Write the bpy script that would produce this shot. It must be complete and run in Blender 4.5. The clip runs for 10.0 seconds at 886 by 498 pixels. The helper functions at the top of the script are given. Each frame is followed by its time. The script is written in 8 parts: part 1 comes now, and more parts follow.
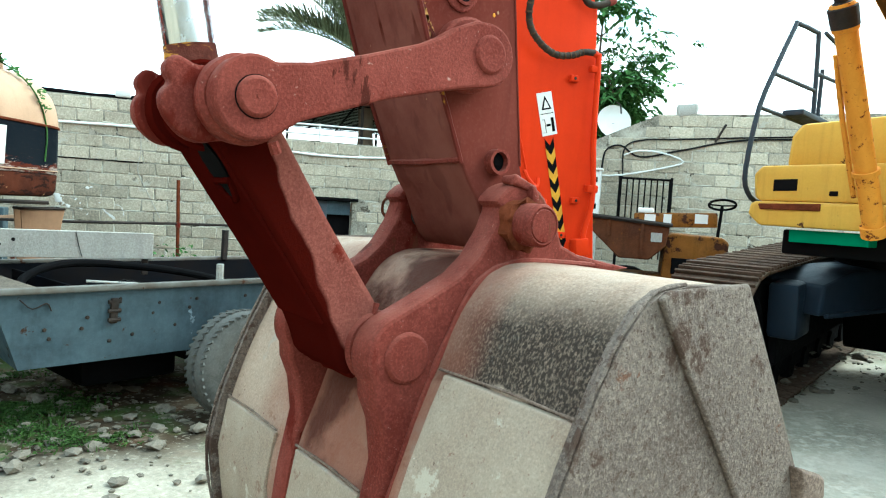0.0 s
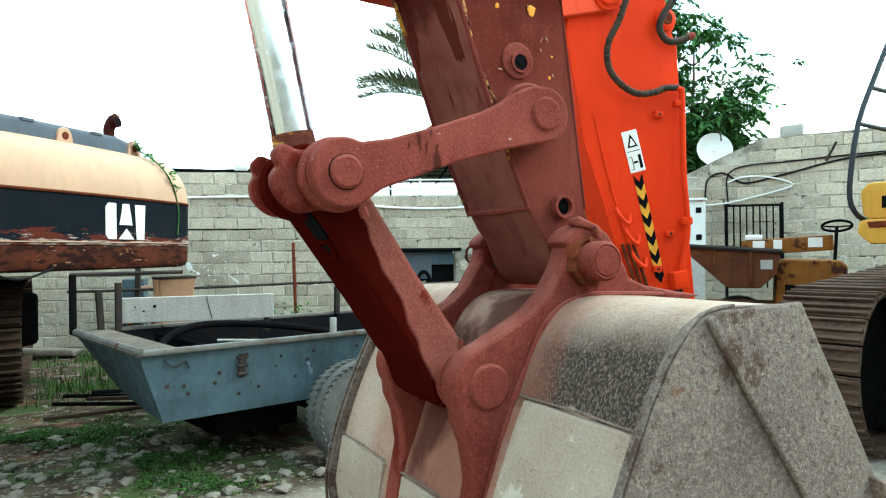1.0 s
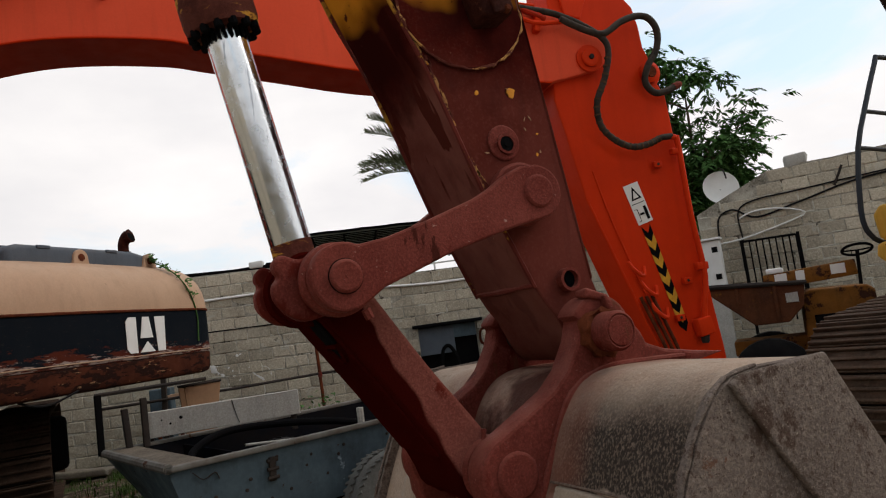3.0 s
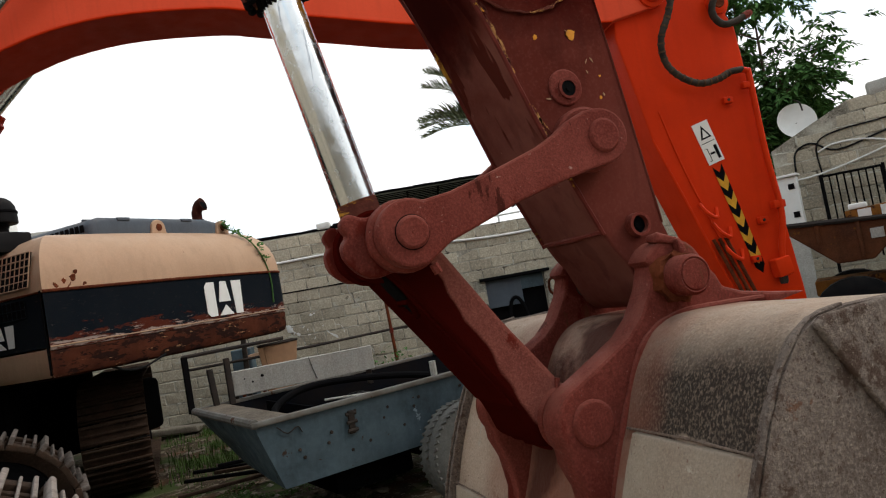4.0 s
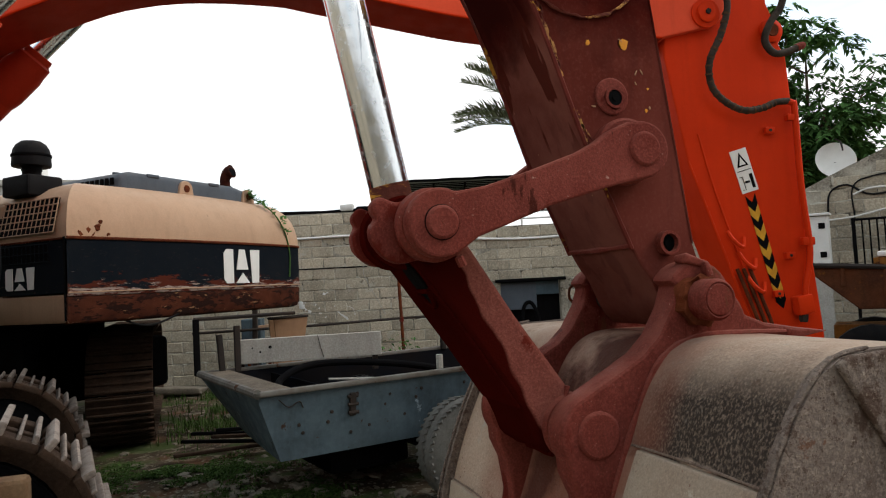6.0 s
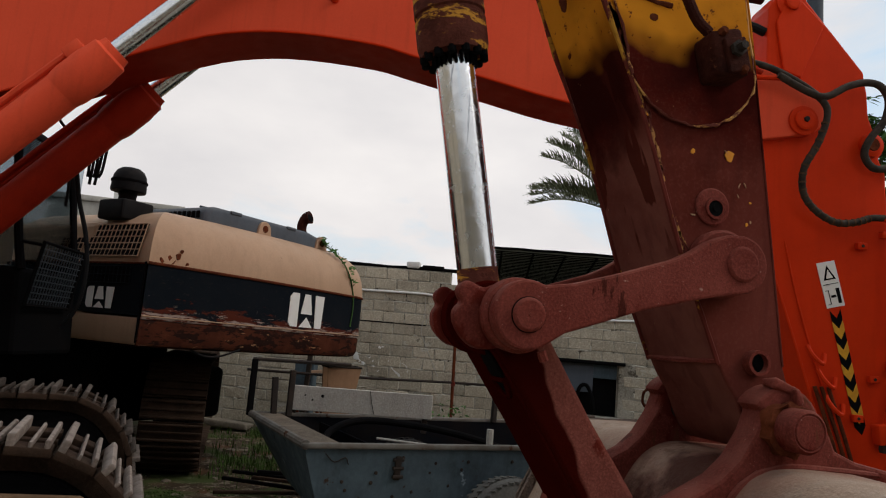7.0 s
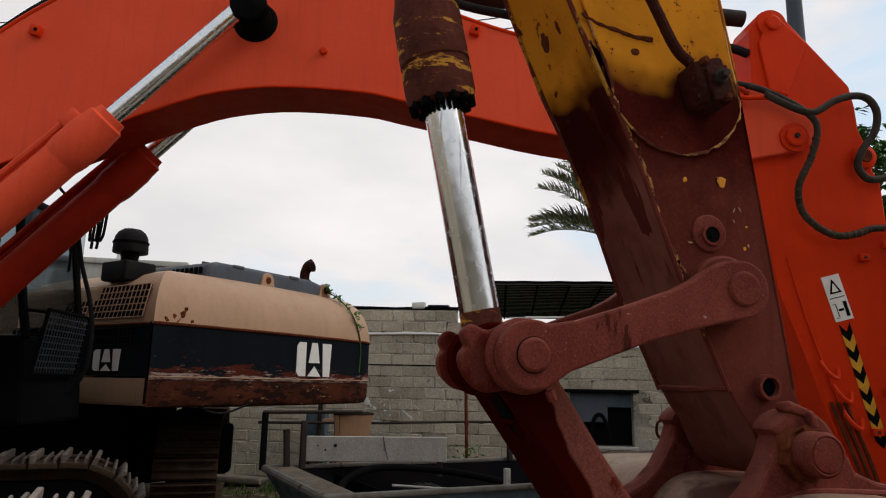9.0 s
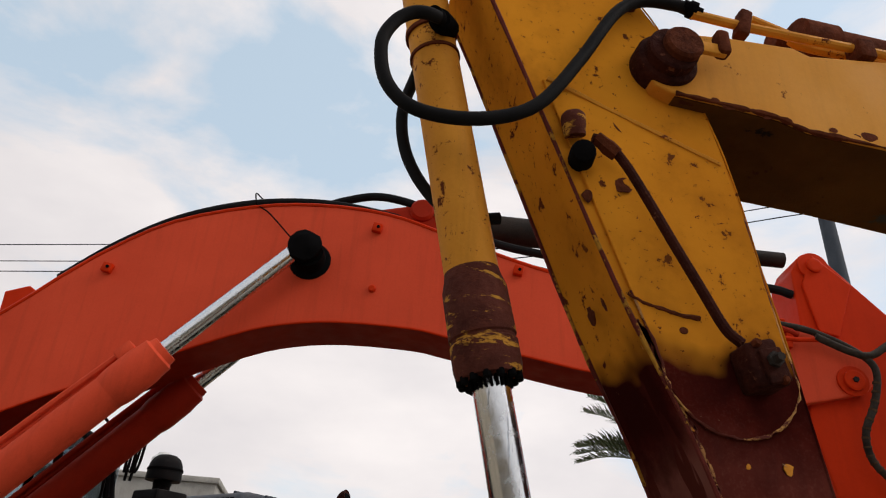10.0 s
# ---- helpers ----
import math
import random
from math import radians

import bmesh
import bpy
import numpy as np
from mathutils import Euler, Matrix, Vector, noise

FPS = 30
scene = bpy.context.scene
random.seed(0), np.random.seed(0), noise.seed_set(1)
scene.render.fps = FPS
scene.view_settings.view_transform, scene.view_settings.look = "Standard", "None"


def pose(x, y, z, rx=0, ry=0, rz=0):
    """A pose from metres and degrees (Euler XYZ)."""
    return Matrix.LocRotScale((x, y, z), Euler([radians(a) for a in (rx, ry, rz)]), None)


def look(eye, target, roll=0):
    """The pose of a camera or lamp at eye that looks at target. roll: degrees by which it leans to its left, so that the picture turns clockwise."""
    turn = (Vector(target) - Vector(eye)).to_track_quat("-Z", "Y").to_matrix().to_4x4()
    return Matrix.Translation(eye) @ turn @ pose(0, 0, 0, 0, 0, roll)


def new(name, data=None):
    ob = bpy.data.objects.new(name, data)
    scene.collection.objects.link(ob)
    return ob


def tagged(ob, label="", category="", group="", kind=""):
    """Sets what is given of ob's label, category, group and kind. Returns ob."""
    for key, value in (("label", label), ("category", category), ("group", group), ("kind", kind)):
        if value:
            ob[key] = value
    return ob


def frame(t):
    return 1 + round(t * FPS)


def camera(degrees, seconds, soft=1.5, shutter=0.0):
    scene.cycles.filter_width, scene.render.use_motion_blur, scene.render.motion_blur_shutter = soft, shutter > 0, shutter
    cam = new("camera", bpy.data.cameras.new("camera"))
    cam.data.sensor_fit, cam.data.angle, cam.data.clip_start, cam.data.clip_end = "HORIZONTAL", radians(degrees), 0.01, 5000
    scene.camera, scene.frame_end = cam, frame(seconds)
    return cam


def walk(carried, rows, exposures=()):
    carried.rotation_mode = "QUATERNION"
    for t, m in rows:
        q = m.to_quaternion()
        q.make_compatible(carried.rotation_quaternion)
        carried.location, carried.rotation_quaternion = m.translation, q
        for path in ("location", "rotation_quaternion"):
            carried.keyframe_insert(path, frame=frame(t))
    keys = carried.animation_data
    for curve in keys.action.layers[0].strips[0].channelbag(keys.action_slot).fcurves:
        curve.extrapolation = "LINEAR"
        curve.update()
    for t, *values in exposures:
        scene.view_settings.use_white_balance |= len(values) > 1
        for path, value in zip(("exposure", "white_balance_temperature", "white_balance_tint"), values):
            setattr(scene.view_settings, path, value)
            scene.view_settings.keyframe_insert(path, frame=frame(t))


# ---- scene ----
cam = camera(65.2, 10.0, soft=1.15)
PATH = [
    (0, (0.064, 0.221, 1.554), (1.248, 1.829, 1.437), 3.5),
    (0.5, (-0.014, 0.146, 1.569), (1.08, 1.819, 1.501), 2.2),
    (1, (0.015, -0.01, 1.557), (0.935, 1.766, 1.565), -0.7),
    (1.5, (0.051, -0.023, 1.588), (0.985, 1.741, 1.713), -5.6),
    (2, (0.048, -0.023, 1.597), (0.9, 1.773, 1.822), -5.7),
    (2.5, (0.063, -0.043, 1.597), (1.015, 1.703, 1.807), -9.5),
    (3, (0.055, -0.022, 1.608), (0.936, 1.761, 1.819), -7.8),
    (3.2, (0.061, -0.014, 1.612), (0.899, 1.797, 1.748), -10.7),
    (4.3, (0.05, -0.014, 1.599), (0.73, 1.864, 1.704), -9.7),
    (4.5, (0.049, -0.02, 1.593), (0.77, 1.844, 1.673), -10.0),
    (5, (0.064, -0.025, 1.593), (0.863, 1.808, 1.622), -10.9),
    (5.5, (0.049, -0.035, 1.596), (0.77, 1.83, 1.643), -10.6),
    (6, (0.035, -0.003, 1.602), (0.682, 1.887, 1.703), -3.0),
    (6.2, (0.007, -0.009, 1.616), (0.619, 1.881, 1.845), 1.4),
    (7.3, (-0.032, 0.012, 1.662), (0.435, 1.937, 1.939), 4.9),
    (7.5, (-0.028, 0.01, 1.651), (0.486, 1.925, 1.911), 4.1),
    (8, (-0.008, 0.017, 1.655), (0.503, 1.936, 1.886), -0.2),
    (8.5, (-0.027, 0.026, 1.658), (0.356, 1.969, 1.939), 0.6),
    (9, (-0.025, -0.003, 1.678), (0.428, 1.907, 2.06), 1.0),
    (9.5, (-0.072, -0.021, 1.75), (0.195, 1.865, 2.36), 2.3),
    (10, (-0.054, -0.039, 1.845), (0.222, 1.7, 2.794), 3.5),
]
EXPOSURES = [
    (0.0, 2.15, 5400, -14), (1.0, 2.05, 5400, -14), (1.5, 1.33, 5700, -8), (2.0, 0.13, 6150, 2), (2.5, 0.05, 6600, 13), (3.2, 0.3, 6500, 10), (4.3, 0.67, 6400, 7),
    (5.5, 0.69, 6400, 7), (6.2, 0.58, 6450, 8), (7.3, -0.1, 6600, 12), (7.6, -0.1, 6600, 12), (8.0, 0.1, 6600, 12), (8.5, 0.18, 6550, 11), (9.0, 0.05, 6550, 12), (9.5, -0.05, 6600, 12), (10.0, 0.05, 6650, 14),
]
walk(cam, [(t, look(eye, target, roll)) for t, eye, target, roll in PATH], EXPOSURES)

# ---- sky and sun: bright broken overcast, brightest round the veiled sun ----
SUN_EL, SUN_AZ = 42.0, 112.0          # degrees; azimuth clockwise from +y
world = bpy.data.worlds.new("overcast_sky")
scene.world = world
world.use_nodes = True
wn, wl = world.node_tree.nodes, world.node_tree.links
wn.clear()
w_out = wn.new("ShaderNodeOutputWorld")
w_bg = wn.new("ShaderNodeBackground")
w_sky = wn.new("ShaderNodeTexSky")
w_sky.sky_type, w_sky.sun_disc = "NISHITA", False
w_sky.sun_elevation, w_sky.sun_rotation = radians(SUN_EL), radians(SUN_AZ)
w_sky.air_density, w_sky.dust_density = 1.0, 2.0
w_scale = wn.new("ShaderNodeMix")
w_scale.data_type, w_scale.blend_type = "RGBA", "MULTIPLY"
w_scale.inputs["Factor"].default_value = 1.0
w_scale.inputs["B"].default_value = (0.22, 0.20, 0.185, 1)
w_co = wn.new("ShaderNodeTexCoord")
w_map = wn.new("ShaderNodeMapping")
w_map.inputs["Scale"].default_value = (1.0, 1.0, 2.2)
w_no = wn.new("ShaderNodeTexNoise")
w_no.inputs["Scale"].default_value, w_no.inputs["Detail"].default_value = 2.6, 7.0
w_no.inputs["Roughness"].default_value, w_no.inputs["Distortion"].default_value = 0.55, 0.3
w_ramp = wn.new("ShaderNodeValToRGB")
w_ramp.color_ramp.elements[0].position, w_ramp.color_ramp.elements[1].position = 0.44, 0.58
w_no2 = wn.new("ShaderNodeTexNoise")
w_no2.inputs["Scale"].default_value, w_no2.inputs["Detail"].default_value = 4.5, 5.0
w_cloud = wn.new("ShaderNodeMix")
w_cloud.data_type = "RGBA"
w_cloud.inputs["A"].default_value = (0.69, 0.69, 0.72, 1)
w_cloud.inputs["B"].default_value = (1.12, 1.09, 1.06, 1)
w_mix = wn.new("ShaderNodeMix")
w_mix.data_type = "RGBA"
wl.new(w_co.outputs["Generated"], w_map.inputs["Vector"])
wl.new(w_map.outputs["Vector"], w_no.inputs["Vector"])
wl.new(w_map.outputs["Vector"], w_no2.inputs["Vector"])
w_sep = wn.new("ShaderNodeSeparateXYZ")
w_low = wn.new("ShaderNodeMapRange")
w_low.inputs["From Min"].default_value, w_low.inputs["From Max"].default_value = 0.30, 0.62
w_low.inputs["To Min"].default_value, w_low.inputs["To Max"].default_value = 0.135, 0.0
w_add = wn.new("ShaderNodeMath")
wl.new(w_co.outputs["Generated"], w_sep.inputs["Vector"])
wl.new(w_sep.outputs["Z"], w_low.inputs["Value"])
wl.new(w_no.outputs["Fac"], w_add.inputs[0])
wl.new(w_low.outputs["Result"], w_add.inputs[1])
wl.new(w_add.outputs["Value"], w_ramp.inputs["Fac"])
wl.new(w_no2.outputs["Fac"], w_cloud.inputs["Factor"])
wl.new(w_sky.outputs["Color"], w_scale.inputs["A"])
wl.new(w_ramp.outputs["Color"], w_mix.inputs["Factor"])
w_pale = wn.new("ShaderNodeMix")
w_pale.data_type = "RGBA"
w_pale.inputs["Factor"].default_value = 0.65
w_pale.inputs["B"].default_value = (0.72, 0.92, 1.04, 1)
wl.new(w_scale.outputs["Result"], w_pale.inputs["A"])
wl.new(w_pale.outputs["Result"], w_mix.inputs["A"])
wl.new(w_cloud.outputs["Result"], w_mix.inputs["B"])
w_dot = wn.new("ShaderNodeVectorMath")
w_dot.operation = "DOT_PRODUCT"
w_dot.inputs[1].default_value = (math.sin(radians(55)) * 0.88, math.cos(radians(55)) * 0.88, 0.47)
w_glow = wn.new("ShaderNodeMapRange")
w_glow.inputs["From Min"].default_value, w_glow.inputs["From Max"].default_value = -0.7, 0.9
w_glow.inputs["To Min"].default_value, w_glow.inputs["To Max"].default_value = 0.74, 0.92
wl.new(w_co.outputs["Generated"], w_dot.inputs[0])
wl.new(w_dot.outputs["Value"], w_glow.inputs["Value"])
wl.new(w_mix.outputs["Result"], w_bg.inputs["Color"])
wl.new(w_glow.outputs["Result"], w_bg.inputs["Strength"])
wl.new(w_bg.outputs["Background"], w_out.inputs["Surface"])

sun = new("sun", bpy.data.lights.new("sun", "SUN"))
sun.data.energy, sun.data.angle, sun.data.color = 0.9, radians(18), (1.0, 0.95, 0.88)
_a, _e = radians(SUN_AZ), radians(SUN_EL)
sun.matrix_world = look((20 * math.sin(_a) * math.cos(_e), 20 * math.cos(_a) * math.cos(_e), 20 * math.sin(_e)), (0, 0, 0))


# ---- materials ----
def material(name, base, second=None, mottle=0.35, scale=3.0, rough=0.6, metal=0.0, grain=0.0, grain_scale=60.0, rust=0.0, rust_scale=7.0,
             rust_colour=(0.09, 0.028, 0.014), dust=0.0, dust_colour=(0.36, 0.30, 0.24), bump=0.15, bump_scale=90.0, random=0.0, streak=0.0, specular=0.06, flakes=None, placed=False):
    """A weathered surface: two tones mottled, fine grain, rust where a noise passes a level, dust on what faces up, fine relief. placed: the pattern lies in the yard, not in each piece."""
    m = bpy.data.materials.new(name)
    m.use_nodes = True
    n, l = m.node_tree.nodes, m.node_tree.links
    b = n["Principled BSDF"]
    b.inputs["Metallic"].default_value = metal
    b.inputs["Specular IOR Level"].default_value = specular
    co = n.new("ShaderNodeNewGeometry").outputs["Position"] if placed else n.new("ShaderNodeTexCoord").outputs["Object"]

    def noise_of(sc, detail=4.0, roughness=0.55, vec=None):
        t = n.new("ShaderNodeTexNoise")
        t.inputs["Scale"].default_value, t.inputs["Detail"].default_value, t.inputs["Roughness"].default_value = sc, detail, roughness
        l.new(vec or co, t.inputs["Vector"])
        return t.outputs["Fac"]

    def band(value, lo, hi, to_lo=0.0, to_hi=1.0):
        r = n.new("ShaderNodeMapRange")
        r.inputs["From Min"].default_value, r.inputs["From Max"].default_value = lo, hi
        r.inputs["To Min"].default_value, r.inputs["To Max"].default_value = to_lo, to_hi
        l.new(value, r.inputs["Value"])
        return r.outputs["Result"]

    def mixed(fac, a, c, blend="MIX"):
        x = n.new("ShaderNodeMix")
        x.data_type, x.blend_type = "RGBA", blend
        for key, v in (("Factor", fac), ("A", a), ("B", c)):
            if isinstance(v, (int, float)):
                x.inputs[key].default_value = v
            elif isinstance(v, tuple):
                x.inputs[key].default_value = (*v[:3], 1)
            else:
                l.new(v, x.inputs[key])
        return x.outputs["Result"]

    def times(a, c):
        x = n.new("ShaderNodeMath")
        x.operation = "MULTIPLY"
        for k, v in enumerate((a, c)):
            if isinstance(v, (int, float)):
                x.inputs[k].default_value = v
            else:
                l.new(v, x.inputs[k])
        return x.outputs[0]

    second = second or tuple(v * 0.6 for v in base)
    colour = mixed(times(band(noise_of(scale, 6.0, 0.62), 0.35, 0.68), mottle), tuple(base), tuple(second))
    if streak:
        mp = n.new("ShaderNodeMapping")
        mp.inputs["Scale"].default_value = (9.0, 9.0, 0.7)
        l.new(co, mp.inputs["Vector"])
        colour = mixed(times(band(noise_of(1.6, 5.0, 0.6, mp.outputs["Vector"]), 0.5, 0.75), streak), colour, tuple(v * 0.35 for v in base))
    if grain:
        colour = mixed(times(band(noise_of(grain_scale, 3.0, 0.7), 0.45, 0.7), grain), colour, tuple(min(1.0, v * 1.8 + 0.008) for v in base))
        colour = mixed(times(band(noise_of(grain_scale * 0.7, 3.0, 0.7), 0.52, 0.72), grain), colour, tuple(v * 0.3 for v in base))
    rough_v = band(noise_of(scale * 4, 4.0), 0.3, 0.7, max(0.05, rough - 0.1), min(1.0, rough + 0.12))
    if rust:
        level = 0.72 - 0.3 * rust
        mask = band(noise_of(rust_scale, 9.0, 0.68), level, level + 0.035)
        rusty = mixed(noise_of(rust_scale * 6, 3.0), tuple(rust_colour), tuple(v * 0.45 for v in rust_colour))
        colour = mixed(mask, colour, rusty)
        rough_v2 = n.new("ShaderNodeMix")
        l.new(mask, rough_v2.inputs["Factor"])
        l.new(rough_v, rough_v2.inputs["A"])
        rough_v2.inputs["B"].default_value = 0.9
        rough_v = rough_v2.outputs["Result"]
    if flakes:
        for level, sc, tone, stretch, *fade in flakes:
            mp2 = n.new("ShaderNodeMapping")
            mp2.inputs["Scale"].default_value = (1.0, 1.0, stretch)
            l.new(co, mp2.inputs["Vector"])
            value = noise_of(sc, 8.0, 0.72, mp2.outputs["Vector"])
            if fade:
                high = n.new("ShaderNodeSeparateXYZ")
                l.new(co, high.inputs["Vector"])
                lift = n.new("ShaderNodeMath")
                lift.operation = "ADD"
                l.new(value, lift.inputs[0])
                l.new(band(high.outputs["Z"], fade[0], fade[1], 0.10, -0.22), lift.inputs[1])
                value = lift.outputs[0]
            colour = mixed(band(value, level, level + 0.03), colour, tuple(tone))
    if dust:
        g = n.new("ShaderNodeNewGeometry")
        sep = n.new("ShaderNodeSeparateXYZ")
        l.new(g.outputs["Normal"], sep.inputs["Vector"])
        up = band(sep.outputs["Z"], 0.1, 0.95, 0.12, 1.0)
        colour = mixed(times(times(up, dust), band(noise_of(scale * 2.5, 5.0), 0.3, 0.62)), colour, tuple(dust_colour))
    if random:
        oi = n.new("ShaderNodeObjectInfo")
        hsv = n.new("ShaderNodeHueSaturation")
        l.new(band(oi.outputs["Random"], 0.0, 1.0, 1.0 - random, 1.0 + random), hsv.inputs["Value"])
        l.new(colour, hsv.inputs["Color"])
        colour = hsv.outputs["Color"]
    l.new(colour, b.inputs["Base Color"])
    l.new(rough_v, b.inputs["Roughness"])
    if bump:
        bp = n.new("ShaderNodeBump")
        bp.inputs["Strength"].default_value, bp.inputs["Distance"].default_value = bump, 0.01
        l.new(noise_of(bump_scale, 5.0, 0.65), bp.inputs["Height"])
        l.new(bp.outputs["Normal"], b.inputs["Normal"])
    return m


PRIMER = material("red_primer", (0.180, 0.042, 0.031), (0.100, 0.0175, 0.0125), 1.0, 4.0, 0.55, grain=0.34, grain_scale=150, dust=0.46, dust_colour=(0.285, 0.115, 0.085), bump=0.26, bump_scale=150, streak=0.5, specular=0.02, flakes=((0.545, 2.4, (0.096, 0.012, 0.008), 0.6), (0.60, 5.0, (0.115, 0.036, 0.020), 0.35), (0.63, 7.0, (0.050, 0.010, 0.007), 0.3), (0.655, 60.0, (0.33, 0.185, 0.15), 1.0), (0.675, 110.0, (0.36, 0.20, 0.16), 1.0)))
PRIMER_DARK = material("oily_shaded_primer", (0.046, 0.0036, 0.0022), (0.028, 0.0022, 0.0015), 0.9, 3.0, 0.36, bump=0.05, specular=0.0)
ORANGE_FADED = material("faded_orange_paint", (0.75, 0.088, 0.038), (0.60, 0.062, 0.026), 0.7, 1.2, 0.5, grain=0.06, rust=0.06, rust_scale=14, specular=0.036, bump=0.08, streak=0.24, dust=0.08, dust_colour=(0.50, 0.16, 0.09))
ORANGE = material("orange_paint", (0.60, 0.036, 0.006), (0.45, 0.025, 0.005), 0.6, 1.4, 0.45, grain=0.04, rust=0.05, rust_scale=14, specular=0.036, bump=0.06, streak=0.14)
ORANGE_OLD_SHADE = material("dull_and_shaded_orange", (0.36, 0.024, 0.008), (0.22, 0.015, 0.006), 0.7, 1.8, 0.5, grain=0.06, rust=0.1, rust_scale=12, specular=0.045, bump=0.08, streak=0.2)
YELLOW = material("yellow_paint", (0.69, 0.290, 0.036), (0.52, 0.195, 0.022), 0.7, 1.6, 0.48, grain=0.06, rust=0.40, rust_scale=11, rust_colour=(0.15, 0.036, 0.014), dust=0.05, bump=0.1, streak=0.30, specular=0.036, flakes=((0.615, 24.0, (0.15, 0.038, 0.016), 1.0), (0.635, 62.0, (0.17, 0.045, 0.018), 1.0), (0.66, 9.0, (0.12, 0.030, 0.014), 0.4)))
HOUSE_YELLOW = material("house_yellow_paint", (0.60, 0.365, 0.060), (0.50, 0.28, 0.04), 0.6, 1.6, 0.55, grain=0.06, rust=0.2, rust_scale=9, rust_colour=(0.12, 0.05, 0.022), dust=0.15, bump=0.1, streak=0.3, specular=0.06)
BUCKET = material("worn_bucket_steel", (0.365, 0.292, 0.222), (0.245, 0.172, 0.126), 0.9, 3.2, 0.7, grain=0.3, grain_scale=170, dust=0.3, dust_colour=(0.44, 0.385, 0.305), bump=0.45, bump_scale=110, flakes=((0.58, 4.5, (0.24, 0.155, 0.112), 1.0), (0.60, 7.0, (0.47, 0.405, 0.32), 1.0), (0.62, 45.0, (0.20, 0.105, 0.075), 1.0), (0.65, 70.0, (0.10, 0.06, 0.045), 1.0), (0.66, 65.0, (0.58, 0.51, 0.42), 1.0)))
BUCKET_ROUGH = material("rough_bucket_side", (0.190, 0.150, 0.126), (0.100, 0.074, 0.062), 0.9, 2.6, 0.9, grain=0.6, grain_scale=120, bump=0.9, bump_scale=95, dust=0.1, flakes=((0.55, 3.2, (0.082, 0.052, 0.040), 1.0), (0.655, 8.0, (0.150, 0.080, 0.054), 1.0), (0.565, 60.0, (0.095, 0.066, 0.053), 1.0), (0.62, 95.0, (0.30, 0.245, 0.20), 1.0), (0.675, 34.0, (0.34, 0.29, 0.24), 1.0), (0.66, 75.0, (0.03, 0.018, 0.014), 1.0)))
BUCKET_EDGE = material("rubbed_bucket_edge", (0.21, 0.155, 0.122), (0.09, 0.06, 0.048), 0.9, 9.0, 0.85, grain=0.5, grain_scale=120, bump=0.7, bump_scale=90)
STEEL_DARK = material("dark_worn_steel", (0.022, 0.019, 0.018), (0.06, 0.043, 0.032), 0.6, 4.0, 0.6, grain=0.3, grain_scale=110, bump=0.4)
RUST = material("brown_rust", (0.125, 0.032, 0.013), (0.042, 0.013, 0.008), 0.9, 9.0, 0.85, grain=0.3, bump=0.5, bump_scale=60, specular=0.03)
OILY_RUST = material("oily_dark_rust", (0.050, 0.013, 0.008), (0.018, 0.006, 0.005), 0.9, 9.0, 0.7, grain=0.3, bump=0.5, bump_scale=60, specular=0.03, flakes=((0.62, 30.0, (0.13, 0.045, 0.025), 1.0),))
YELLOW_BOOM = material("sunned_yellow_paint", (0.66, 0.285, 0.035), (0.53, 0.20, 0.022), 0.7, 1.1, 0.5, grain=0.05, rust=0.28, rust_scale=8, rust_colour=(0.15, 0.036, 0.014), dust=0.05, bump=0.06, streak=0.2, specular=0.03, flakes=((0.665, 24.0, (0.16, 0.042, 0.018), 1.0),))
RUST_YELLOW = material("rust_with_paint_remains", (0.105, 0.030, 0.020), (0.05, 0.014, 0.010), 0.9, 9.0, 0.8, grain=0.2, bump=0.5, bump_scale=60, rust=0.0, flakes=((0.52, 5.0, (0.50, 0.24, 0.035), 4.0), (0.55, 16.0, (0.10, 0.028, 0.018), 2.0)))
CHROME = material("chrome_rod", (0.74, 0.77, 0.79), (0.62, 0.65, 0.67), 0.6, 8.0, 0.20, metal=1.0, bump=0.0, flakes=((0.60, 34.0, (0.40, 0.43, 0.46), 0.035), (0.66, 55.0, (0.20, 0.20, 0.21), 0.03), (0.735, 26.0, (0.06, 0.05, 0.05), 0.5)))
PEELED = material("peeling_shaded_boom_underside", (0.120, 0.048, 0.010), (0.060, 0.025, 0.008), 0.9, 2.0, 0.7, bump=0.3, specular=0.015, flakes=((0.60, 2.2, (0.060, 0.050, 0.036), 1.0), (0.64, 4.0, (0.016, 0.011, 0.009), 1.0), (0.62, 9.0, (0.060, 0.020, 0.010), 1.0)))
RUBBER = material("black_rubber", (0.008, 0.0085, 0.0095), (0.018, 0.017, 0.017), 0.6, 6.0, 0.6, dust=0.05, bump=0.2, specular=0.03)
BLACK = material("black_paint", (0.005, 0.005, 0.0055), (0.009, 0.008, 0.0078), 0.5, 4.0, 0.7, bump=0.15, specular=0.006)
BLUE_BLACK = material("blue_black_paint", (0.011, 0.019, 0.033), (0.018, 0.022, 0.028), 0.6, 2.0, 0.5, dust=0.18, dust_colour=(0.11, 0.13, 0.15), bump=0.12)
TAN = material("tan_paint", (0.44, 0.285, 0.185), (0.35, 0.22, 0.14), 0.6, 1.3, 0.5, grain=0.10, rust=0.09, rust_scale=5, dust=0.2, dust_colour=(0.44, 0.34, 0.255), bump=0.06, streak=0.2)
NAVY = material("faded_black_band", (0.0055, 0.0085, 0.0125), (0.013, 0.0145, 0.017), 0.6, 2.0, 0.5, bump=0.1, specular=0.009, flakes=((0.62, 3.0, (0.05, 0.035, 0.03), 4.0), (0.68, 8.0, (0.12, 0.09, 0.08), 7.0)))
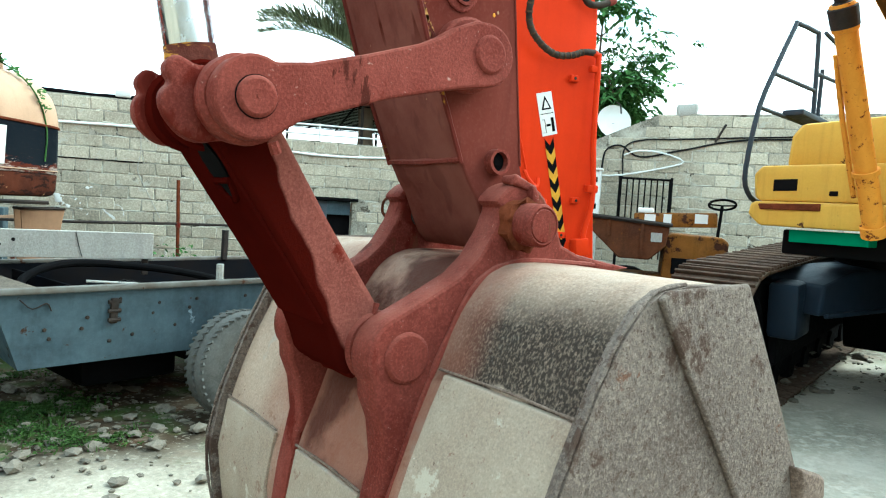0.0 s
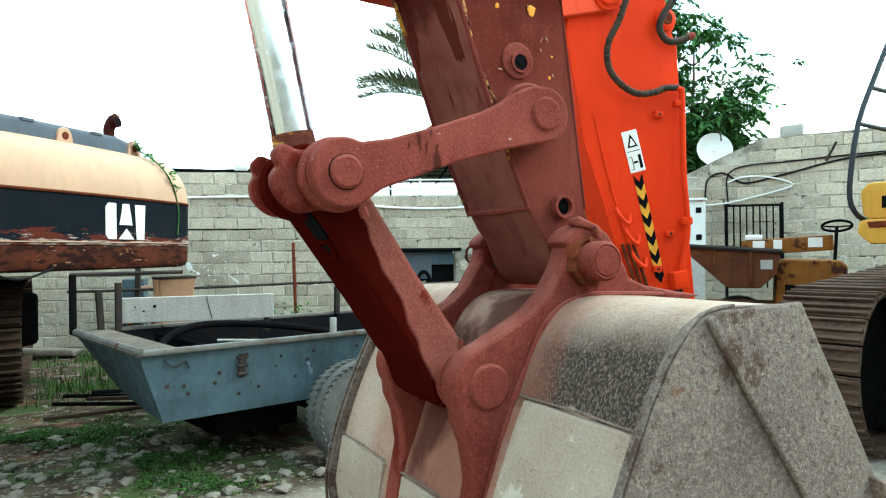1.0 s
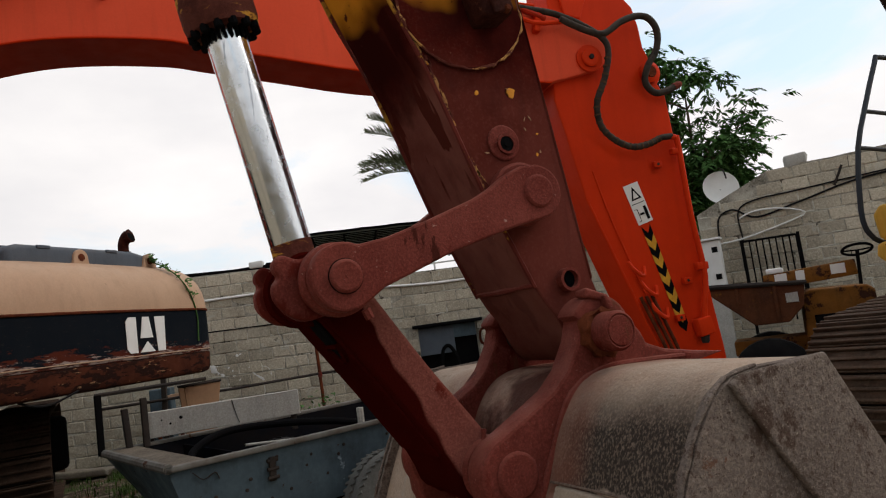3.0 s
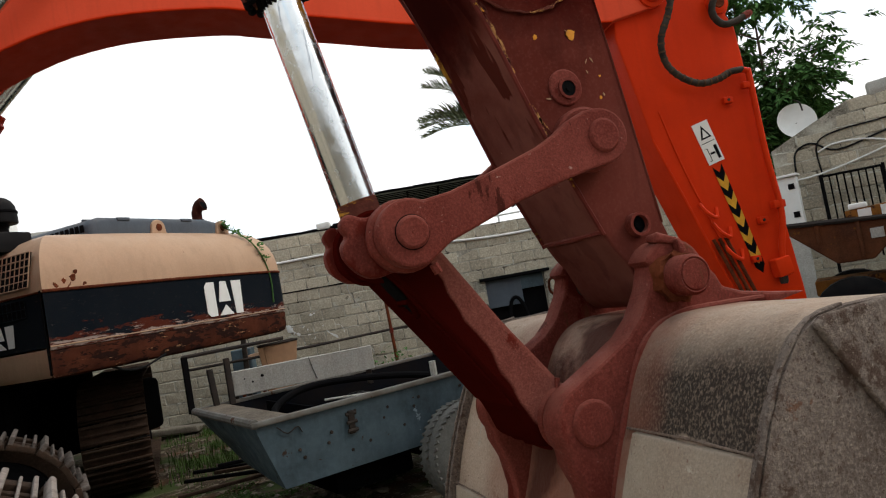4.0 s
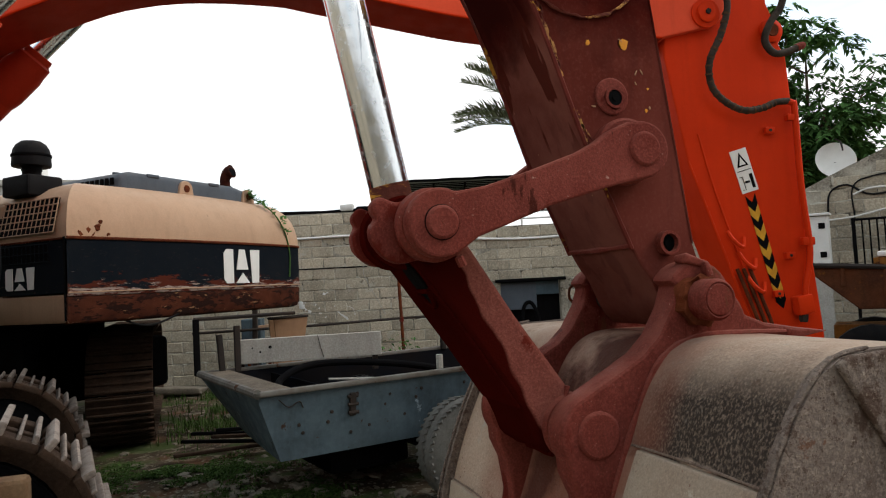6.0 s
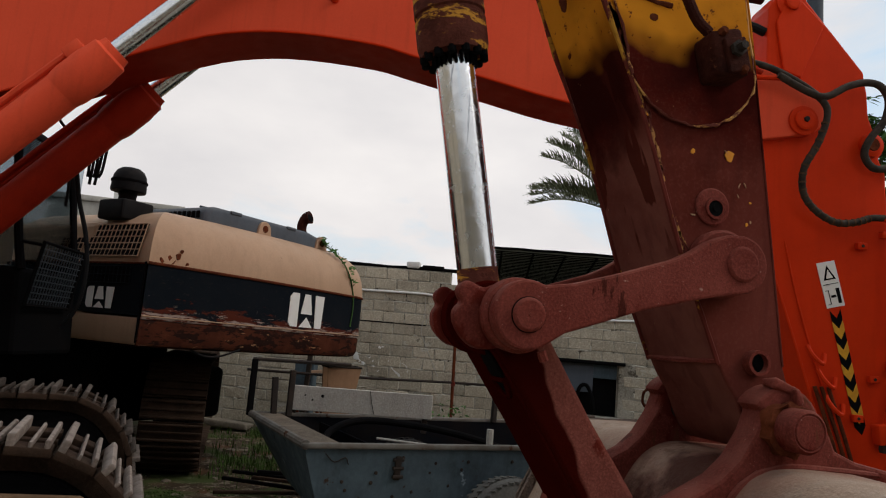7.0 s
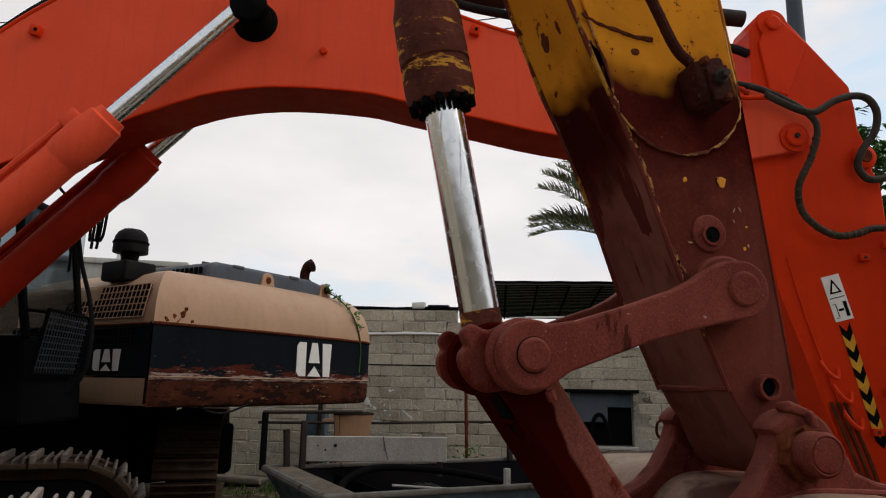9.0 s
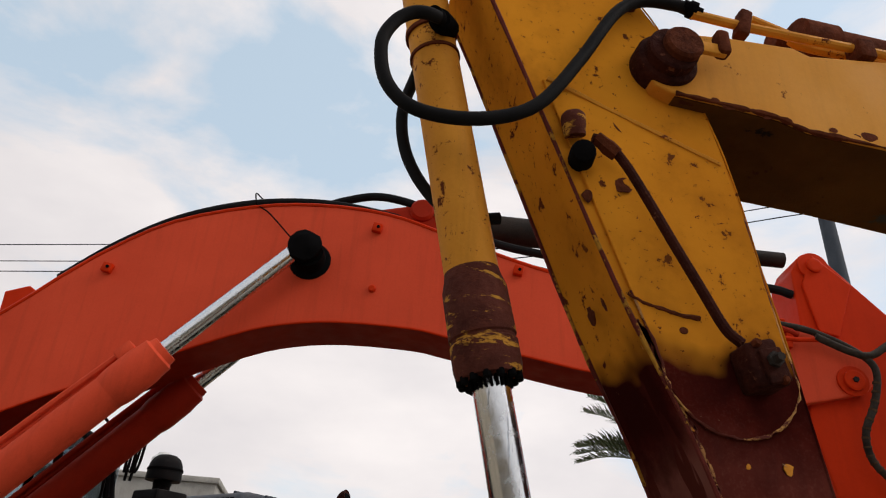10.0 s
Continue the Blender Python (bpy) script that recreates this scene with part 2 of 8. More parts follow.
BAND = material("scraped_black_band", (0.006, 0.0085, 0.0120), (0.013, 0.0145, 0.017), 0.6, 2.0, 0.55, bump=0.15, specular=0.009, flakes=((0.50, 2.4, (0.072, 0.018, 0.011), 5.0, 1.68, 1.98), (0.575, 4.5, (0.27, 0.21, 0.18), 7.0, 1.68, 2.0), (0.60, 14.0, (0.018, 0.017, 0.018), 3.0)))
TANRUST = material("rusted_lower_edge", (0.085, 0.026, 0.014), (0.030, 0.010, 0.007), 0.9, 3.0, 0.8, bump=0.4, specular=0.03, flakes=((0.52, 4.0, (0.022, 0.010, 0.008), 3.0), (0.62, 5.0, (0.33, 0.19, 0.10), 4.0)))
HOOD = material("grey_blue_hood", (0.085, 0.100, 0.120), (0.055, 0.064, 0.076), 0.6, 2.0, 0.55, grain=0.1, dust=0.22, bump=0.15, streak=0.2, specular=0.036)
RAILGREY = material("dark_rail_paint", (0.030, 0.037, 0.047), (0.05, 0.055, 0.06), 0.6, 5.0, 0.5, bump=0.1)
TUB = material("blue_grey_tub_paint", (0.076, 0.108, 0.128), (0.034, 0.048, 0.058), 0.9, 2.4, 0.55, grain=0.12, grain_scale=30, rust=0.27, rust_scale=13, rust_colour=(0.06, 0.035, 0.024), dust=0.12, bump=0.12, streak=0.4, flakes=((0.62, 2.6, (0.20, 0.25, 0.285), 1.0),))
TUB_WORN = material("pale_worn_tub_paint", (0.22, 0.27, 0.31), (0.15, 0.18, 0.21), 0.8, 3.5, 0.6, grain=0.15, grain_scale=30, rust=0.12, rust_scale=9, bump=0.12, streak=0.3)
TUB_IN = material("rusty_shade_dark_tub_inside", (0.004, 0.005, 0.007), (0.009, 0.007, 0.006), 0.8, 3.0, 0.95, rust=0.25, rust_scale=4, rust_colour=(0.016, 0.008, 0.005), bump=0.3, specular=0.003)
TRACKSTEEL = material("track_steel", (0.090, 0.056, 0.038), (0.030, 0.019, 0.013), 0.85, 5.0, 0.75, grain=0.3, dust=0.35, dust_colour=(0.22, 0.17, 0.13), bump=0.5, random=0.15)
TRACKDARK = material("rusted_track_steel", (0.044, 0.026, 0.017), (0.013, 0.009, 0.007), 0.85, 5.0, 0.8, grain=0.3, dust=0.25, dust_colour=(0.10, 0.07, 0.05), bump=0.5, random=0.15)
SHOE_PALE = material("dusty_track_shoe", (0.25, 0.205, 0.175), (0.10, 0.075, 0.062), 0.85, 9.0, 0.75, grain=0.3, dust=0.35, dust_colour=(0.40, 0.355, 0.31), bump=0.4, random=0.25)
# Darker tone for the shoes of the orange machine's far track.
SHOE_DULL = material("darker_track_shoe", (0.115, 0.092, 0.078), (0.040, 0.030, 0.025), 0.85, 9.0, 0.8, grain=0.3, dust=0.2, dust_colour=(0.22, 0.19, 0.16), bump=0.4, random=0.25)
GUARD_TAN = material("rusty_tan_beam", (0.20, 0.125, 0.070), (0.10, 0.055, 0.032), 0.9, 4.0, 0.8, grain=0.2, rust=0.3, rust_scale=6, bump=0.2)
TYRE_GREY = material("dusty_grey_tyre", (0.115, 0.112, 0.103), (0.06, 0.057, 0.052), 0.8, 5.0, 0.9, grain=0.2, bump=0.2)
BLOCK = material("concrete_block", (0.44, 0.385, 0.295), (0.29, 0.25, 0.188), 0.9, 0.8, 0.92, grain=0.45, grain_scale=38, bump=0.8, bump_scale=40, random=0.16, streak=0.35, placed=True, flakes=((0.60, 3.0, (0.45, 0.415, 0.34), 1.0), (0.64, 6.0, (0.19, 0.165, 0.125), 1.0), (0.66, 1.1, (0.17, 0.148, 0.115), 0.4)))
MORTAR = material("mortar", (0.43, 0.395, 0.325), (0.12, 0.105, 0.08), 1.0, 2.2, 0.95, grain=0.3, grain_scale=40, bump=0.7, placed=True, flakes=((0.57, 3.4, (0.085, 0.072, 0.055), 1.0),))
PLASTER = material("pale_mortar", (0.47, 0.44, 0.37), (0.36, 0.33, 0.27), 0.8, 3.0, 0.95, grain=0.3, grain_scale=40, bump=0.6, placed=True)
CONCRETE = material("weathered_concrete", (0.42, 0.40, 0.36), (0.28, 0.27, 0.24), 0.7, 2.0, 0.9, grain=0.25, bump=0.5, streak=0.2)
STONE = material("dusty_stone", (0.20, 0.175, 0.140), (0.10, 0.085, 0.066), 0.8, 5.0, 0.95, grain=0.25, bump=0.5)
WHITE = material("white_paint", (0.72, 0.71, 0.68), (0.56, 0.54, 0.50), 0.4, 5.0, 0.5, bump=0.1)
GREEN = material("green_paint", (0.02, 0.25, 0.125), (0.015, 0.17, 0.09), 0.5, 3.0, 0.5, bump=0.1)
CAB_GLASS = bpy.data.materials.new("grey_cab_glass")
CAB_GLASS.use_nodes = True
_pane = CAB_GLASS.node_tree.nodes["Principled BSDF"]
_pane.inputs["Base Color"].default_value = (0.42, 0.47, 0.50, 1)
_pane.inputs["Transmission Weight"].default_value = 1.0
_pane.inputs["Roughness"].default_value = 0.02
_pane.inputs["IOR"].default_value = 1.12
MUSTARD = material("mustard_dumper_paint", (0.22, 0.088, 0.014), (0.09, 0.034, 0.009), 0.9, 3.0, 0.65, grain=0.15, rust=0.55, rust_scale=6, rust_colour=(0.055, 0.020, 0.011), dust=0.15, bump=0.2, streak=0.4)
BARK = material("bark", (0.13, 0.095, 0.065), (0.07, 0.05, 0.036), 0.8, 6.0, 0.95, bump=0.8, bump_scale=25)
BAND_TAN = material("rusty_hose_band", (0.105, 0.062, 0.034), (0.040, 0.022, 0.014), 0.9, 20.0, 0.8, bump=0.2)
HOSE_DUSTY = material("dusty_rubber_hose", (0.050, 0.040, 0.032), (0.014, 0.012, 0.011), 0.9, 14.0, 0.75, dust=0.4, dust_colour=(0.16, 0.13, 0.10), bump=0.25, bump_scale=60)




# ---- modelling helpers ----
def finish(bm, angle=0.6):
    bmesh.ops.recalc_face_normals(bm, faces=bm.faces)
    for f in bm.faces:
        f.smooth = True
    for e in bm.edges:
        if len(e.link_faces) != 2:
            e.smooth = False
            continue
        a, (f0, f1) = e.calc_face_angle(0.0), (f.calc_area() for f in e.link_faces)
        e.smooth = a < 0.12 or (a < angle and max(f0, f1) < 14 * min(f0, f1))


def part(name, bm, mat, parent=None, label="", m=None):
    """Links a bmesh as one mesh object under a thing or a part. m: a pose for the whole mesh, inside the parent's space."""
    finish(bm)
    me = bpy.data.meshes.new(name)
    bm.to_mesh(me)
    bm.free()
    for one in (mat if isinstance(mat, (list, tuple)) else [mat]):
        me.materials.append(one)
    ob = new(name, me)
    if parent:
        ob.parent = parent
    if m is not None:
        ob.matrix_basis = m
    if label:
        ob["label"] = label
    return ob


def shared(name, me, parent, m, label=""):
    ob = new(name, me)
    ob.parent = parent
    ob.matrix_basis = m
    if label:
        ob["label"] = label
    return ob


def thing(name, label, category, m=None, group="", kind=""):
    ob = new(name)
    ob.empty_display_size = 0.2
    if m is not None:
        ob.matrix_basis = m
    return tagged(ob, label, category, group, kind)


def bevel(bm, width, segments=2, sharp=0.5):
    es = [e for e in bm.edges if len(e.link_faces) == 2 and e.calc_face_angle(0.0) > sharp]
    if es and width > 0:
        bmesh.ops.bevel(bm, geom=es, offset=width, segments=segments, profile=0.5, affect="EDGES", clamp_overlap=True)


def merge(bm, other):
    me = bpy.data.meshes.new("tmp")
    other.to_mesh(me)
    other.free()
    bm.from_mesh(me)
    bpy.data.meshes.remove(me)
    return bm


def prism(prof, y0, y1, bev=0.0, bm=None, seg=2):
    """A polygon of (x, z) points drawn out from y0 to y1."""
    b = bmesh.new()
    lo = [b.verts.new((x, y0, z)) for x, z in prof]
    hi = [b.verts.new((x, y1, z)) for x, z in prof]
    b.faces.new(lo)
    b.faces.new(list(reversed(hi)))
    k = len(prof)
    for i in range(k):
        b.faces.new((lo[i], hi[i], hi[(i + 1) % k], lo[(i + 1) % k]))
    bmesh.ops.recalc_face_normals(b, faces=b.faces)
    if bev:
        bevel(b, bev, seg)
    return merge(bm, b) if bm else b


def turned(p0, p1, profile, n=28, bm=None):
    """A body turned about the line p0 to p1: profile of (distance along it in metres from p0, radius)."""
    b = bm or bmesh.new()
    p0, p1 = Vector(p0), Vector(p1)
    d = (p1 - p0).normalized()
    u = d.orthogonal().normalized()
    v = d.cross(u)
    rings = []
    for h, r in profile:
        c = p0 + d * h
        rings.append([b.verts.new(c + (u * math.cos(2 * math.pi * i / n) + v * math.sin(2 * math.pi * i / n)) * max(r, 1e-4)) for i in range(n)])
    for a, c in zip(rings, rings[1:]):
        for i in range(n):
            b.faces.new((a[i], a[(i + 1) % n], c[(i + 1) % n], c[i]))
    b.faces.new(list(reversed(rings[0])))
    b.faces.new(rings[-1])
    return b


def rod(p0, p1, r, n=24, bm=None, edge=0.0):
    length = (Vector(p1) - Vector(p0)).length
    if edge:
        prof = [(0, r - edge), (edge * 0.3, r - edge * 0.3), (edge, r), (length - edge, r), (length - edge * 0.3, r - edge * 0.3), (length, r - edge)]
    else:
        prof = [(0, r), (length, r)]
    return turned(p0, p1, prof, n, bm)


def ring(p0, p1, r_in, r_out, n=28, bm=None):
    b = bm or bmesh.new()
    length = (Vector(p1) - Vector(p0)).length
    d = (Vector(p1) - Vector(p0)).normalized()
    u = d.orthogonal().normalized()
    v = d.cross(u)
    loops = []
    for h, r in ((0, r_in), (0, r_out), (length, r_out), (length, r_in)):
        c = Vector(p0) + d * h
        loops.append([b.verts.new(c + (u * math.cos(2 * math.pi * i / n) + v * math.sin(2 * math.pi * i / n)) * r) for i in range(n)])
    for k in range(4):
        a, c = loops[k], loops[(k + 1) % 4]
        for i in range(n):
            b.faces.new((a[i], a[(i + 1) % n], c[(i + 1) % n], c[i]))
    return b


def smooth_line(pts, steps=6):
    pts = [Vector(p) for p in pts]
    ext = [2 * pts[0] - pts[1]] + pts + [2 * pts[-1] - pts[-2]]
    out = []
    for i in range(1, len(ext) - 2):
        p0, p1, p2, p3 = ext[i - 1:i + 3]
        for k in range(steps):
            t = k / steps
            out.append(0.5 * ((2 * p1) + (p2 - p0) * t + (2 * p0 - 5 * p1 + 4 * p2 - p3) * t * t + (3 * p1 - p0 - 3 * p2 + p3) * t ** 3))
    out.append(pts[-1])
    return out


def tube(pts, r, n=10, steps=6, bm=None, wobble=0.0):
    """A hose or pipe through the points. r may be a function of 0..1."""
    b = bm or bmesh.new()
    line = smooth_line(pts, steps) if steps > 1 else [Vector(p) for p in pts]
    rings, up = [], None
    for i, p in enumerate(line):
        d = (line[min(i + 1, len(line) - 1)] - line[max(i - 1, 0)]).normalized()
        if up is None:
            up = d.orthogonal().normalized()
        up = (up - d * up.dot(d)).normalized()
        v = d.cross(up)
        rad = r(i / (len(line) - 1)) if callable(r) else r
        if wobble:
            rad *= 1 + wobble * noise.noise(p * 40)
        rings.append([b.verts.new(p + (up * math.cos(2 * math.pi * k / n) + v * math.sin(2 * math.pi * k / n)) * rad) for k in range(n)])
    for a, c in zip(rings, rings[1:]):
        for k in range(n):
            b.faces.new((a[k], a[(k + 1) % n], c[(k + 1) % n], c[k]))
    b.faces.new(list(reversed(rings[0])))
    b.faces.new(rings[-1])
    return b


def box(c, size, bev=0.0, rot=None, bm=None, seg=2):
    b = bmesh.new()
    bmesh.ops.create_cube(b, size=1.0)
    bmesh.ops.scale(b, vec=size, verts=b.verts)
    if bev:
        bevel(b, bev, seg)
    if rot is not None:
        bmesh.ops.rotate(b, cent=(0, 0, 0), matrix=rot.to_3x3(), verts=b.verts)
    bmesh.ops.translate(b, vec=c, verts=b.verts)
    return merge(bm, b) if bm else b


def arc(cx, cz, r, a0, a1, n=10):
    return [(cx + r * math.cos(radians(a0 + (a1 - a0) * i / n)), cz + r * math.sin(radians(a0 + (a1 - a0) * i / n))) for i in range(n + 1)]


def roughen(bm, amount, scale, only=None):
    for v in bm.verts:
        if only is None or only(v.co):
            v.co += Vector((noise.noise(v.co * scale), noise.noise(v.co * scale + Vector((7, 3, 1))), noise.noise(v.co * scale + Vector((1, 9, 4))))) * amount
    return bm


# ---- the digger whose arm stands close by: stick, linkage, bucket, boom ----
def stick_paint():
    """Yellow paint above, red primer sprayed below with a fogged, uneven border, scratches of bare paint."""
    m = bpy.data.materials.new("yellow_over_primer")
    m.use_nodes = True
    n, l = m.node_tree.nodes, m.node_tree.links
    b = n["Principled BSDF"]
    co = n.new("ShaderNodeTexCoord").outputs["Object"]

    def nz(sc, det=5.0, ro=0.6):
        t = n.new("ShaderNodeTexNoise")
        t.inputs["Scale"].default_value, t.inputs["Detail"].default_value, t.inputs["Roughness"].default_value = sc, det, ro
        l.new(co, t.inputs["Vector"])
        return t.outputs["Fac"]

    def ma(op, a, c):
        x = n.new("ShaderNodeMath")
        x.operation = op
        for k, v in enumerate((a, c)):
            if isinstance(v, (int, float)):
                x.inputs[k].default_value = v
            else:
                l.new(v, x.inputs[k])
        return x.outputs[0]

    def mr(v, lo, hi):
        r = n.new("ShaderNodeMapRange")
        r.inputs["From Min"].default_value, r.inputs["From Max"].default_value = lo, hi
        l.new(v, r.inputs["Value"])
        return r.outputs["Result"]

    def mx(f, a, c):
        x = n.new("ShaderNodeMix")
        x.data_type = "RGBA"
        for key, v in (("Factor", f), ("A", a), ("B", c)):
            if isinstance(v, (int, float)):
                x.inputs[key].default_value = v
            elif isinstance(v, tuple):
                x.inputs[key].default_value = (*v, 1)
            else:
                l.new(v, x.inputs[key])
        return x.outputs["Result"]

    sep = n.new("ShaderNodeSeparateXYZ")
    l.new(co, sep.inputs["Vector"])
    height = ma("ADD", sep.outputs["Z"], ma("MULTIPLY", ma("SUBTRACT", nz(2.4, 3.0), 0.5), 0.55))
    primer_mask = mr(height, 2.60, 2.50)
    yellow = mx(mr(nz(1.5), 0.35, 0.7), (0.71, 0.275, 0.022), (0.49, 0.172, 0.014))
    yellow = mx(mr(nz(12.0, 9.0, 0.68), 0.618, 0.636), yellow, (0.10, 0.026, 0.012))
    yellow = mx(mr(nz(48.0, 6.0, 0.7), 0.640, 0.660), yellow, (0.13, 0.034, 0.014))
    yellow = mx(ma("MULTIPLY", mr(nz(3.0, 6.0, 0.7), 0.52, 0.68), 0.30), yellow, (0.26, 0.095, 0.012))
    primer = mx(mr(nz(2.0), 0.35, 0.68), (0.100, 0.0140, 0.0095), (0.045, 0.0055, 0.0040))
    side = ma("ABSOLUTE", ma("SUBTRACT", sep.outputs["Y"], 1.80), 0.0)
    on_front = mr(side, 0.168, 0.161)
    dusty = mx(mr(nz(2.6, 7.0), 0.36, 0.66), (0.138, 0.035, 0.0255), (0.090, 0.019, 0.0135))
    dusty = mx(on_front, dusty, mx(mr(nz(4.0, 7.0), 0.38, 0.66), (0.205, 0.076, 0.057), (0.130, 0.038, 0.028)))
    low_z = ma("ADD", sep.outputs["Z"], ma("MULTIPLY", ma("SUBTRACT", nz(3.5, 5.0), 0.5), 0.30))
    primer = mx(mr(low_z, 2.36, 2.22), primer, dusty)
    primer = mx(ma("MULTIPLY", mr(nz(110.0, 3.0), 0.5, 0.72), 0.20), primer, (0.20, 0.075, 0.056))
    mp = n.new("ShaderNodeMapping")
    mp.inputs["Scale"].default_value = (14.0, 14.0, 2.0)
    mp.inputs["Rotation"].default_value = (0, radians(-18), 0)
    l.new(co, mp.inputs["Vector"])
    st = n.new("ShaderNodeTexNoise")
    st.inputs["Scale"].default_value, st.inputs["Detail"].default_value = 1.2, 4.0
    l.new(mp.outputs["Vector"], st.inputs["Vector"])
    primer = mx(ma("MULTIPLY", mr(st.outputs["Fac"], 0.58, 0.66), 0.25), primer, (0.045, 0.012, 0.010))
    face = mr(ma("ADD", side, ma("MULTIPLY", ma("SUBTRACT", nz(9.0), 0.5), 0.06)), 0.150, 0.115)
    wet = ma("ADD", sep.outputs["Z"], ma("MULTIPLY", ma("SUBTRACT", nz(5.0, 4.0), 0.5), 0.35))
    wet_z = wet
    wet = ma("MULTIPLY", ma("MULTIPLY", mr(wet, 2.22, 2.34), mr(wet, 2.66, 2.56)), face)
    primer = mx(ma("MULTIPLY", wet, 0.88), primer, (0.030, 0.0045, 0.0030))
    drip_map = n.new("ShaderNodeMapping")
    drip_map.inputs["Scale"].default_value = (9.0, 13.0, 1.3)
    l.new(co, drip_map.inputs["Vector"])
    drip = n.new("ShaderNodeTexNoise")
    drip.inputs["Scale"].default_value, drip.inputs["Detail"].default_value = 1.0, 2.0
    l.new(drip_map.outputs["Vector"], drip.inputs["Vector"])
    runs = ma("MULTIPLY", mr(drip.outputs["Fac"], 0.575, 0.592), ma("MULTIPLY", mr(sep.outputs["Z"], 1.94, 2.02), mr(side, 0.166, 0.160)))
    primer = mx(ma("MULTIPLY", runs, 0.9), primer, (0.070, 0.0140, 0.0095))
    smudge = ma("MULTIPLY", ma("MULTIPLY", mr(wet_z, 2.22, 2.36), mr(wet_z, 2.78, 2.64)), mr(nz(3.2, 5.0), 0.34, 0.50))
    primer = mx(ma("MULTIPLY", smudge, 0.85), primer, (0.030, 0.0050, 0.0040))
    scratch = ma("MULTIPLY", mr(nz(30.0, 6.0, 0.7), 0.690, 0.712), 0.9)
    primer = mx(scratch, primer, (0.40, 0.22, 0.13))
    l.new(mx(primer_mask, yellow, primer), b.inputs["Base Color"])
    b.inputs["Roughness"].default_value = 0.5
    b.inputs["Specular IOR Level"].default_value = 0.0
    bp = n.new("ShaderNodeBump")
    bp.inputs["Strength"].default_value, bp.inputs["Distance"].default_value = 0.06, 0.01
    l.new(nz(80.0), bp.inputs["Height"])
    l.new(bp.outputs["Normal"], b.inputs["Normal"])
    return m


def bucket_paint():
    """Worn steel with a dark polished stain on the back and red overspray beside the ears."""
    m = material("worn_bucket_back", (0.41, 0.305, 0.228), (0.27, 0.172, 0.120), 0.8, 2.6, 0.62, grain=0.35, grain_scale=130, flakes=((0.62, 4.0, (0.26, 0.165, 0.112), 1.0), (0.60, 6.5, (0.38, 0.32, 0.26), 1.0), (0.63, 45.0, (0.15, 0.082, 0.055), 1.0), (0.655, 70.0, (0.48, 0.42, 0.355), 1.0)), dust=0.4, dust_colour=(0.40, 0.34, 0.27), bump=0.6, bump_scale=70)
    n, l = m.node_tree.nodes, m.node_tree.links
    b = n["Principled BSDF"]
    old = b.inputs["Base Color"].links[0].from_socket
    co = n.new("ShaderNodeTexCoord").outputs["Object"]
    sep = n.new("ShaderNodeSeparateXYZ")
    l.new(co, sep.inputs["Vector"])

    def mr(v, lo, hi):
        r = n.new("ShaderNodeMapRange")
        r.inputs["From Min"].default_value, r.inputs["From Max"].default_value = lo, hi
        l.new(v, r.inputs["Value"])
        return r.outputs["Result"]

    def ma(op, a, c):
        x = n.new("ShaderNodeMath")
        x.operation = op
        for k, v in enumerate((a, c)):
            if isinstance(v, (int, float)):
                x.inputs[k].default_value = v
            else:
                l.new(v, x.inputs[k])
        return x.outputs[0]

    def nz(sc, det=5.0):
        t = n.new("ShaderNodeTexNoise")
        t.inputs["Scale"].default_value, t.inputs["Detail"].default_value = sc, det
        l.new(co, t.inputs["Vector"])
        return t.outputs["Fac"]

    def mx(f, a, c):
        x = n.new("ShaderNodeMix")
        x.data_type = "RGBA"
        l.new(f, x.inputs["Factor"])
        l.new(a, x.inputs["A"])
        x.inputs["B"].default_value = (*c, 1)
        return x.outputs["Result"]

    z = ma("ADD", sep.outputs["Z"], ma("MULTIPLY", ma("SUBTRACT", nz(5.0, 8.0), 0.5), 0.16))
    y = ma("ADD", sep.outputs["Y"], ma("MULTIPLY", ma("SUBTRACT", nz(6.0), 0.5), 0.12))
    stain = ma("MULTIPLY", ma("MULTIPLY", mr(z, 1.160, 1.170), mr(z, 1.425, 1.30)), ma("MULTIPLY", mr(y, 1.0, 1.06), mr(y, 1.60, 1.46)))
    mp = n.new("ShaderNodeMapping")
    mp.inputs["Scale"].default_value = (170.0, 170.0, 110.0)
    l.new(co, mp.inputs["Vector"])
    run = n.new("ShaderNodeTexNoise")
    run.inputs["Scale"].default_value, run.inputs["Detail"].default_value = 1.0, 7.0
    l.new(mp.outputs["Vector"], run.inputs["Vector"])
    stain = ma("MULTIPLY", stain, mr(run.outputs["Fac"], 1.00, 0.46))
    colour = mx(ma("MULTIPLY", stain, 0.97), old, (0.030, 0.023, 0.019))
    spray = ma("MULTIPLY", ma("MULTIPLY", mr(y, 1.36, 1.52), mr(y, 2.32, 2.10)), mr(nz(3.5), 0.22, 0.55))
    colour = mx(ma("MULTIPLY", spray, 0.88), colour, (0.225, 0.086, 0.056))
    dark = ma("MULTIPLY", ma("MULTIPLY", mr(y, 1.60, 1.66), mr(y, 2.0, 1.94)), mr(nz(5.0), 0.46, 0.56))
    colour = mx(ma("MULTIPLY", dark, 0.8), colour, (0.05, 0.013, 0.009))
    l.new(colour, b.inputs["Base Color"])
    return m


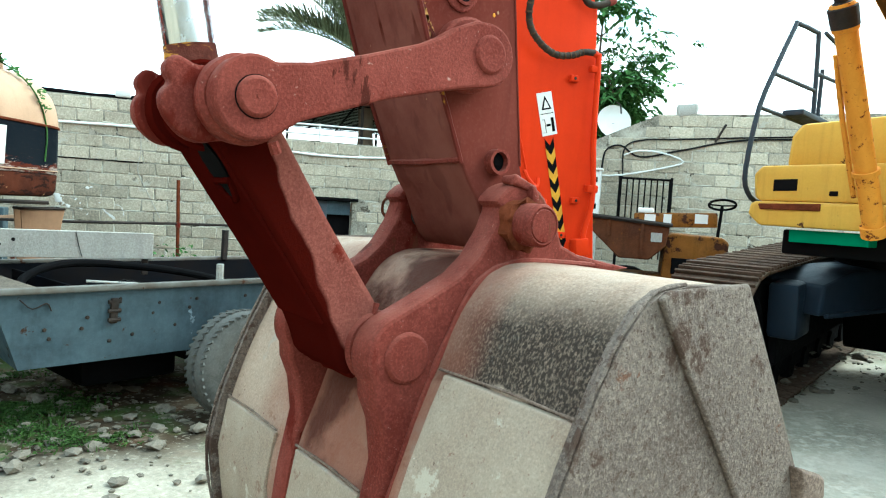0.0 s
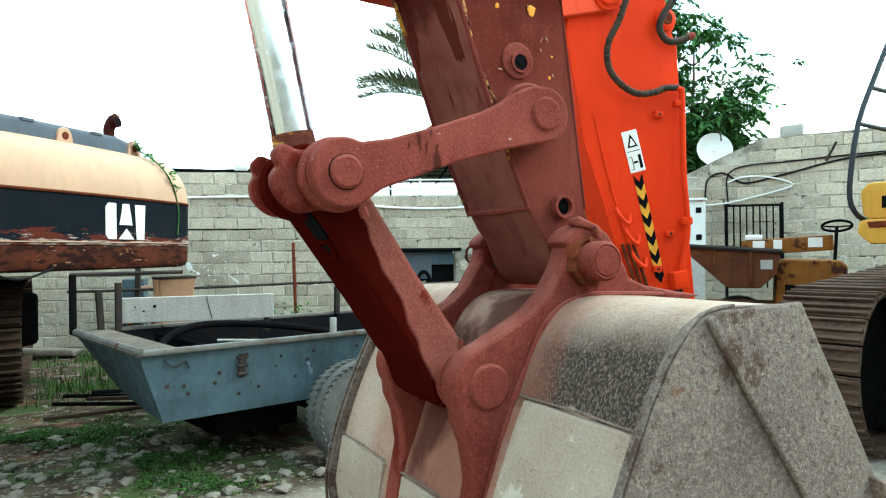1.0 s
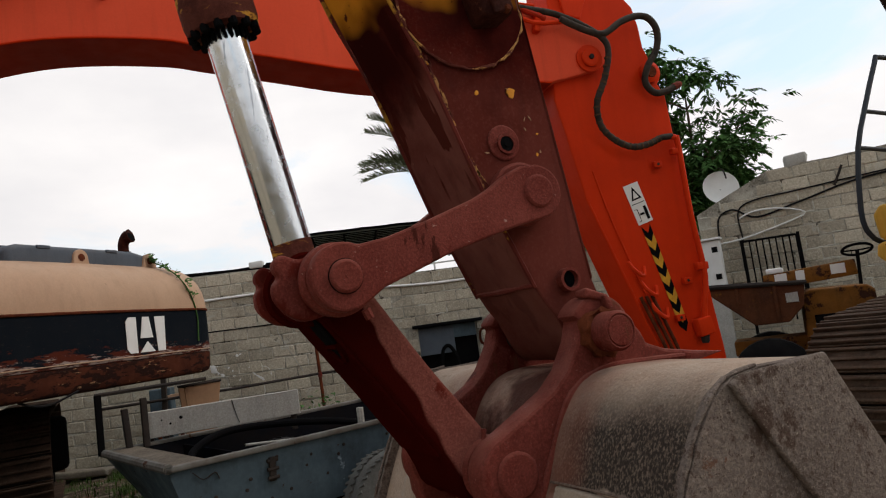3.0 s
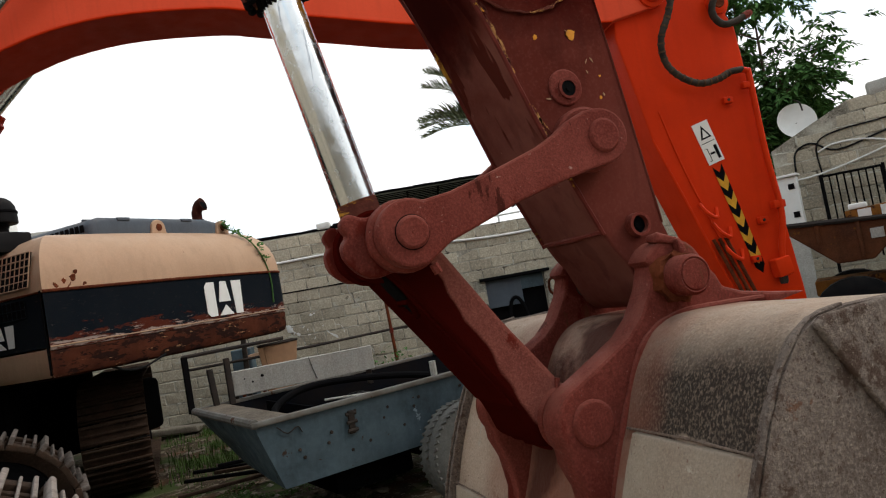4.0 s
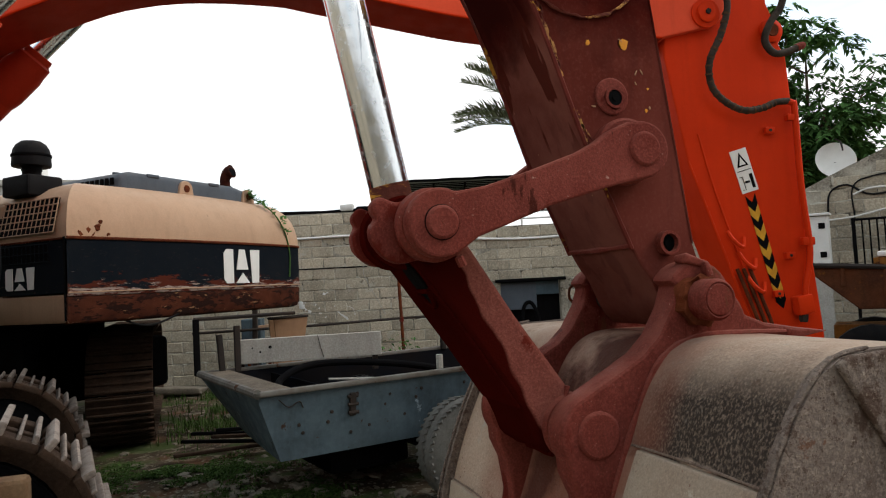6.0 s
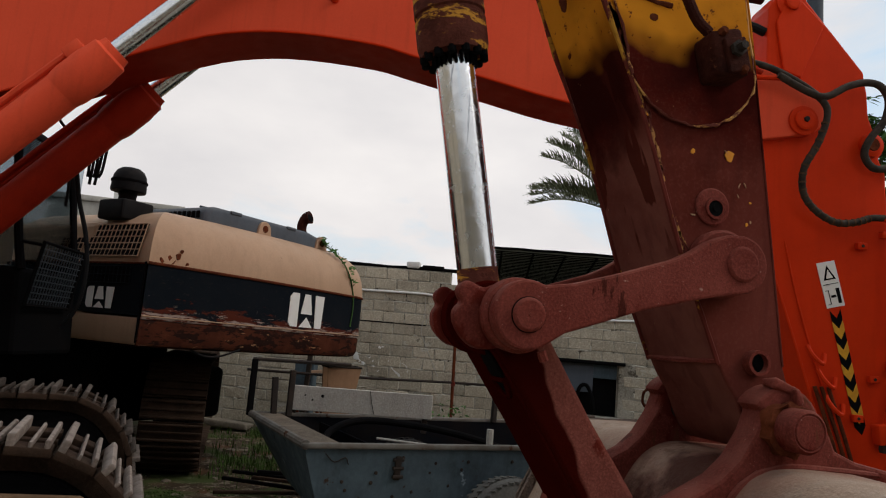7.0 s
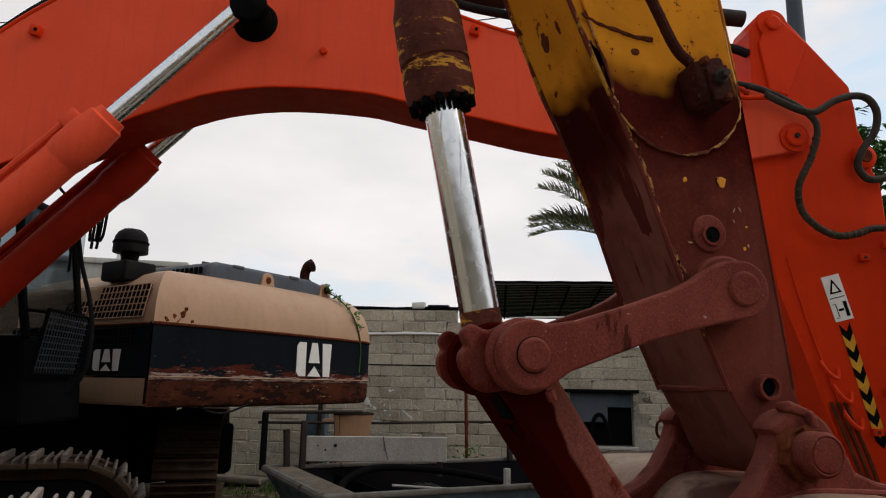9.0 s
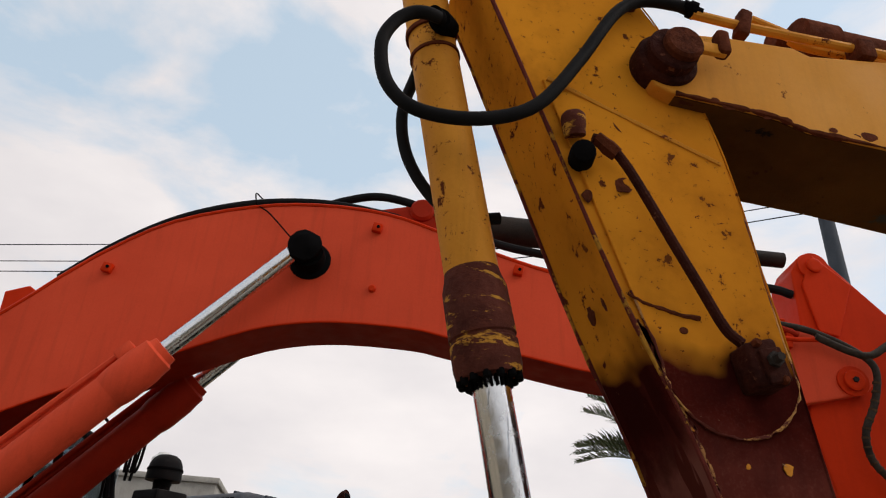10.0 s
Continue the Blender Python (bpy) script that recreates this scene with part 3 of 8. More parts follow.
def h_link_paint():
    """Matt primer with a run of deep red gloss down the front edge, its border uneven."""
    m = material("h_link_primer", (0.215, 0.070, 0.053), (0.140, 0.036, 0.027), 1.0, 4.0, 0.55, grain=0.34, grain_scale=150, dust=0.46, dust_colour=(0.285, 0.115, 0.085), bump=0.26, bump_scale=150, streak=0.5, specular=0.0, flakes=((0.545, 2.4, (0.096, 0.012, 0.008), 0.6), (0.60, 5.0, (0.115, 0.036, 0.020), 0.35), (0.63, 7.0, (0.050, 0.010, 0.007), 0.3), (0.655, 60.0, (0.33, 0.185, 0.15), 1.0), (0.675, 110.0, (0.36, 0.20, 0.16), 1.0)))
    n, l = m.node_tree.nodes, m.node_tree.links
    b = n["Principled BSDF"]
    old = b.inputs["Base Color"].links[0].from_socket
    co = n.new("ShaderNodeTexCoord").outputs["Object"]
    sep = n.new("ShaderNodeSeparateXYZ")
    l.new(co, sep.inputs["Vector"])
    t = n.new("ShaderNodeTexNoise")
    t.inputs["Scale"].default_value, t.inputs["Detail"].default_value = 4.5, 2.5
    l.new(co, t.inputs["Vector"])

    def ma(op, a, c):
        x = n.new("ShaderNodeMath")
        x.operation = op
        for k, v in enumerate((a, c)):
            if isinstance(v, (int, float)):
                x.inputs[k].default_value = v
            else:
                l.new(v, x.inputs[k])
        return x.outputs[0]

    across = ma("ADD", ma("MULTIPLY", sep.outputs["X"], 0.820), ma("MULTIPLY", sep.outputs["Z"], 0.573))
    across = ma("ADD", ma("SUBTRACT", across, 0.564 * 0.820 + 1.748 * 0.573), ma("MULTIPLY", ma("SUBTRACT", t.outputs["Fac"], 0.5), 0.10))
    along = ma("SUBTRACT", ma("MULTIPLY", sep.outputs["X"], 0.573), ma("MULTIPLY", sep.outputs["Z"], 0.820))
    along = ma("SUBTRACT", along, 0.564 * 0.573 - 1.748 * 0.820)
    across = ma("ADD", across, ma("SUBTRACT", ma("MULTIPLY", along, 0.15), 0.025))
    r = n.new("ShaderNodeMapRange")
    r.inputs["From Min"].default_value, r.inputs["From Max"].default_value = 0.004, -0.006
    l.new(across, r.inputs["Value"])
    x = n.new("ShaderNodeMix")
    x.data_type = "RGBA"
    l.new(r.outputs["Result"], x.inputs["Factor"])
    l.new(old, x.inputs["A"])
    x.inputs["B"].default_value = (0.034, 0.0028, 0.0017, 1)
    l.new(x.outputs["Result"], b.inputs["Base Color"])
    dull = b.inputs["Roughness"].links[0].from_socket
    gloss = n.new("ShaderNodeMix")
    l.new(r.outputs["Result"], gloss.inputs["Factor"])
    l.new(dull, gloss.inputs["A"])
    gloss.inputs["B"].default_value = 0.36
    l.new(gloss.outputs["Result"], b.inputs["Roughness"])
    return m


H_LINK_PAINT = h_link_paint()
STICK_PAINT = stick_paint()
CHIPPED = material("chipped_yellow_over_primer", (0.14, 0.028, 0.020), (0.07, 0.012, 0.009), 1.0, 9.0, 0.6, rust=0.60, rust_scale=9, rust_colour=(0.52, 0.25, 0.035))
CHIP_LINE = material("bare_yellow_weld", (0.50, 0.255, 0.075), (0.30, 0.125, 0.055), 0.9, 14.0, 0.65, grain=0.2, flakes=((0.49, 9.0, (0.100, 0.024, 0.017), 1.0),))
SCRAPE = material("pale_scrape", (0.46, 0.29, 0.17), (0.28, 0.14, 0.085), 0.8, 30.0, 0.75)
BUCKET_BACK = bucket_paint()
PIN_L, PIN_S, PIN_B, PIN_H = (0.564, 1.748), (1.142, 1.931), (0.943, 1.206), (1.264, 1.526)
YC = 1.80


def pin_end(name, c, y, r, parent, mat, out=0.012, groove=True):
    b = turned((c[0], y + 0.03, c[1]), (c[0], y - out, c[1]), [(0, r), (0.03 + out - 0.006, r), (0.03 + out - 0.002, r - 0.003), (0.03 + out, r - 0.008)], 36)
    if groove:
        turned((c[0], y - out + 0.001, c[1]), (c[0], y - out - 0.002, c[1]), [(0, 0.005), (0.003, 0.004)], 8, b)
    return part(name, b, mat, parent)


def build_near_digger():
    digger = thing("crawler_excavator", "yellow crawler excavator with red-primed stick, linkage and worn bucket", "excavator", pose(7.6, 1.8, 0))
    inv = Matrix.Translation((-7.6, -1.8, 0))

    def put(name, bm, mat, label="", parent=None):
        return part(name, bm, mat, parent or digger, label, inv if parent is None else None)

    # stick: welded box beam with side plates standing a little proud
    front = [(0.22, 4.05), (0.34, 3.74), (0.47, 3.39), (0.715, 2.72), (0.89, 2.32), (1.02, 1.955), (1.088, 1.800), (1.143, 1.672)]
    nose = [(1.168, 1.628), (1.197, 1.590), (1.222, 1.535), (1.250, 1.478), (1.285, 1.448), (1.325, 1.450), (1.358, 1.490), (1.372, 1.60)]
    back = [(1.345, 1.68), (1.262, 2.32), (1.222, 2.62), (1.19, 2.82), (1.15, 3.11), (1.09, 3.38), (0.96, 3.75), (0.80, 4.02), (0.55, 4.14)]
    stick = put("stick", prism(front + nose + back, 1.63, 1.97, 0.006), STICK_PAINT, "box-section stick, yellow above and red primer below")
    bm = bmesh.new()
    for y in (1.628, 1.972):
        tube([(x - 0.002, y, z) for x, z in front], 0.007, 6, 4, bm, 0.5)
    part("weld_bead", bm, CHIPPED, stick, "worn weld along the front edge")
    bm = bmesh.new()
    for y in (1.628, 1.972):
        tube([(x - 0.002, y + (0.002 if y < 1.8 else -0.002), z) for x, z in back[:-1]], 0.003, 6, 4, bm, 0.5)
    part("weld_bead", bm, STICK_PAINT, stick)
    bm = tube([(1.139, 1.632, 1.680), (1.139, 1.80, 1.677), (1.139, 1.968, 1.680)], 0.008, 6, 6, None, 0.5)
    part("weld_bead", bm, PRIMER, stick)
    # doubler plate with a rounded foot
    plate = [(0.505, 3.43)] + [(0.755, 2.70), (0.822, 2.52)] + arc(1.030, 2.515, 0.205, 195, 345, 12) + [(1.205, 2.60), (1.150, 3.00), (1.110, 3.19), (0.72, 3.345)]
    part("doubler_plate", prism(plate, 1.618, 1.631, 0.003), STICK_PAINT, stick)
    bm = roughen(tube([(x, 1.621, z) for x, z in plate[1:-2]], 0.0042, 6, 4, None, 0.8), 0.005, 40)
    part("weld_bead", bm, CHIP_LINE, stick, "yellow paint left along the weld")
    bm = tube([(0.52, 1.620, 3.435), (0.72, 1.620, 3.350), (1.10, 1.620, 3.195)], 0.009, 6, 4, None, 0.5)
    part("weld_bead", bm, YELLOW, stick)
    for (x, z), r in (((1.113, 2.089), 0.030), ((1.250, 1.684), 0.034)):
        bm = ring((x, 1.632, z), (x, 1.617 if z > 2 else 1.602, z), r * 0.74, r, 24)
        part("grease_boss", bm, PRIMER, stick)
        part("plug", turned((x, 1.633, z), (x, 1.615, z), [(0, r * 0.78), (0.013, r * 0.78), (0.0135, r * 0.3), (0.017, r * 0.3)], 16), BLACK, stick, "black recessed grease hole")
    part("boss_plate", turned((1.108, 1.632, 2.094), (1.108, 1.624, 2.094), [(0, 0.052), (0.006, 0.052), (0.008, 0.048)], 28), PRIMER, stick)
    part("pin_boss", turned((PIN_S[0] - 0.012, 1.632, PIN_S[1] + 0.006), (PIN_S[0] - 0.012, 1.596, PIN_S[1] + 0.006), [(0, 0.092), (0.030, 0.092), (0.036, 0.084)], 36), PRIMER, stick)
    # paint flaked off along the front edge, and pale scrapes on the side
    random.seed(31)

    def flat_chip(name, cx, cz, half_long, half_wide, lean, mat, label=""):
        b = bmesh.new()
        vs = []
        for i in range(12):
            a = 2 * math.pi * i / 12
            k = random.uniform(0.55, 1.15)
            p, q = half_long * math.cos(a) * k, half_wide * math.sin(a) * k
            vs.append(b.verts.new((cx + p * math.sin(lean) + q * math.cos(lean), 1.6305, cz + p * math.cos(lean) - q * math.sin(lean))))
        face = b.faces.new(vs)
        r = bmesh.ops.extrude_face_region(b, geom=[face])
        bmesh.ops.translate(b, vec=(0, -0.0025, 0), verts=[v for v in r["geom"] if isinstance(v, bmesh.types.BMVert)])
        part(name, b, mat, stick, label)

    def edge_x(z):
        for (x0, z0), (x1, z1) in zip(front, front[1:]):
            if z1 <= z <= z0:
                return x0 + (x1 - x0) * (z0 - z) / (z0 - z1)
        return front[-1][0]

    for i in range(44):
        z = 2.58 - 0.62 * random.random() ** 1.6
        big = 1.15 if z > 2.2 else 0.7
        flat_chip("paint_chip", edge_x(z) + 0.006 + 0.016 * random.random() ** 2, z, random.uniform(0.006, 0.040) * big, random.uniform(0.002, 0.008) * big, random.uniform(-0.6, -0.3), CHIP_LINE)
    for i in range(10):
        z = random.uniform(1.72, 2.42)
        f = random.random() ** 0.6
        flat_chip("scrape", edge_x(z) + 0.04 + f * (1.29 - 0.14 * (z - 1.7) - edge_x(z) - 0.04), z, random.uniform(0.002, 0.009), random.uniform(0.0008, 0.0030), random.uniform(-1.5, 1.2), SCRAPE)
    # paint chips
    random.seed(5)
    for cx, cz, s in ((1.161, 2.247, 0.017), (1.045, 2.245, 0.010), (0.90, 2.33, 0.008), (1.228, 2.12, 0.006), (1.225, 2.06, 0.006)):
        bm = turned((cx, 1.631, cz), (cx, 1.6285, cz), [(0, s), (0.0025, s * 0.8)], 9)
        bm = roughen(bm, 0.009, 45)
        for v in bm.verts:
            v.co.y = min(1.6305, max(1.6285, v.co.y))
        part("paint_chip", bm, YELLOW, stick, "patch of bare yellow paint")
    for (x, z), s in (((0.752, 3.056), 0.034), ((0.638, 2.997), 0.022), ((0.766, 3.29), 0.028), ((0.90, 2.60), 0.012)):
        bm = turned((x, 1.619, z), (x, 1.6165, z), [(0, s), (0.0025, s * 0.85)], 14)
        part("rust_spot", roughen(bm, s * 0.5, 28), RUST, stick)
    part("rust_run", roughen(tube([(0.742, 1.618, 2.689), (0.79, 1.618, 2.665), (0.842, 1.618, 2.655), (0.90, 1.618, 2.642), (0.953, 1.618, 2.638)], lambda f: 0.004 + 0.004 * f, 6, 5), 0.004, 50), RUST, stick, "dark run of rust")
    fu = Vector((0.715 - 0.47, 0, 2.72 - 3.39)).normalized()

    def front_patch(y, z, along, across, lean=0.0):
        x = 0.715 + (2.72 - z) / (3.39 - 2.72) * (0.47 - 0.715)
        b = bmesh.new()
        ring_ = []
        for i in range(16):
            a = 2 * math.pi * i / 16
            p, q = along * math.cos(a), across * math.sin(a)
            p, q = p * math.cos(lean) - q * math.sin(lean), p * math.sin(lean) + q * math.cos(lean)
            k = 1 + 0.5 * noise.noise(Vector((math.cos(a) * 2 + z * 9, math.sin(a) * 2, y * 5)))
            ring_.append(b.verts.new(Vector((x, y, z)) + fu * p * k + Vector((0, q * k, 0)) + Vector((-0.94, 0, -0.34)) * 0.0025))
        b.faces.new(ring_)
        r = bmesh.ops.extrude_face_region(b, geom=b.faces[:])
        bmesh.ops.translate(b, vec=(0.004, 0, 0.0015), verts=[v for v in r["geom"] if isinstance(v, bmesh.types.BMVert)])
        part("rust_spot", b, RUST, stick)

    for y, z, along, across, lean in ((1.79, 2.684, 0.030, 0.020, 0.4), (1.70, 2.941, 0.055, 0.007, 0.5), (1.86, 2.918, 0.05, 0.008, -0.9), (1.93, 2.91, 0.035, 0.009, -0.9), (1.787, 3.70, 0.03, 0.010, 0.6), (1.74, 3.28, 0.09, 0.016, 0.1), (1.69, 2.68, 0.02, 0.006, 0.0), (1.85, 3.72, 0.03, 0.008, 0.2)):
        front_patch(y, z, along, across, lean)
    # pipe, valve block and fittings on the side plate
    part("valve_block", roughen(box((1.085, 1.578, 2.497), (0.100, 0.095, 0.130), 0.014, Matrix.Rotation(radians(-14), 4, "Y"), None, 3), 0.010, 22), OILY_RUST, stick, "rusty pipe clamp block")
    part("cover_plate", roughen(box((1.098, 1.528, 2.487), (0.066, 0.014, 0.095), 0.005, Matrix.Rotation(radians(-14), 4, "Y")), 0.004, 30), OILY_RUST, stick)
    for dx, dz in ((-0.030, 0.050), (0.035, -0.045)):
        part("clamp_bolt", turned((1.085 + dx, 1.535, 2.497 + dz), (1.085 + dx, 1.515, 2.497 + dz), [(0, 0.013), (0.012, 0.013), (0.020, 0.008)], 6), RUST, stick)
    part("bolt", turned((1.092, 1.518, 2.50), (1.092, 1.485, 2.50), [(0, 0.022), (0.012, 0.022), (0.014, 0.014), (0.033, 0.012)], 6), STEEL_DARK, stick)
    part("steel_pipe", tube([(1.045, 1.575, 2.56), (1.00, 1.575, 2.60), (0.94, 1.575, 2.72), (0.88, 1.575, 2.84), (0.80, 1.572, 3.00), (0.745, 1.57, 3.10), (0.69, 1.57, 3.17), (0.645, 1.57, 3.18)], 0.015, 10, 5), OILY_RUST, stick, "rust-stained steel pipe")
    part("pipe_nut", turned((0.72, 1.57, 3.13), (0.655, 1.57, 3.185), [(0, 0.024), (0.035, 0.027), (0.05, 0.024), (0.083, 0.022)], 6), RUST, stick)
    part("pipe_elbow", turned((0.60, 1.60, 3.20), (0.585, 1.575, 3.275), [(0, 0.034), (0.03, 0.038), (0.055, 0.040), (0.07, 0.036), (0.08, 0.026)], 14), RUST_YELLOW, stick)
    part("open_port", turned((0.625, 1.63, 3.13), (0.60, 1.53, 3.10), [(0, 0.040), (0.08, 0.040), (0.10, 0.034), (0.105, 0.02)], 14), BLACK, stick, "black oily hose port")
    part("rust_pad", turned((0.735, 1.632, 3.02), (0.735, 1.62, 3.02), [(0, 0.05), (0.01, 0.046)], 16), RUST, stick)
    part("eye_bolt", turned((0.84, 1.63, 3.86), (0.84, 1.60, 3.86), [(0, 0.03), (0.02, 0.03), (0.03, 0.018)], 8), RUST, stick)

    # bucket cylinder
    def on(z, y=YC):
        return (0.502 - 0.196 * (z - 1.9), y, z)

    cyl = put("bucket_cylinder", turned(on(2.70), on(4.35), [(0, 0.084), (1.02, 0.084), (1.03, 0.090), (1.055, 0.090), (1.065, 0.084), (1.30, 0.084), (1.31, 0.094), (1.68, 0.094)], 48), YELLOW, "yellow hydraulic cylinder barrel, chipped")
    part("cylinder_head", turned(on(2.455), on(2.78), [(0, 0.060), (0.001, 0.094), (0.03, 0.100), (0.10, 0.100), (0.105, 0.095), (0.115, 0.095), (0.12, 0.100), (0.27, 0.098), (0.31, 0.087), (0.33, 0.084)], 48), RUST_YELLOW, cyl, "brown rusted gland with paint remains")
    ax = (Vector(on(3)) - Vector(on(2))).normalized()
    u = ax.orthogonal().normalized()
    v = ax.cross(u)
    for i in range(14):
        a = 2 * math.pi * i / 14
        c = Vector(on(2.46)) + (u * math.cos(a) + v * math.sin(a)) * 0.085
        part("gland_bolt", turned(c, c - ax * 0.022, [(0, 0.012), (0.018, 0.012), (0.022, 0.008)], 8), BLACK, cyl)
    for i in range(22):
        a = 2 * math.pi * i / 22
        c = Vector(on(2.452)) + (u * math.cos(a) + v * math.sin(a)) * 0.0595
        part("wiper_tooth", tube([c + ax * 0.01, c - ax * 0.03], 0.0045, 6, 1), BLACK, cyl)
    part("piston_rod", turned(on(1.845), on(2.50), [(0, 0.052), (0.010, 0.0548), (0.665, 0.0548)], 64), CHROME, cyl, "polished chrome piston rod")
    part("rod_collar", turned(on(1.78), on(1.872), [(0, 0.060), (0.052, 0.060), (0.058, 0.0565), (0.074, 0.0565), (0.078, 0.0558), (0.096, 0.0558)], 40), RUST_YELLOW, cyl)
    part("rod_eye", turned((PIN_L[0], 1.715, PIN_L[1]), (PIN_L[0], 1.885, PIN_L[1]), [(0, 0.085), (0.008, 0.092), (0.162, 0.092), (0.17, 0.085)], 36), PRIMER_DARK, cyl)
    part("band_clamp", ring(on(3.70), on(3.715), 0.082, 0.094, 36), RUST, cyl)
    part("band_clamp", ring(on(3.60), on(3.612), 0.082, 0.090, 36), RUST, cyl)
    part("hose_port", turned((0.20, 1.74, 3.70), (0.12, 1.60, 3.62), [(0, 0.04), (0.10, 0.04), (0.105, 0.03), (0.16, 0.03)], 12), BLACK, cyl)

    # link arms: near and far
    def link_profile():
        left = arc(PIN_L[0], PIN_L[1], 0.084, 62, 300, 18)
        right = arc(PIN_S[0], PIN_S[1], 0.076, -75, 98, 14)
        return left + [(0.66, 1.712), (0.76, 1.748), (0.86, 1.785), (1.00, 1.823), (1.08, 1.842)] + right + [(1.095, 2.003), (1.05, 1.983), (1.00, 1.950), (0.95, 1.925), (0.80, 1.872), (0.68, 1.835)]

    for y0, y1 in ((1.540, 1.590), (2.010, 2.060)):
        arm = put("side_link", prism(link_profile(), y0, y1, 0.007), PRIMER, "red-primed dog-bone side link")
        if y0 < 1.8:
            pin_end("link_pin", PIN_L, 1.538, 0.041, arm, PRIMER, 0.010)
            part("pin_groove", ring((PIN_L[0], 1.5405, PIN_L[1]), (PIN_L[0], 1.5375, PIN_L[1]), 0.0400, 0.0430, 36), BLACK, arm)
            pin_end("link_pin", PIN_S, 1.540, 0.047, arm, PRIMER, 0.008, False)
            part("lock_bolt", turned((PIN_L[0] + 0.045, 1.56, PIN_L[1] - 0.082), (PIN_L[0] + 0.055, 1.56, PIN_L[1] - 0.106), [(0, 0.011), (0.025, 0.011)], 6), PRIMER, arm)

    # H-link between cylinder and bucket
    ux, uz = PIN_B[0] - PIN_L[0], PIN_B[1] - PIN_L[1]
    ln = math.hypot(ux, uz)
    ux, uz = ux / ln, uz / ln
    px, pz = -uz, ux                               # towards the stick

    def at(s, o):
        return (PIN_L[0] + ux * s * ln + px * o, PIN_L[1] + uz * s * ln + pz * o)

    web = [at(0.02, 0.085), at(0.15, 0.066), at(0.5, 0.056), at(0.85, 0.058), at(0.97, 0.045), at(1.06, 0.0), at(1.045, -0.070), at(1.01, -0.104), at(0.96, -0.106), at(0.90, -0.094), at(0.82, -0.084), at(0.5, -0.078), at(0.2, -0.078), at(0.02, -0.082)]
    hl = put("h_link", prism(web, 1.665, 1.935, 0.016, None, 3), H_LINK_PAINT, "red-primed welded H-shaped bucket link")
    # Dark gloss primer; its tone also carries this face's turn from the light.
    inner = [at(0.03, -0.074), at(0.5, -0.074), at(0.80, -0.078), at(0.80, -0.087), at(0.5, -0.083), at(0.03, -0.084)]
    part("front_plate", prism(inner, 1.672, 1.928, 0.004), PRIMER_DARK, hl, "deep red glossy front plate, its shaded side in the colour")
    slot, lip = bmesh.new(), bmesh.new()
    sv = []
    for i in range(20):
        a = 2 * math.pi * i / 20
        x, z = at(0.17 + 0.115 * math.cos(a), -0.0880)
        sv.append((x, 1.735 + (0.052 - 0.014 * math.cos(a)) * math.sin(a), z))
    slot.faces.new([slot.verts.new(p) for p in sv])
    slot.faces.new([slot.verts.new((x + px * 0.004, y, z + pz * 0.004)) for x, y, z in sv])
    part("link_slot", slot, BLACK, hl, "dark oval slot")
    tube([p for p in sv if p[0] > PIN_L[0] + 0.0], 0.008, 6, 1, lip)
    part("slot_rim", lip, PRIMER_DARK, hl)
    for y0, y1, r in ((1.592, 1.655, 0.093), (1.957, 2.008, 0.094)):
        c = PIN_L
        bm = turned((c[0], y0, c[1]), (c[0], y1, c[1]), [(0, r - 0.010), (0.006, r - 0.002), (0.016, r), (y1 - y0 - 0.020, r), (y1 - y0 - 0.008, r - 0.006), (y1 - y0, r - 0.022)], 36)
        part("link_boss", roughen(bm, 0.004, 18), PRIMER, hl)
    nose = arc(PIN_L[0], PIN_L[1], 0.086, -70, 112, 14) + [(0.505, 1.815), (0.484, 1.812)] + arc(0.450, 1.797, 0.027, 75, 205, 8) + [(0.434, 1.772)] + arc(0.508, 1.745, 0.088, 172, 285, 10)
    for y0, y1 in ((1.660, 1.712), (1.895, 1.952)):
        part("link_knuckle", roughen(prism(nose, y0, y1, 0.018, None, 4), 0.005, 16), PRIMER, hl, "forked lug with a rounded nose")
    for y0, y1 in ((1.720, 1.760), (1.842, 1.884)):
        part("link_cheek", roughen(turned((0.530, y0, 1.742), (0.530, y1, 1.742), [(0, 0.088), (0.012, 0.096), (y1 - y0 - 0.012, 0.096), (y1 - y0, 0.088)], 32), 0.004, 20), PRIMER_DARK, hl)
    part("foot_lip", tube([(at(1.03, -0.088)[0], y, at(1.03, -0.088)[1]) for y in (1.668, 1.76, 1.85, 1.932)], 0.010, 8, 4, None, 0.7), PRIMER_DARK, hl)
    part("foot_weld", tube([(x, 1.664, z) for x, z in (at(0.86, 0.056), at(0.90, 0.030), at(0.97, 0.012))], 0.008, 8, 5, None, 0.6), PRIMER, hl)
    part("link_foot", turned((PIN_B[0], 1.655, PIN_B[1]), (PIN_B[0], 1.945, PIN_B[1]), [(0, 0.080), (0.01, 0.088), (0.28, 0.088), (0.29, 0.080)], 36), PRIMER, hl)

    # bucket
    rim = [(1.46, 1.427), (1.27, 1.430), (1.19, 1.420), (1.13, 1.388), (1.075, 1.325), (1.03, 1.255), (0.99, 1.175), (0.955, 1.10), (0.91, 0.99), (0.865, 0.86), (0.835, 0.70), (0.86, 0.50), (0.95, 0.32), (1.10, 0.18), (1.32, 0.09), (1.65, 0.06), (2.12, 0.10)]
    shell = [(1.46, 1.424), (1.27, 1.427), (1.195, 1.414), (1.14, 1.380), (1.095, 1.322), (1.06, 1.255), (1.025, 1.175), (0.99, 1.10), (0.945, 0.99), (0.90, 0.86), (0.872, 0.70), (0.895, 0.51), (0.98, 0.34), (1.12, 0.21), (1.34, 0.12), (1.65, 0.09), (2.12, 0.12)]
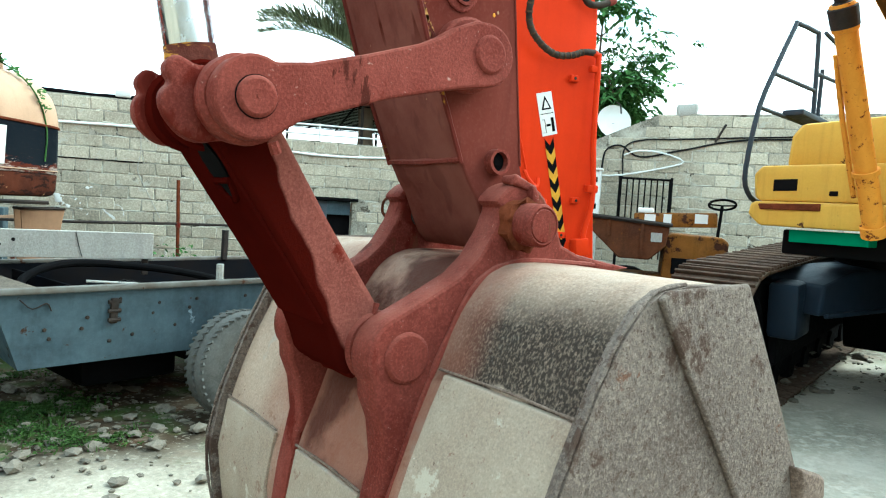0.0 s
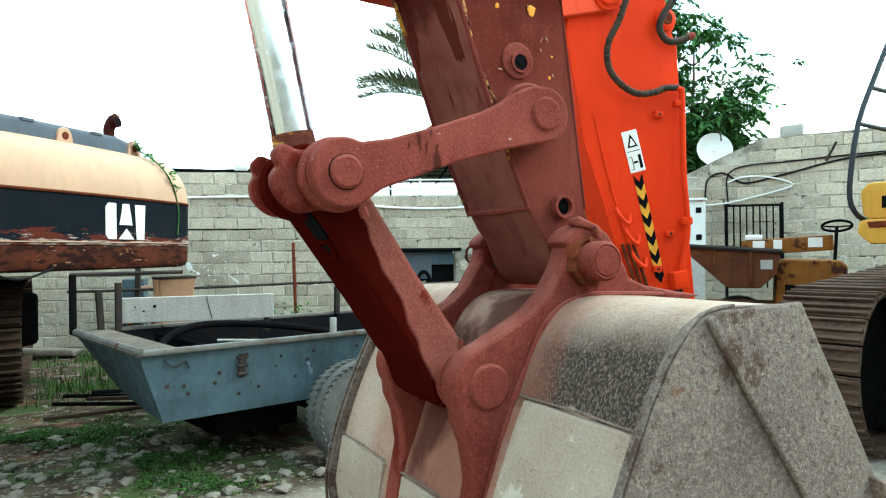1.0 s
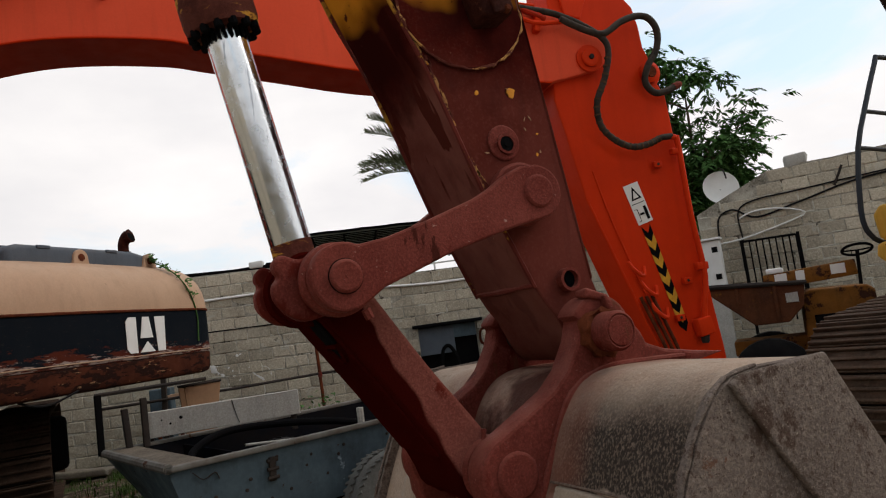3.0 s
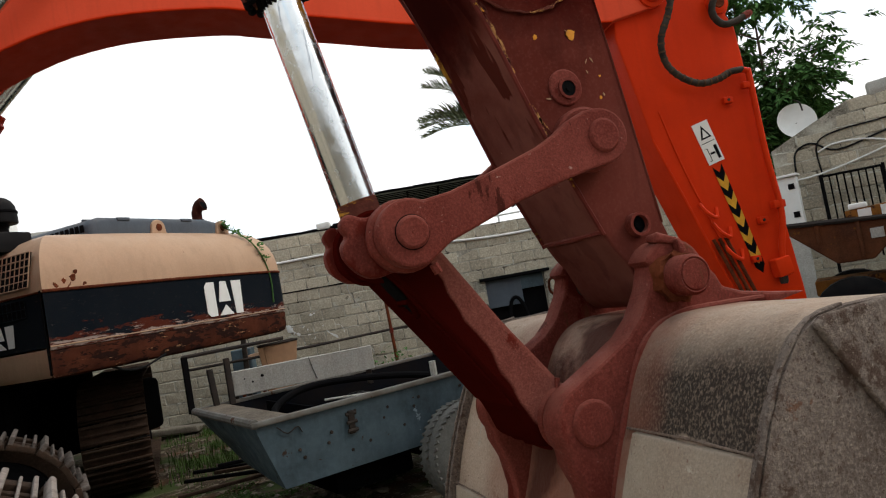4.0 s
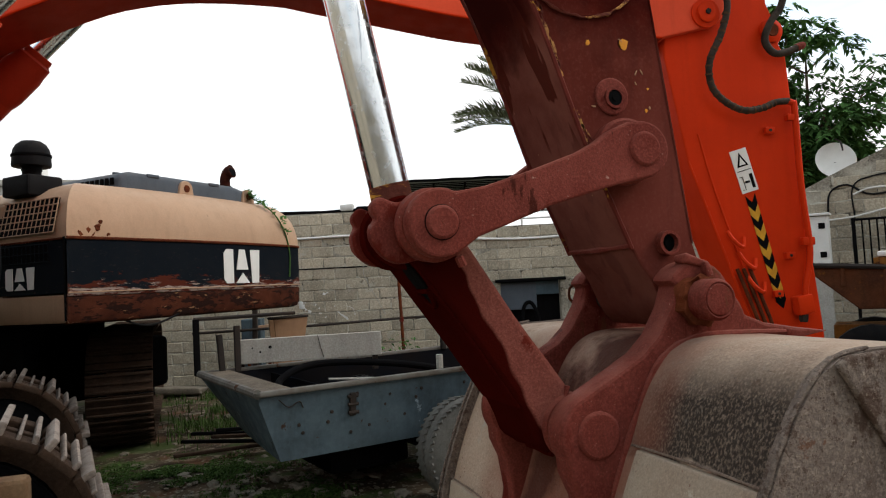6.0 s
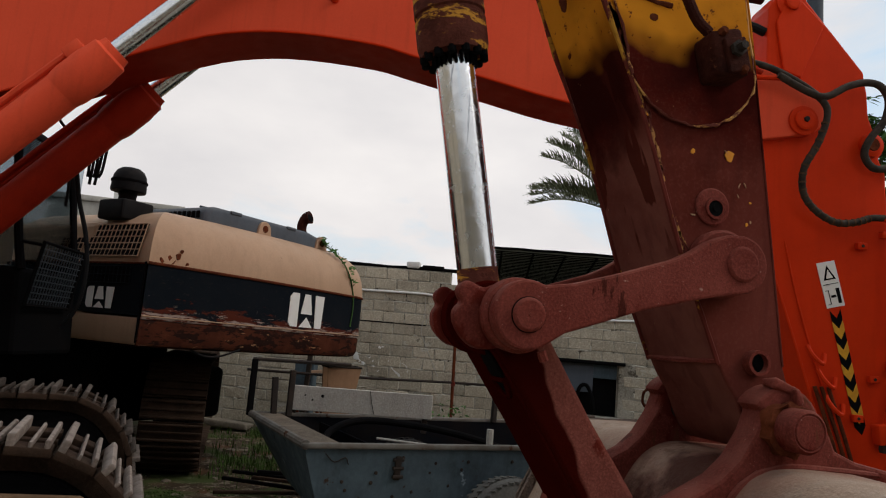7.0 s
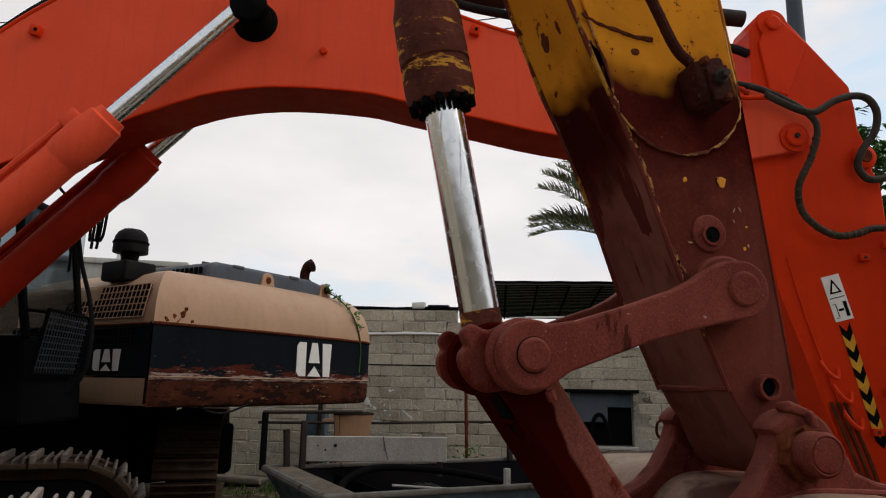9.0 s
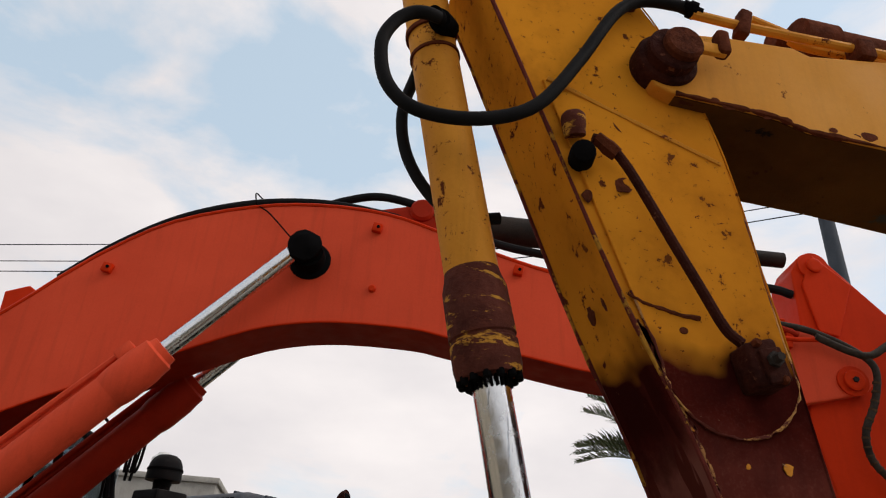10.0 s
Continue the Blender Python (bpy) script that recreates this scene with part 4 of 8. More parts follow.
    bucket = put("bucket", shell_mesh(shell, 1.055, 2.545, 0.028), BUCKET_BACK, "worn brown-grey steel digging bucket")
    side = rim[:] + [(2.02, 0.42), (1.88, 0.72), (1.74, 0.97), (1.60, 1.205)]
    for y0, y1 in ((1.028, 1.060), (2.54, 2.572)):
        bm = prism(side, y0, y1, 0.0)
        part("side_plate", bm, BUCKET_ROUGH, bucket, "pitted rusty side plate")
    for y in (1.036, 2.564):
        part("edge_weld", tube([(x - 0.004, y, z + 0.003) for x, z in rim[1:14]], 0.0055, 8, 4, None, 0.8), BUCKET_ROUGH, bucket, "rubbed rounded edge")
    cutter = [(1.165, 1.408), (1.20, 1.424), (1.465, 1.434), (1.605, 1.21), (1.745, 0.975), (1.89, 0.72), (2.03, 0.42), (1.86, 0.40), (1.60, 0.80), (1.415, 1.06), (1.27, 1.255)]
    for y0, y1 in ((1.014, 1.029), (2.571, 2.586)):
        part("side_cutter", prism(cutter, y0, y1, 0.007, None, 3), BUCKET_ROUGH, bucket, "welded side cutter strip")
    part("side_tooth", roughen(prism([(1.70, 1.00), (1.83, 0.955), (1.85, 0.90), (1.80, 0.86), (1.74, 0.88)], 0.985, 1.035, 0.012, None, 3), 0.006, 14), BUCKET_EDGE, bucket, "worn steel side tooth")
    # wear plates below the seam
    for y0, y1, top in ((1.065, 1.475, 1.18), (1.625, 1.975, 0.90), (2.125, 2.535, 0.90)):
        low = [(x, z) for x, z in shell if 0.30 < z < top]
        outer = [(x - 0.014, z - 0.002) for x, z in low]
        part("wear_plate", prism(low + outer[::-1], y0, y1, 0.003), BUCKET, bucket, "paler worn backing plate")
    for y0, y1, bx, bz in ((1.07, 1.50, 1.018, 1.180), (1.62, 1.98, 0.890, 0.868), (2.12, 2.53, 0.890, 0.868)):
        part("weld_bead", tube([(bx, y0, bz), (bx + 0.002, (y0 + y1) / 2, bz + 0.004), (bx, y1, bz)], 0.0035, 6, 8, None, 0.7), BUCKET_EDGE, bucket)
    # ears
    ear = [(0.855, 0.66), (0.872, 0.80), (0.902, 0.95), (0.888, 1.05), (0.862, 1.11)] + arc(PIN_B[0], PIN_B[1], 0.102, 215, 110, 10) + [(0.95, 1.322), (1.02, 1.358), (1.09, 1.395), (1.14, 1.44), (1.185, 1.51), (1.205, 1.565)] + arc(PIN_H[0] + 0.01, PIN_H[1], 0.105, 150, 15, 10) + [(1.41, 1.51), (1.425, 1.475), (1.49, 1.45), (1.60, 1.430), (1.72, 1.412), (1.44, 1.38), (1.20, 1.37), (1.10, 1.20), (1.03, 1.0), (0.97, 0.80), (0.93, 0.62)]
    for y0, y1, near in ((1.530, 1.615, True), (1.985, 2.070, False)):
        part("bucket_ear", prism(ear, y0, y1, 0.010), PRIMER, bucket, "red-primed hinge ear")
        s = 1 if near else -1
        yo = y0 if near else y1
        part("fillet_weld", tube([(x, yo - s * 0.004, z) for x, z in [(0.905, 0.86), (0.99, 1.10), (1.06, 1.255), (1.14, 1.38), (1.25, 1.427), (1.40, 1.428), (1.55, 1.42)]], 0.009, 8, 4, None, 0.5), PRIMER, bucket)
    pin_end("bucket_pin", PIN_B, 1.531, 0.060, bucket, PRIMER, 0.010, False)
    part("hinge_pin", turned((1.264, 1.535, 1.526), (1.264, 1.440, 1.526), [(0, 0.050), (0.035, 0.050), (0.036, 0.054), (0.086, 0.054), (0.092, 0.051), (0.095, 0.046), (0.092, 0.043), (0.092, 0.041), (0.095, 0.039)], 40), PRIMER, bucket)
    part("pin_seal", roughen(ring((1.264, 1.532, 1.526), (1.264, 1.500, 1.526), 0.051, 0.068, 48), 0.012, 38), RUST, bucket, "ragged worn seal ring")
    part("ear_knob", roughen(box((1.262, 1.548, 1.630), (0.070, 0.050, 0.022), 0.007, Matrix.Rotation(radians(10), 4, "Y"), None, 3), 0.010, 30), PRIMER, bucket, "bent keeper tab over the hinge pin")
    part("ear_knob", roughen(box((1.292, 1.522, 1.604), (0.020, 0.030, 0.040), 0.006, Matrix.Rotation(radians(-14), 4, "Y"), None, 3), 0.008, 34), PRIMER, bucket)
    part("bucket_pin", turned((PIN_H[0], 1.61, PIN_H[1]), (PIN_H[0], 1.99, PIN_H[1]), [(0, 0.030), (0.38, 0.030)], 24), STEEL_DARK, bucket)
    part("retaining_ring", tube([(1.205 + 0.02 * math.cos(a), 2.075, 1.545 + 0.03 * math.sin(a)) for a in (0, 1.2, 2.4, 3.6, 4.8, 5.6)], 0.005, 6, 4), RUST, bucket)

    # boom and its pivot
    boom_prof = [(0.86, 3.50), (0.90, 3.66), (1.06, 3.72), (1.20, 3.735), (1.44, 3.745), (1.50, 3.72), (1.80, 3.76), (2.6, 3.86), (3.4, 3.80), (4.2, 3.52), (5.2, 2.88), (6.4, 2.05), (6.6, 1.8), (6.4, 1.56), (5.9, 1.62), (5.2, 2.20), (4.5, 2.74), (4.2, 2.89), (3.65, 3.03), (3.3, 3.11), (2.6, 3.26), (1.69, 3.345), (1.42, 3.36), (1.32, 3.394), (1.16, 3.410), (0.94, 3.425), (0.88, 3.45)]
    boom = put("boom", prism(boom_prof, 1.575, 2.025, 0.008), YELLOW_BOOM, "rust-spotted yellow boom")
    part("pivot_boss", turned((0.93, 1.64, 3.565), (0.93, 1.50, 3.565), [(0, 0.110), (0.07, 0.110), (0.08, 0.104), (0.085, 0.088), (0.125, 0.088), (0.13, 0.08)], 36), OILY_RUST, boom, "brown rusted pivot boss")
    part("pivot_pin", turned((0.955, 1.52, 3.575), (0.955, 1.475, 3.575), [(0, 0.068), (0.030, 0.068), (0.040, 0.058)], 28), RUST, boom)
    part("keeper_plate", box((1.03, 1.50, 3.575), (0.15, 0.022, 0.045), 0.006), YELLOW, boom)
    part("keeper_bolt", box((1.095, 1.50, 3.605), (0.045, 0.05, 0.10), 0.012), RUST, boom)
    # Peeling bottom plate; its base brown is deepened for the underside's shade.
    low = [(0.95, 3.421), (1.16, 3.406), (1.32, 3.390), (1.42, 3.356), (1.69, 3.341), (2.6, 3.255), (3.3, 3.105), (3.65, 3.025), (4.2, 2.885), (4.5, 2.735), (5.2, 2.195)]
    part("bottom_plate", prism(low + [(x, z + 0.012) for x, z in low[::-1]], 1.586, 2.014), PEELED, boom, "peeling bottom plate, its brown deepened for shade")
    random.seed(8)
    for i in range(16):
        x = 1.05 + 1.5 * random.random() ** 1.3
        z = (3.36 + 0.13 * max(0.0, 1.42 - x) if x < 1.69 else 3.345 - 0.098 * (x - 1.69)) + random.uniform(0.010, 0.03)
        s = random.uniform(0.006, 0.018)
        bm = roughen(turned((x, 1.576, z), (x, 1.5735, z), [(0, s), (0.0025, s * 0.85)], 12), s * 0.6, 30)
        for v in bm.verts:
            v.co.x = x + (v.co.x - x) * 1.7
            v.co.y = min(1.578, max(1.5735, v.co.y))
        part("rust_spot", bm, RUST, boom)
    part("weld_bead", tube([(x, 1.576, z + 0.004) for x, z in ((0.95, 3.425), (1.16, 3.41), (1.32, 3.394), (1.42, 3.36), (1.69, 3.345), (2.3, 3.285))], 0.009, 6, 6, None, 1.2), RUST, boom)
    part("pipe_run", tube([(1.06, 1.585, 3.83), (1.3, 1.60, 3.835), (1.8, 1.60, 3.83), (2.6, 1.60, 3.82)], 0.018, 10, 4), YELLOW, boom)
    part("pipe_run", tube([(1.36, 1.66, 3.95), (1.52, 1.66, 3.90), (1.62, 1.66, 3.86), (2.6, 1.66, 3.86)], 0.020, 10, 4), YELLOW, boom)
    part("pipe_clamp", box((1.27, 1.60, 3.84), (0.05, 0.055, 0.13), 0.012, Matrix.Rotation(radians(15), 4, "Y")), RUST, boom)
    part("pipe_clamp", box((1.75, 1.60, 3.81), (0.07, 0.08, 0.09), 0.012), RUST, boom)
    part("stick_cylinder", turned((1.55, 1.80, 4.03), (3.6, 1.80, 3.95), [(0, 0.05), (0.10, 0.05), (0.101, 0.11), (0.25, 0.11), (0.251, 0.095), (2.0, 0.095)], 28), RUST, boom)
    # loose hoses
    put("hydraulic_hose", tube([(0.15, 1.62, 3.62), (0.10, 1.60, 3.61), (0.05, 1.60, 3.595), (0.0, 1.60, 3.54), (-0.03, 1.60, 3.44), (0.0, 1.60, 3.29), (0.10, 1.59, 3.195), (0.29, 1.58, 3.19), (0.47, 1.58, 3.28), (0.62, 1.58, 3.50), (0.76, 1.58, 3.75), (0.87, 1.585, 3.845), (1.0, 1.585, 3.86), (1.08, 1.585, 3.845)], 0.022, 12, 6), RUBBER, "looped black rubber hose")
    put("hose_end", turned((1.03, 1.585, 3.862), (1.10, 1.585, 3.84), [(0, 0.026), (0.02, 0.026), (0.022, 0.032), (0.05, 0.032), (0.052, 0.02), (0.073, 0.02)], 10), BLACK)
    put("hydraulic_hose", tube([(0.16, 1.95, 3.82), (0.12, 2.0, 3.69), (0.085, 2.0, 3.50), (0.12, 2.0, 3.31), (0.22, 1.98, 3.14), (0.34, 1.98, 3.08), (0.46, 1.985, 3.10)], 0.022, 12, 6), RUBBER, "black rubber hose behind the cylinder")

    # lower frame, house corner, boom cylinder and crawler of the same machine
    def slab(name, mat, x0, x1, prof, bev=0.02, label="", parent=None):
        """A (y, z) outline drawn out along x."""
        b = prism([(y, z) for y, z in prof], x0, x1, bev)
        for v in b.verts:
            v.co.x, v.co.y = v.co.y, v.co.x
        return put(name, b, mat, label, parent)

    house = slab("tool_box", HOUSE_YELLOW, 5.33, 7.9, [(3.24, 1.80), (3.26, 1.98), (3.20, 2.045), (0.6, 2.07), (0.6, 1.76), (3.20, 1.765)], 0.03, "yellow front of the turning house with rusty edges")
    slab("upper_cover", HOUSE_YELLOW, 5.42, 7.6, [(3.05, 2.04), (3.03, 2.28), (2.96, 2.37), (2.2, 2.40), (2.2, 2.04)], 0.035, "", house).matrix_basis = Matrix()
    slab("lower_sill", HOUSE_YELLOW, 5.30, 7.8, [(3.27, 1.66), (3.25, 1.755), (3.20, 1.765), (0.6, 1.76), (0.6, 1.56), (3.17, 1.575)], 0.025, "", house)
    slab("bumper_plate", RUST, 5.285, 5.40, [(3.16, 1.70), (3.18, 1.745), (2.70, 1.755), (2.70, 1.70)], 0.008, "", house)
    slab("vent_hatch", BLACK, 5.324, 5.34, [(3.085, 1.845), (3.085, 1.935), (2.90, 1.94), (2.90, 1.85)], 0.003, "dark square hatch", house)
    slab("hatch_latch", BLACK, 5.318, 5.335, [(2.66, 1.815), (2.66, 1.85), (2.60, 1.85), (2.60, 1.815)], 0.006, "", house)
    slab("swing_frame", BLACK, 5.55, 9.8, [(3.10, 1.36), (3.10, 1.555), (0.55, 1.555), (0.55, 1.36)], 0.02, "dark underside of the turning frame")
    put("upper_body", prism([(7.2, 1.56), (7.2, 2.35), (7.4, 2.45), (10.0, 2.45), (10.0, 1.56)], 0.5, 2.2, 0.05), HOUSE_YELLOW, "yellow engine housing")
    bc = put("boom_cylinder", turned((5.30, 2.32, 1.55), (4.53, 2.32, 2.96), [(0, 0.085), (0.08, 0.085), (0.081, 0.068), (1.43, 0.068), (1.435, 0.080), (1.58, 0.083), (1.606, 0.07)], 28), YELLOW, "yellow boom lift cylinder")
    part("cylinder_head", turned((4.60, 2.32, 2.83), (4.525, 2.32, 2.97), [(0, 0.084), (0.12, 0.088), (0.13, 0.078), (0.155, 0.05)], 20), STEEL_DARK, bc)
    part("piston_rod", turned((4.54, 2.32, 2.94), (4.25, 2.32, 3.42), [(0, 0.042), (0.56, 0.042)], 24), STEEL_DARK, bc)
    part("hose_clip", ring((5.08, 2.32, 1.953), (5.066, 2.32, 1.98), 0.067, 0.085, 24), YELLOW, bc)
    part("cylinder_pipe", tube([(5.14, 2.41, 1.80), (4.88, 2.41, 2.28), (4.68, 2.40, 2.68)], 0.018, 8, 2), YELLOW, bc)
    slab("green_box", GREEN, 5.42, 5.60, [(2.98, 1.46), (2.98, 1.555), (2.40, 1.555), (2.40, 1.46)], 0.008, "green painted tray below the house")
    # hand rail
    rail = put("hand_rail", tube([(5.70, 3.30, 1.74), (5.45, 3.30, 1.77), (5.33, 3.30, 1.84), (5.28, 3.30, 1.94), (5.30, 3.30, 2.14), (5.40, 3.30, 2.52), (5.57, 3.30, 2.82), (5.84, 3.30, 3.24), (5.90, 3.30, 3.285), (6.20, 3.30, 3.275), (6.25, 3.30, 3.24), (6.27, 3.30, 2.90), (6.28, 3.30, 2.50)], 0.020, 10, 2), RAILGREY, "bent tubular steel hand rail")
    for a, b2 in (((5.57, 3.30, 2.82), (6.26, 3.30, 2.78)), ((6.37, 3.30, 2.98), (6.36, 3.30, 2.45)), ((5.42, 3.30, 2.52), (6.25, 3.28, 2.46)), ((6.27, 3.30, 2.93), (6.95, 3.30, 2.90)), ((6.95, 3.30, 3.15), (6.95, 3.30, 2.3)), ((6.37, 3.3, 3.30), (6.95, 3.3, 3.15)), ((6.28, 3.3, 2.5), (6.28, 3.25, 2.05))):
        part("rail_bar", tube([a, b2], 0.018, 8, 1), RAILGREY, rail)
    part("step_plate", box((6.08, 3.22, 2.49), (0.62, 0.18, 0.05), 0.01, Matrix.Rotation(radians(6), 4, "Y")), RAILGREY, rail)
    under = Matrix.Translation((-7.6, -1.8, 0)) @ Matrix.Translation((6.98, 3.72, 0)) @ Matrix.Rotation(radians(12), 4, "Z") @ Matrix.Translation((-1.7, 0, 0)) @ Matrix.Rotation(radians(-3.8), 4, "Y") @ Matrix.Translation((1.7, 0, 0))
    crawler(digger, under, 4.7, 1.25, 0.66, TRACKSTEEL, BLACK, 50)
    # Plate added over the rollers; its black stands for the shade there.
    part("track_guard", prism([(-1.35, 0.40), (-1.40, 0.92), (1.75, 0.95), (1.7, 0.40)], -0.30, -0.24, 0.02), BLACK, digger, "black plate standing in for the shade along the track", under)
    crawler(digger, under @ Matrix.Translation((0, -2.35, 0)), 4.7, 1.25, 0.66, TRACKSTEEL, BLACK, 50)
    part("idler_yoke", box((-1.27, -0.36, 0.88), (0.40, 0.24, 0.46), 0.04), BLUE_BLACK, digger, "blue-black track frame end", under)
    leg = part("frame_leg", prism([(-0.95, 0.86), (-0.90, 1.10), (-0.55, 1.20), (0.95, 1.20), (0.95, 0.84)], -0.28, 0.28, 0.025), BLUE_BLACK, digger, "blue-black leg of the undercarriage", under @ Matrix.Translation((-0.40, -0.72, 0)) @ Matrix.Rotation(radians(-23), 4, "Z"))
    part("leg_flange", box((0.02, -0.29, 0.86), (1.80, 0.04, 0.035), 0.008), BLUE_BLACK, leg)
    part("car_body", prism([(0.20, 0.80), (0.20, 1.06), (0.35, 1.14), (0.9, 1.17), (1.2, 0.95), (1.1, 0.78)], -1.95, -0.50, 0.03), BLUE_BLACK, digger, "blue-black undercarriage frame", under)
    # Black box added between the tracks in place of the machine's shadow.
    part("belly_box", prism([(0.75, 0.20), (0.55, 0.80), (1.3, 0.88), (1.3, 0.20)], -2.0, -0.36, 0.03), BLACK, digger, "black box standing in for shadow between the tracks", under)
    part("turntable_ring", turned((0.0, -1.17, 1.20), (0.0, -1.17, 1.37), [(0, 0.75), (0.05, 0.8), (0.17, 0.8)], 40), BLACK, digger, "", under)
    return digger


def shell_mesh(prof, y0, y1, thick):
    """A bent plate: the profile with an even thickness on its inner side, drawn out along y and rounded by extra points."""
    pts = [(p.x, p.z) for p in smooth_line([(x, 0, z) for x, z in prof], 4)]
    inner = []
    for i, (x, z) in enumerate(pts):
        a, c = pts[max(i - 1, 0)], pts[min(i + 1, len(pts) - 1)]
        dx, dz = c[0] - a[0], c[1] - a[1]
        ll = math.hypot(dx, dz)
        inner.append((x - dz / ll * thick, z + dx / ll * thick))
    b = bmesh.new()
    ys = [y0 + (y1 - y0) * i / 24 for i in range(25)]
    grid_o = [[b.verts.new((x, y, z)) for x, z in pts] for y in ys]
    grid_i = [[b.verts.new((x, y, z)) for x, z in inner] for y in ys]
    for g in (grid_o, grid_i):
        for a, c in zip(g, g[1:]):
            for i in range(len(pts) - 1):
                b.faces.new((a[i], a[i + 1], c[i + 1], c[i]))
    for k in (0, -1):
        for i in range(len(pts) - 1):
            b.faces.new((grid_o[k][i], grid_o[k][i + 1], grid_i[k][i + 1], grid_i[k][i]))
    for k in (0, -1):
        for j in range(len(ys) - 1):
            b.faces.new((grid_o[j][k], grid_o[j + 1][k], grid_i[j + 1][k], grid_i[j][k]))
    for v in b.verts:
        v.co.z += 0.004 * noise.noise(v.co * 5)
        v.co.x += 0.004 * noise.noise(v.co * 6 + Vector((3, 1, 2)))
    return b


def shoe_mesh(width, pitch, mat):
    """One crawler shoe, lying flat: a plate with three grouser bars across."""
    b = box((0, 0, 0), (pitch * 0.94, width, 0.022), 0.004)
    for k, h in ((-0.36, 0.034), (0.0, 0.028), (0.36, 0.034)):
        box((k * pitch, 0, 0.011 + h / 2), (pitch * 0.10, width * 0.98, h), 0.004, None, b)
    finish(b)
    me = bpy.data.meshes.new("track_shoe")
    b.to_mesh(me)
    b.free()
    me.materials.append(mat)
    return me


def crawler(owner, m, length, height, width, mat, frame_mat, count, open_shoe=False, name="crawler_track"):
    """A crawler along x: side frame, wheels and a loop of shoes."""
    base = part(name, prism(arc(-length / 2 + height / 2, height / 2, height / 2 - 0.16, 90, 270, 10) + arc(length / 2 - height / 2, height / 2, height / 2 - 0.16, -90, 90, 10), -width * 0.28, width * 0.28, 0.02), frame_mat, owner, "", m)
    for x in (-length / 2 + height / 2, length / 2 - height / 2):
        part("track_wheel", turned((x, -width * 0.33, height / 2), (x, width * 0.33, height / 2), [(0, height * 0.22), (0.02, height * 0.30), (0.05, height * 0.36), (width * 0.66 - 0.05, height * 0.36), (width * 0.66 - 0.02, height * 0.30), (width * 0.66, height * 0.22)], 28), frame_mat, base)
    for i in range(7):
        x = -length / 2 + height * 0.7 + (length - height * 1.4) * i / 6
        part("track_roller", turned((x, -width * 0.32, 0.20), (x, width * 0.32, 0.20), [(0, 0.09), (0.03, 0.11), (width * 0.64 - 0.03, 0.11), (width * 0.64, 0.09)], 16), frame_mat, base)
    chain = bmesh.new()
    loops = []
    for inset in (0.065, 0.15):
        rad = height / 2 - inset
        pts = arc(-length / 2 + height / 2, height / 2, rad, 90, 270, 14) + arc(length / 2 - height / 2, height / 2, rad, -90, 90, 14)
        loops.append([[chain.verts.new((x, y, z)) for x, z in pts] for y in (-width * 0.2, width * 0.2)])
    for i in range(len(loops[0][0])):
        j = (i + 1) % len(loops[0][0])
        for a, c in ((loops[0][0], loops[0][1]), (loops[1][0], loops[1][1]), (loops[0][0], loops[1][0]), (loops[0][1], loops[1][1])):
            chain.faces.new((a[i], a[j], c[j], c[i]))
    part("track_chain", chain, TRACKDARK, base, "rust-brown chain under the shoes")
    r = height / 2 - 0.04
    straight = length - height
    total = 2 * straight + 2 * math.pi * r
    pitch = total / count
    me = (open_shoe_mesh if open_shoe else shoe_mesh)(width, pitch, mat)
    for i in range(count):
        s = (i + 0.5) * pitch
        if s < straight:
            x, z, a = -straight / 2 + s, height - 0.04, 0.0
        elif s < straight + math.pi * r:
            a = (s - straight) / r
            x, z = straight / 2 + r * math.sin(a), height / 2 + r * math.cos(a)
        elif s < 2 * straight + math.pi * r:
            x, z, a = straight / 2 - (s - straight - math.pi * r), 0.04, math.pi
        else:
            a = math.pi + (s - 2 * straight - math.pi * r) / r
            x, z = -straight / 2 + r * math.sin(a), height / 2 + r * math.cos(a)
        shared("track_shoe", me, base, Matrix.Translation((x, 0, z)) @ Matrix.Rotation(a, 4, "Y"))
    return base


def open_shoe_mesh(width, pitch, mat):
    """A thick worn shoe with lugs and gaps between them, as a loop of pads seen edge-on."""
    b = box((0, -0.38 * width, 0), (pitch * 0.95, width * 0.24, 0.04), 0.008)
    box((0, 0.38 * width, 0), (pitch * 0.95, width * 0.24, 0.04), 0.008, None, b)
    box((0, 0, -0.004), (pitch * 0.95, width * 0.12, 0.03), 0.006, None, b)
    plain = set(b.faces)
    for k, h, w in ((-0.38, 0.060, 0.17), (0.02, 0.032, 0.09), (0.36, 0.042, 0.12)):
        box((k * pitch, 0, 0.012 + h / 2), (pitch * w, width * 0.99, h), 0.008, None, b)
    for f in b.faces:
        f.material_index = 0 if f in plain else 1
    finish(b)
    me = bpy.data.meshes.new("track_shoe")
    b.to_mesh(me)
    b.free()
    me.materials.append(TRACKDARK)
    me.materials.append(mat)
    return me


build_near_digger()


# ---- the orange digger: its boom crosses over, its stick comes down beyond the bucket ----
def flat_plate(poly, y, t=0.003):
    return prism(poly, y - t, y)


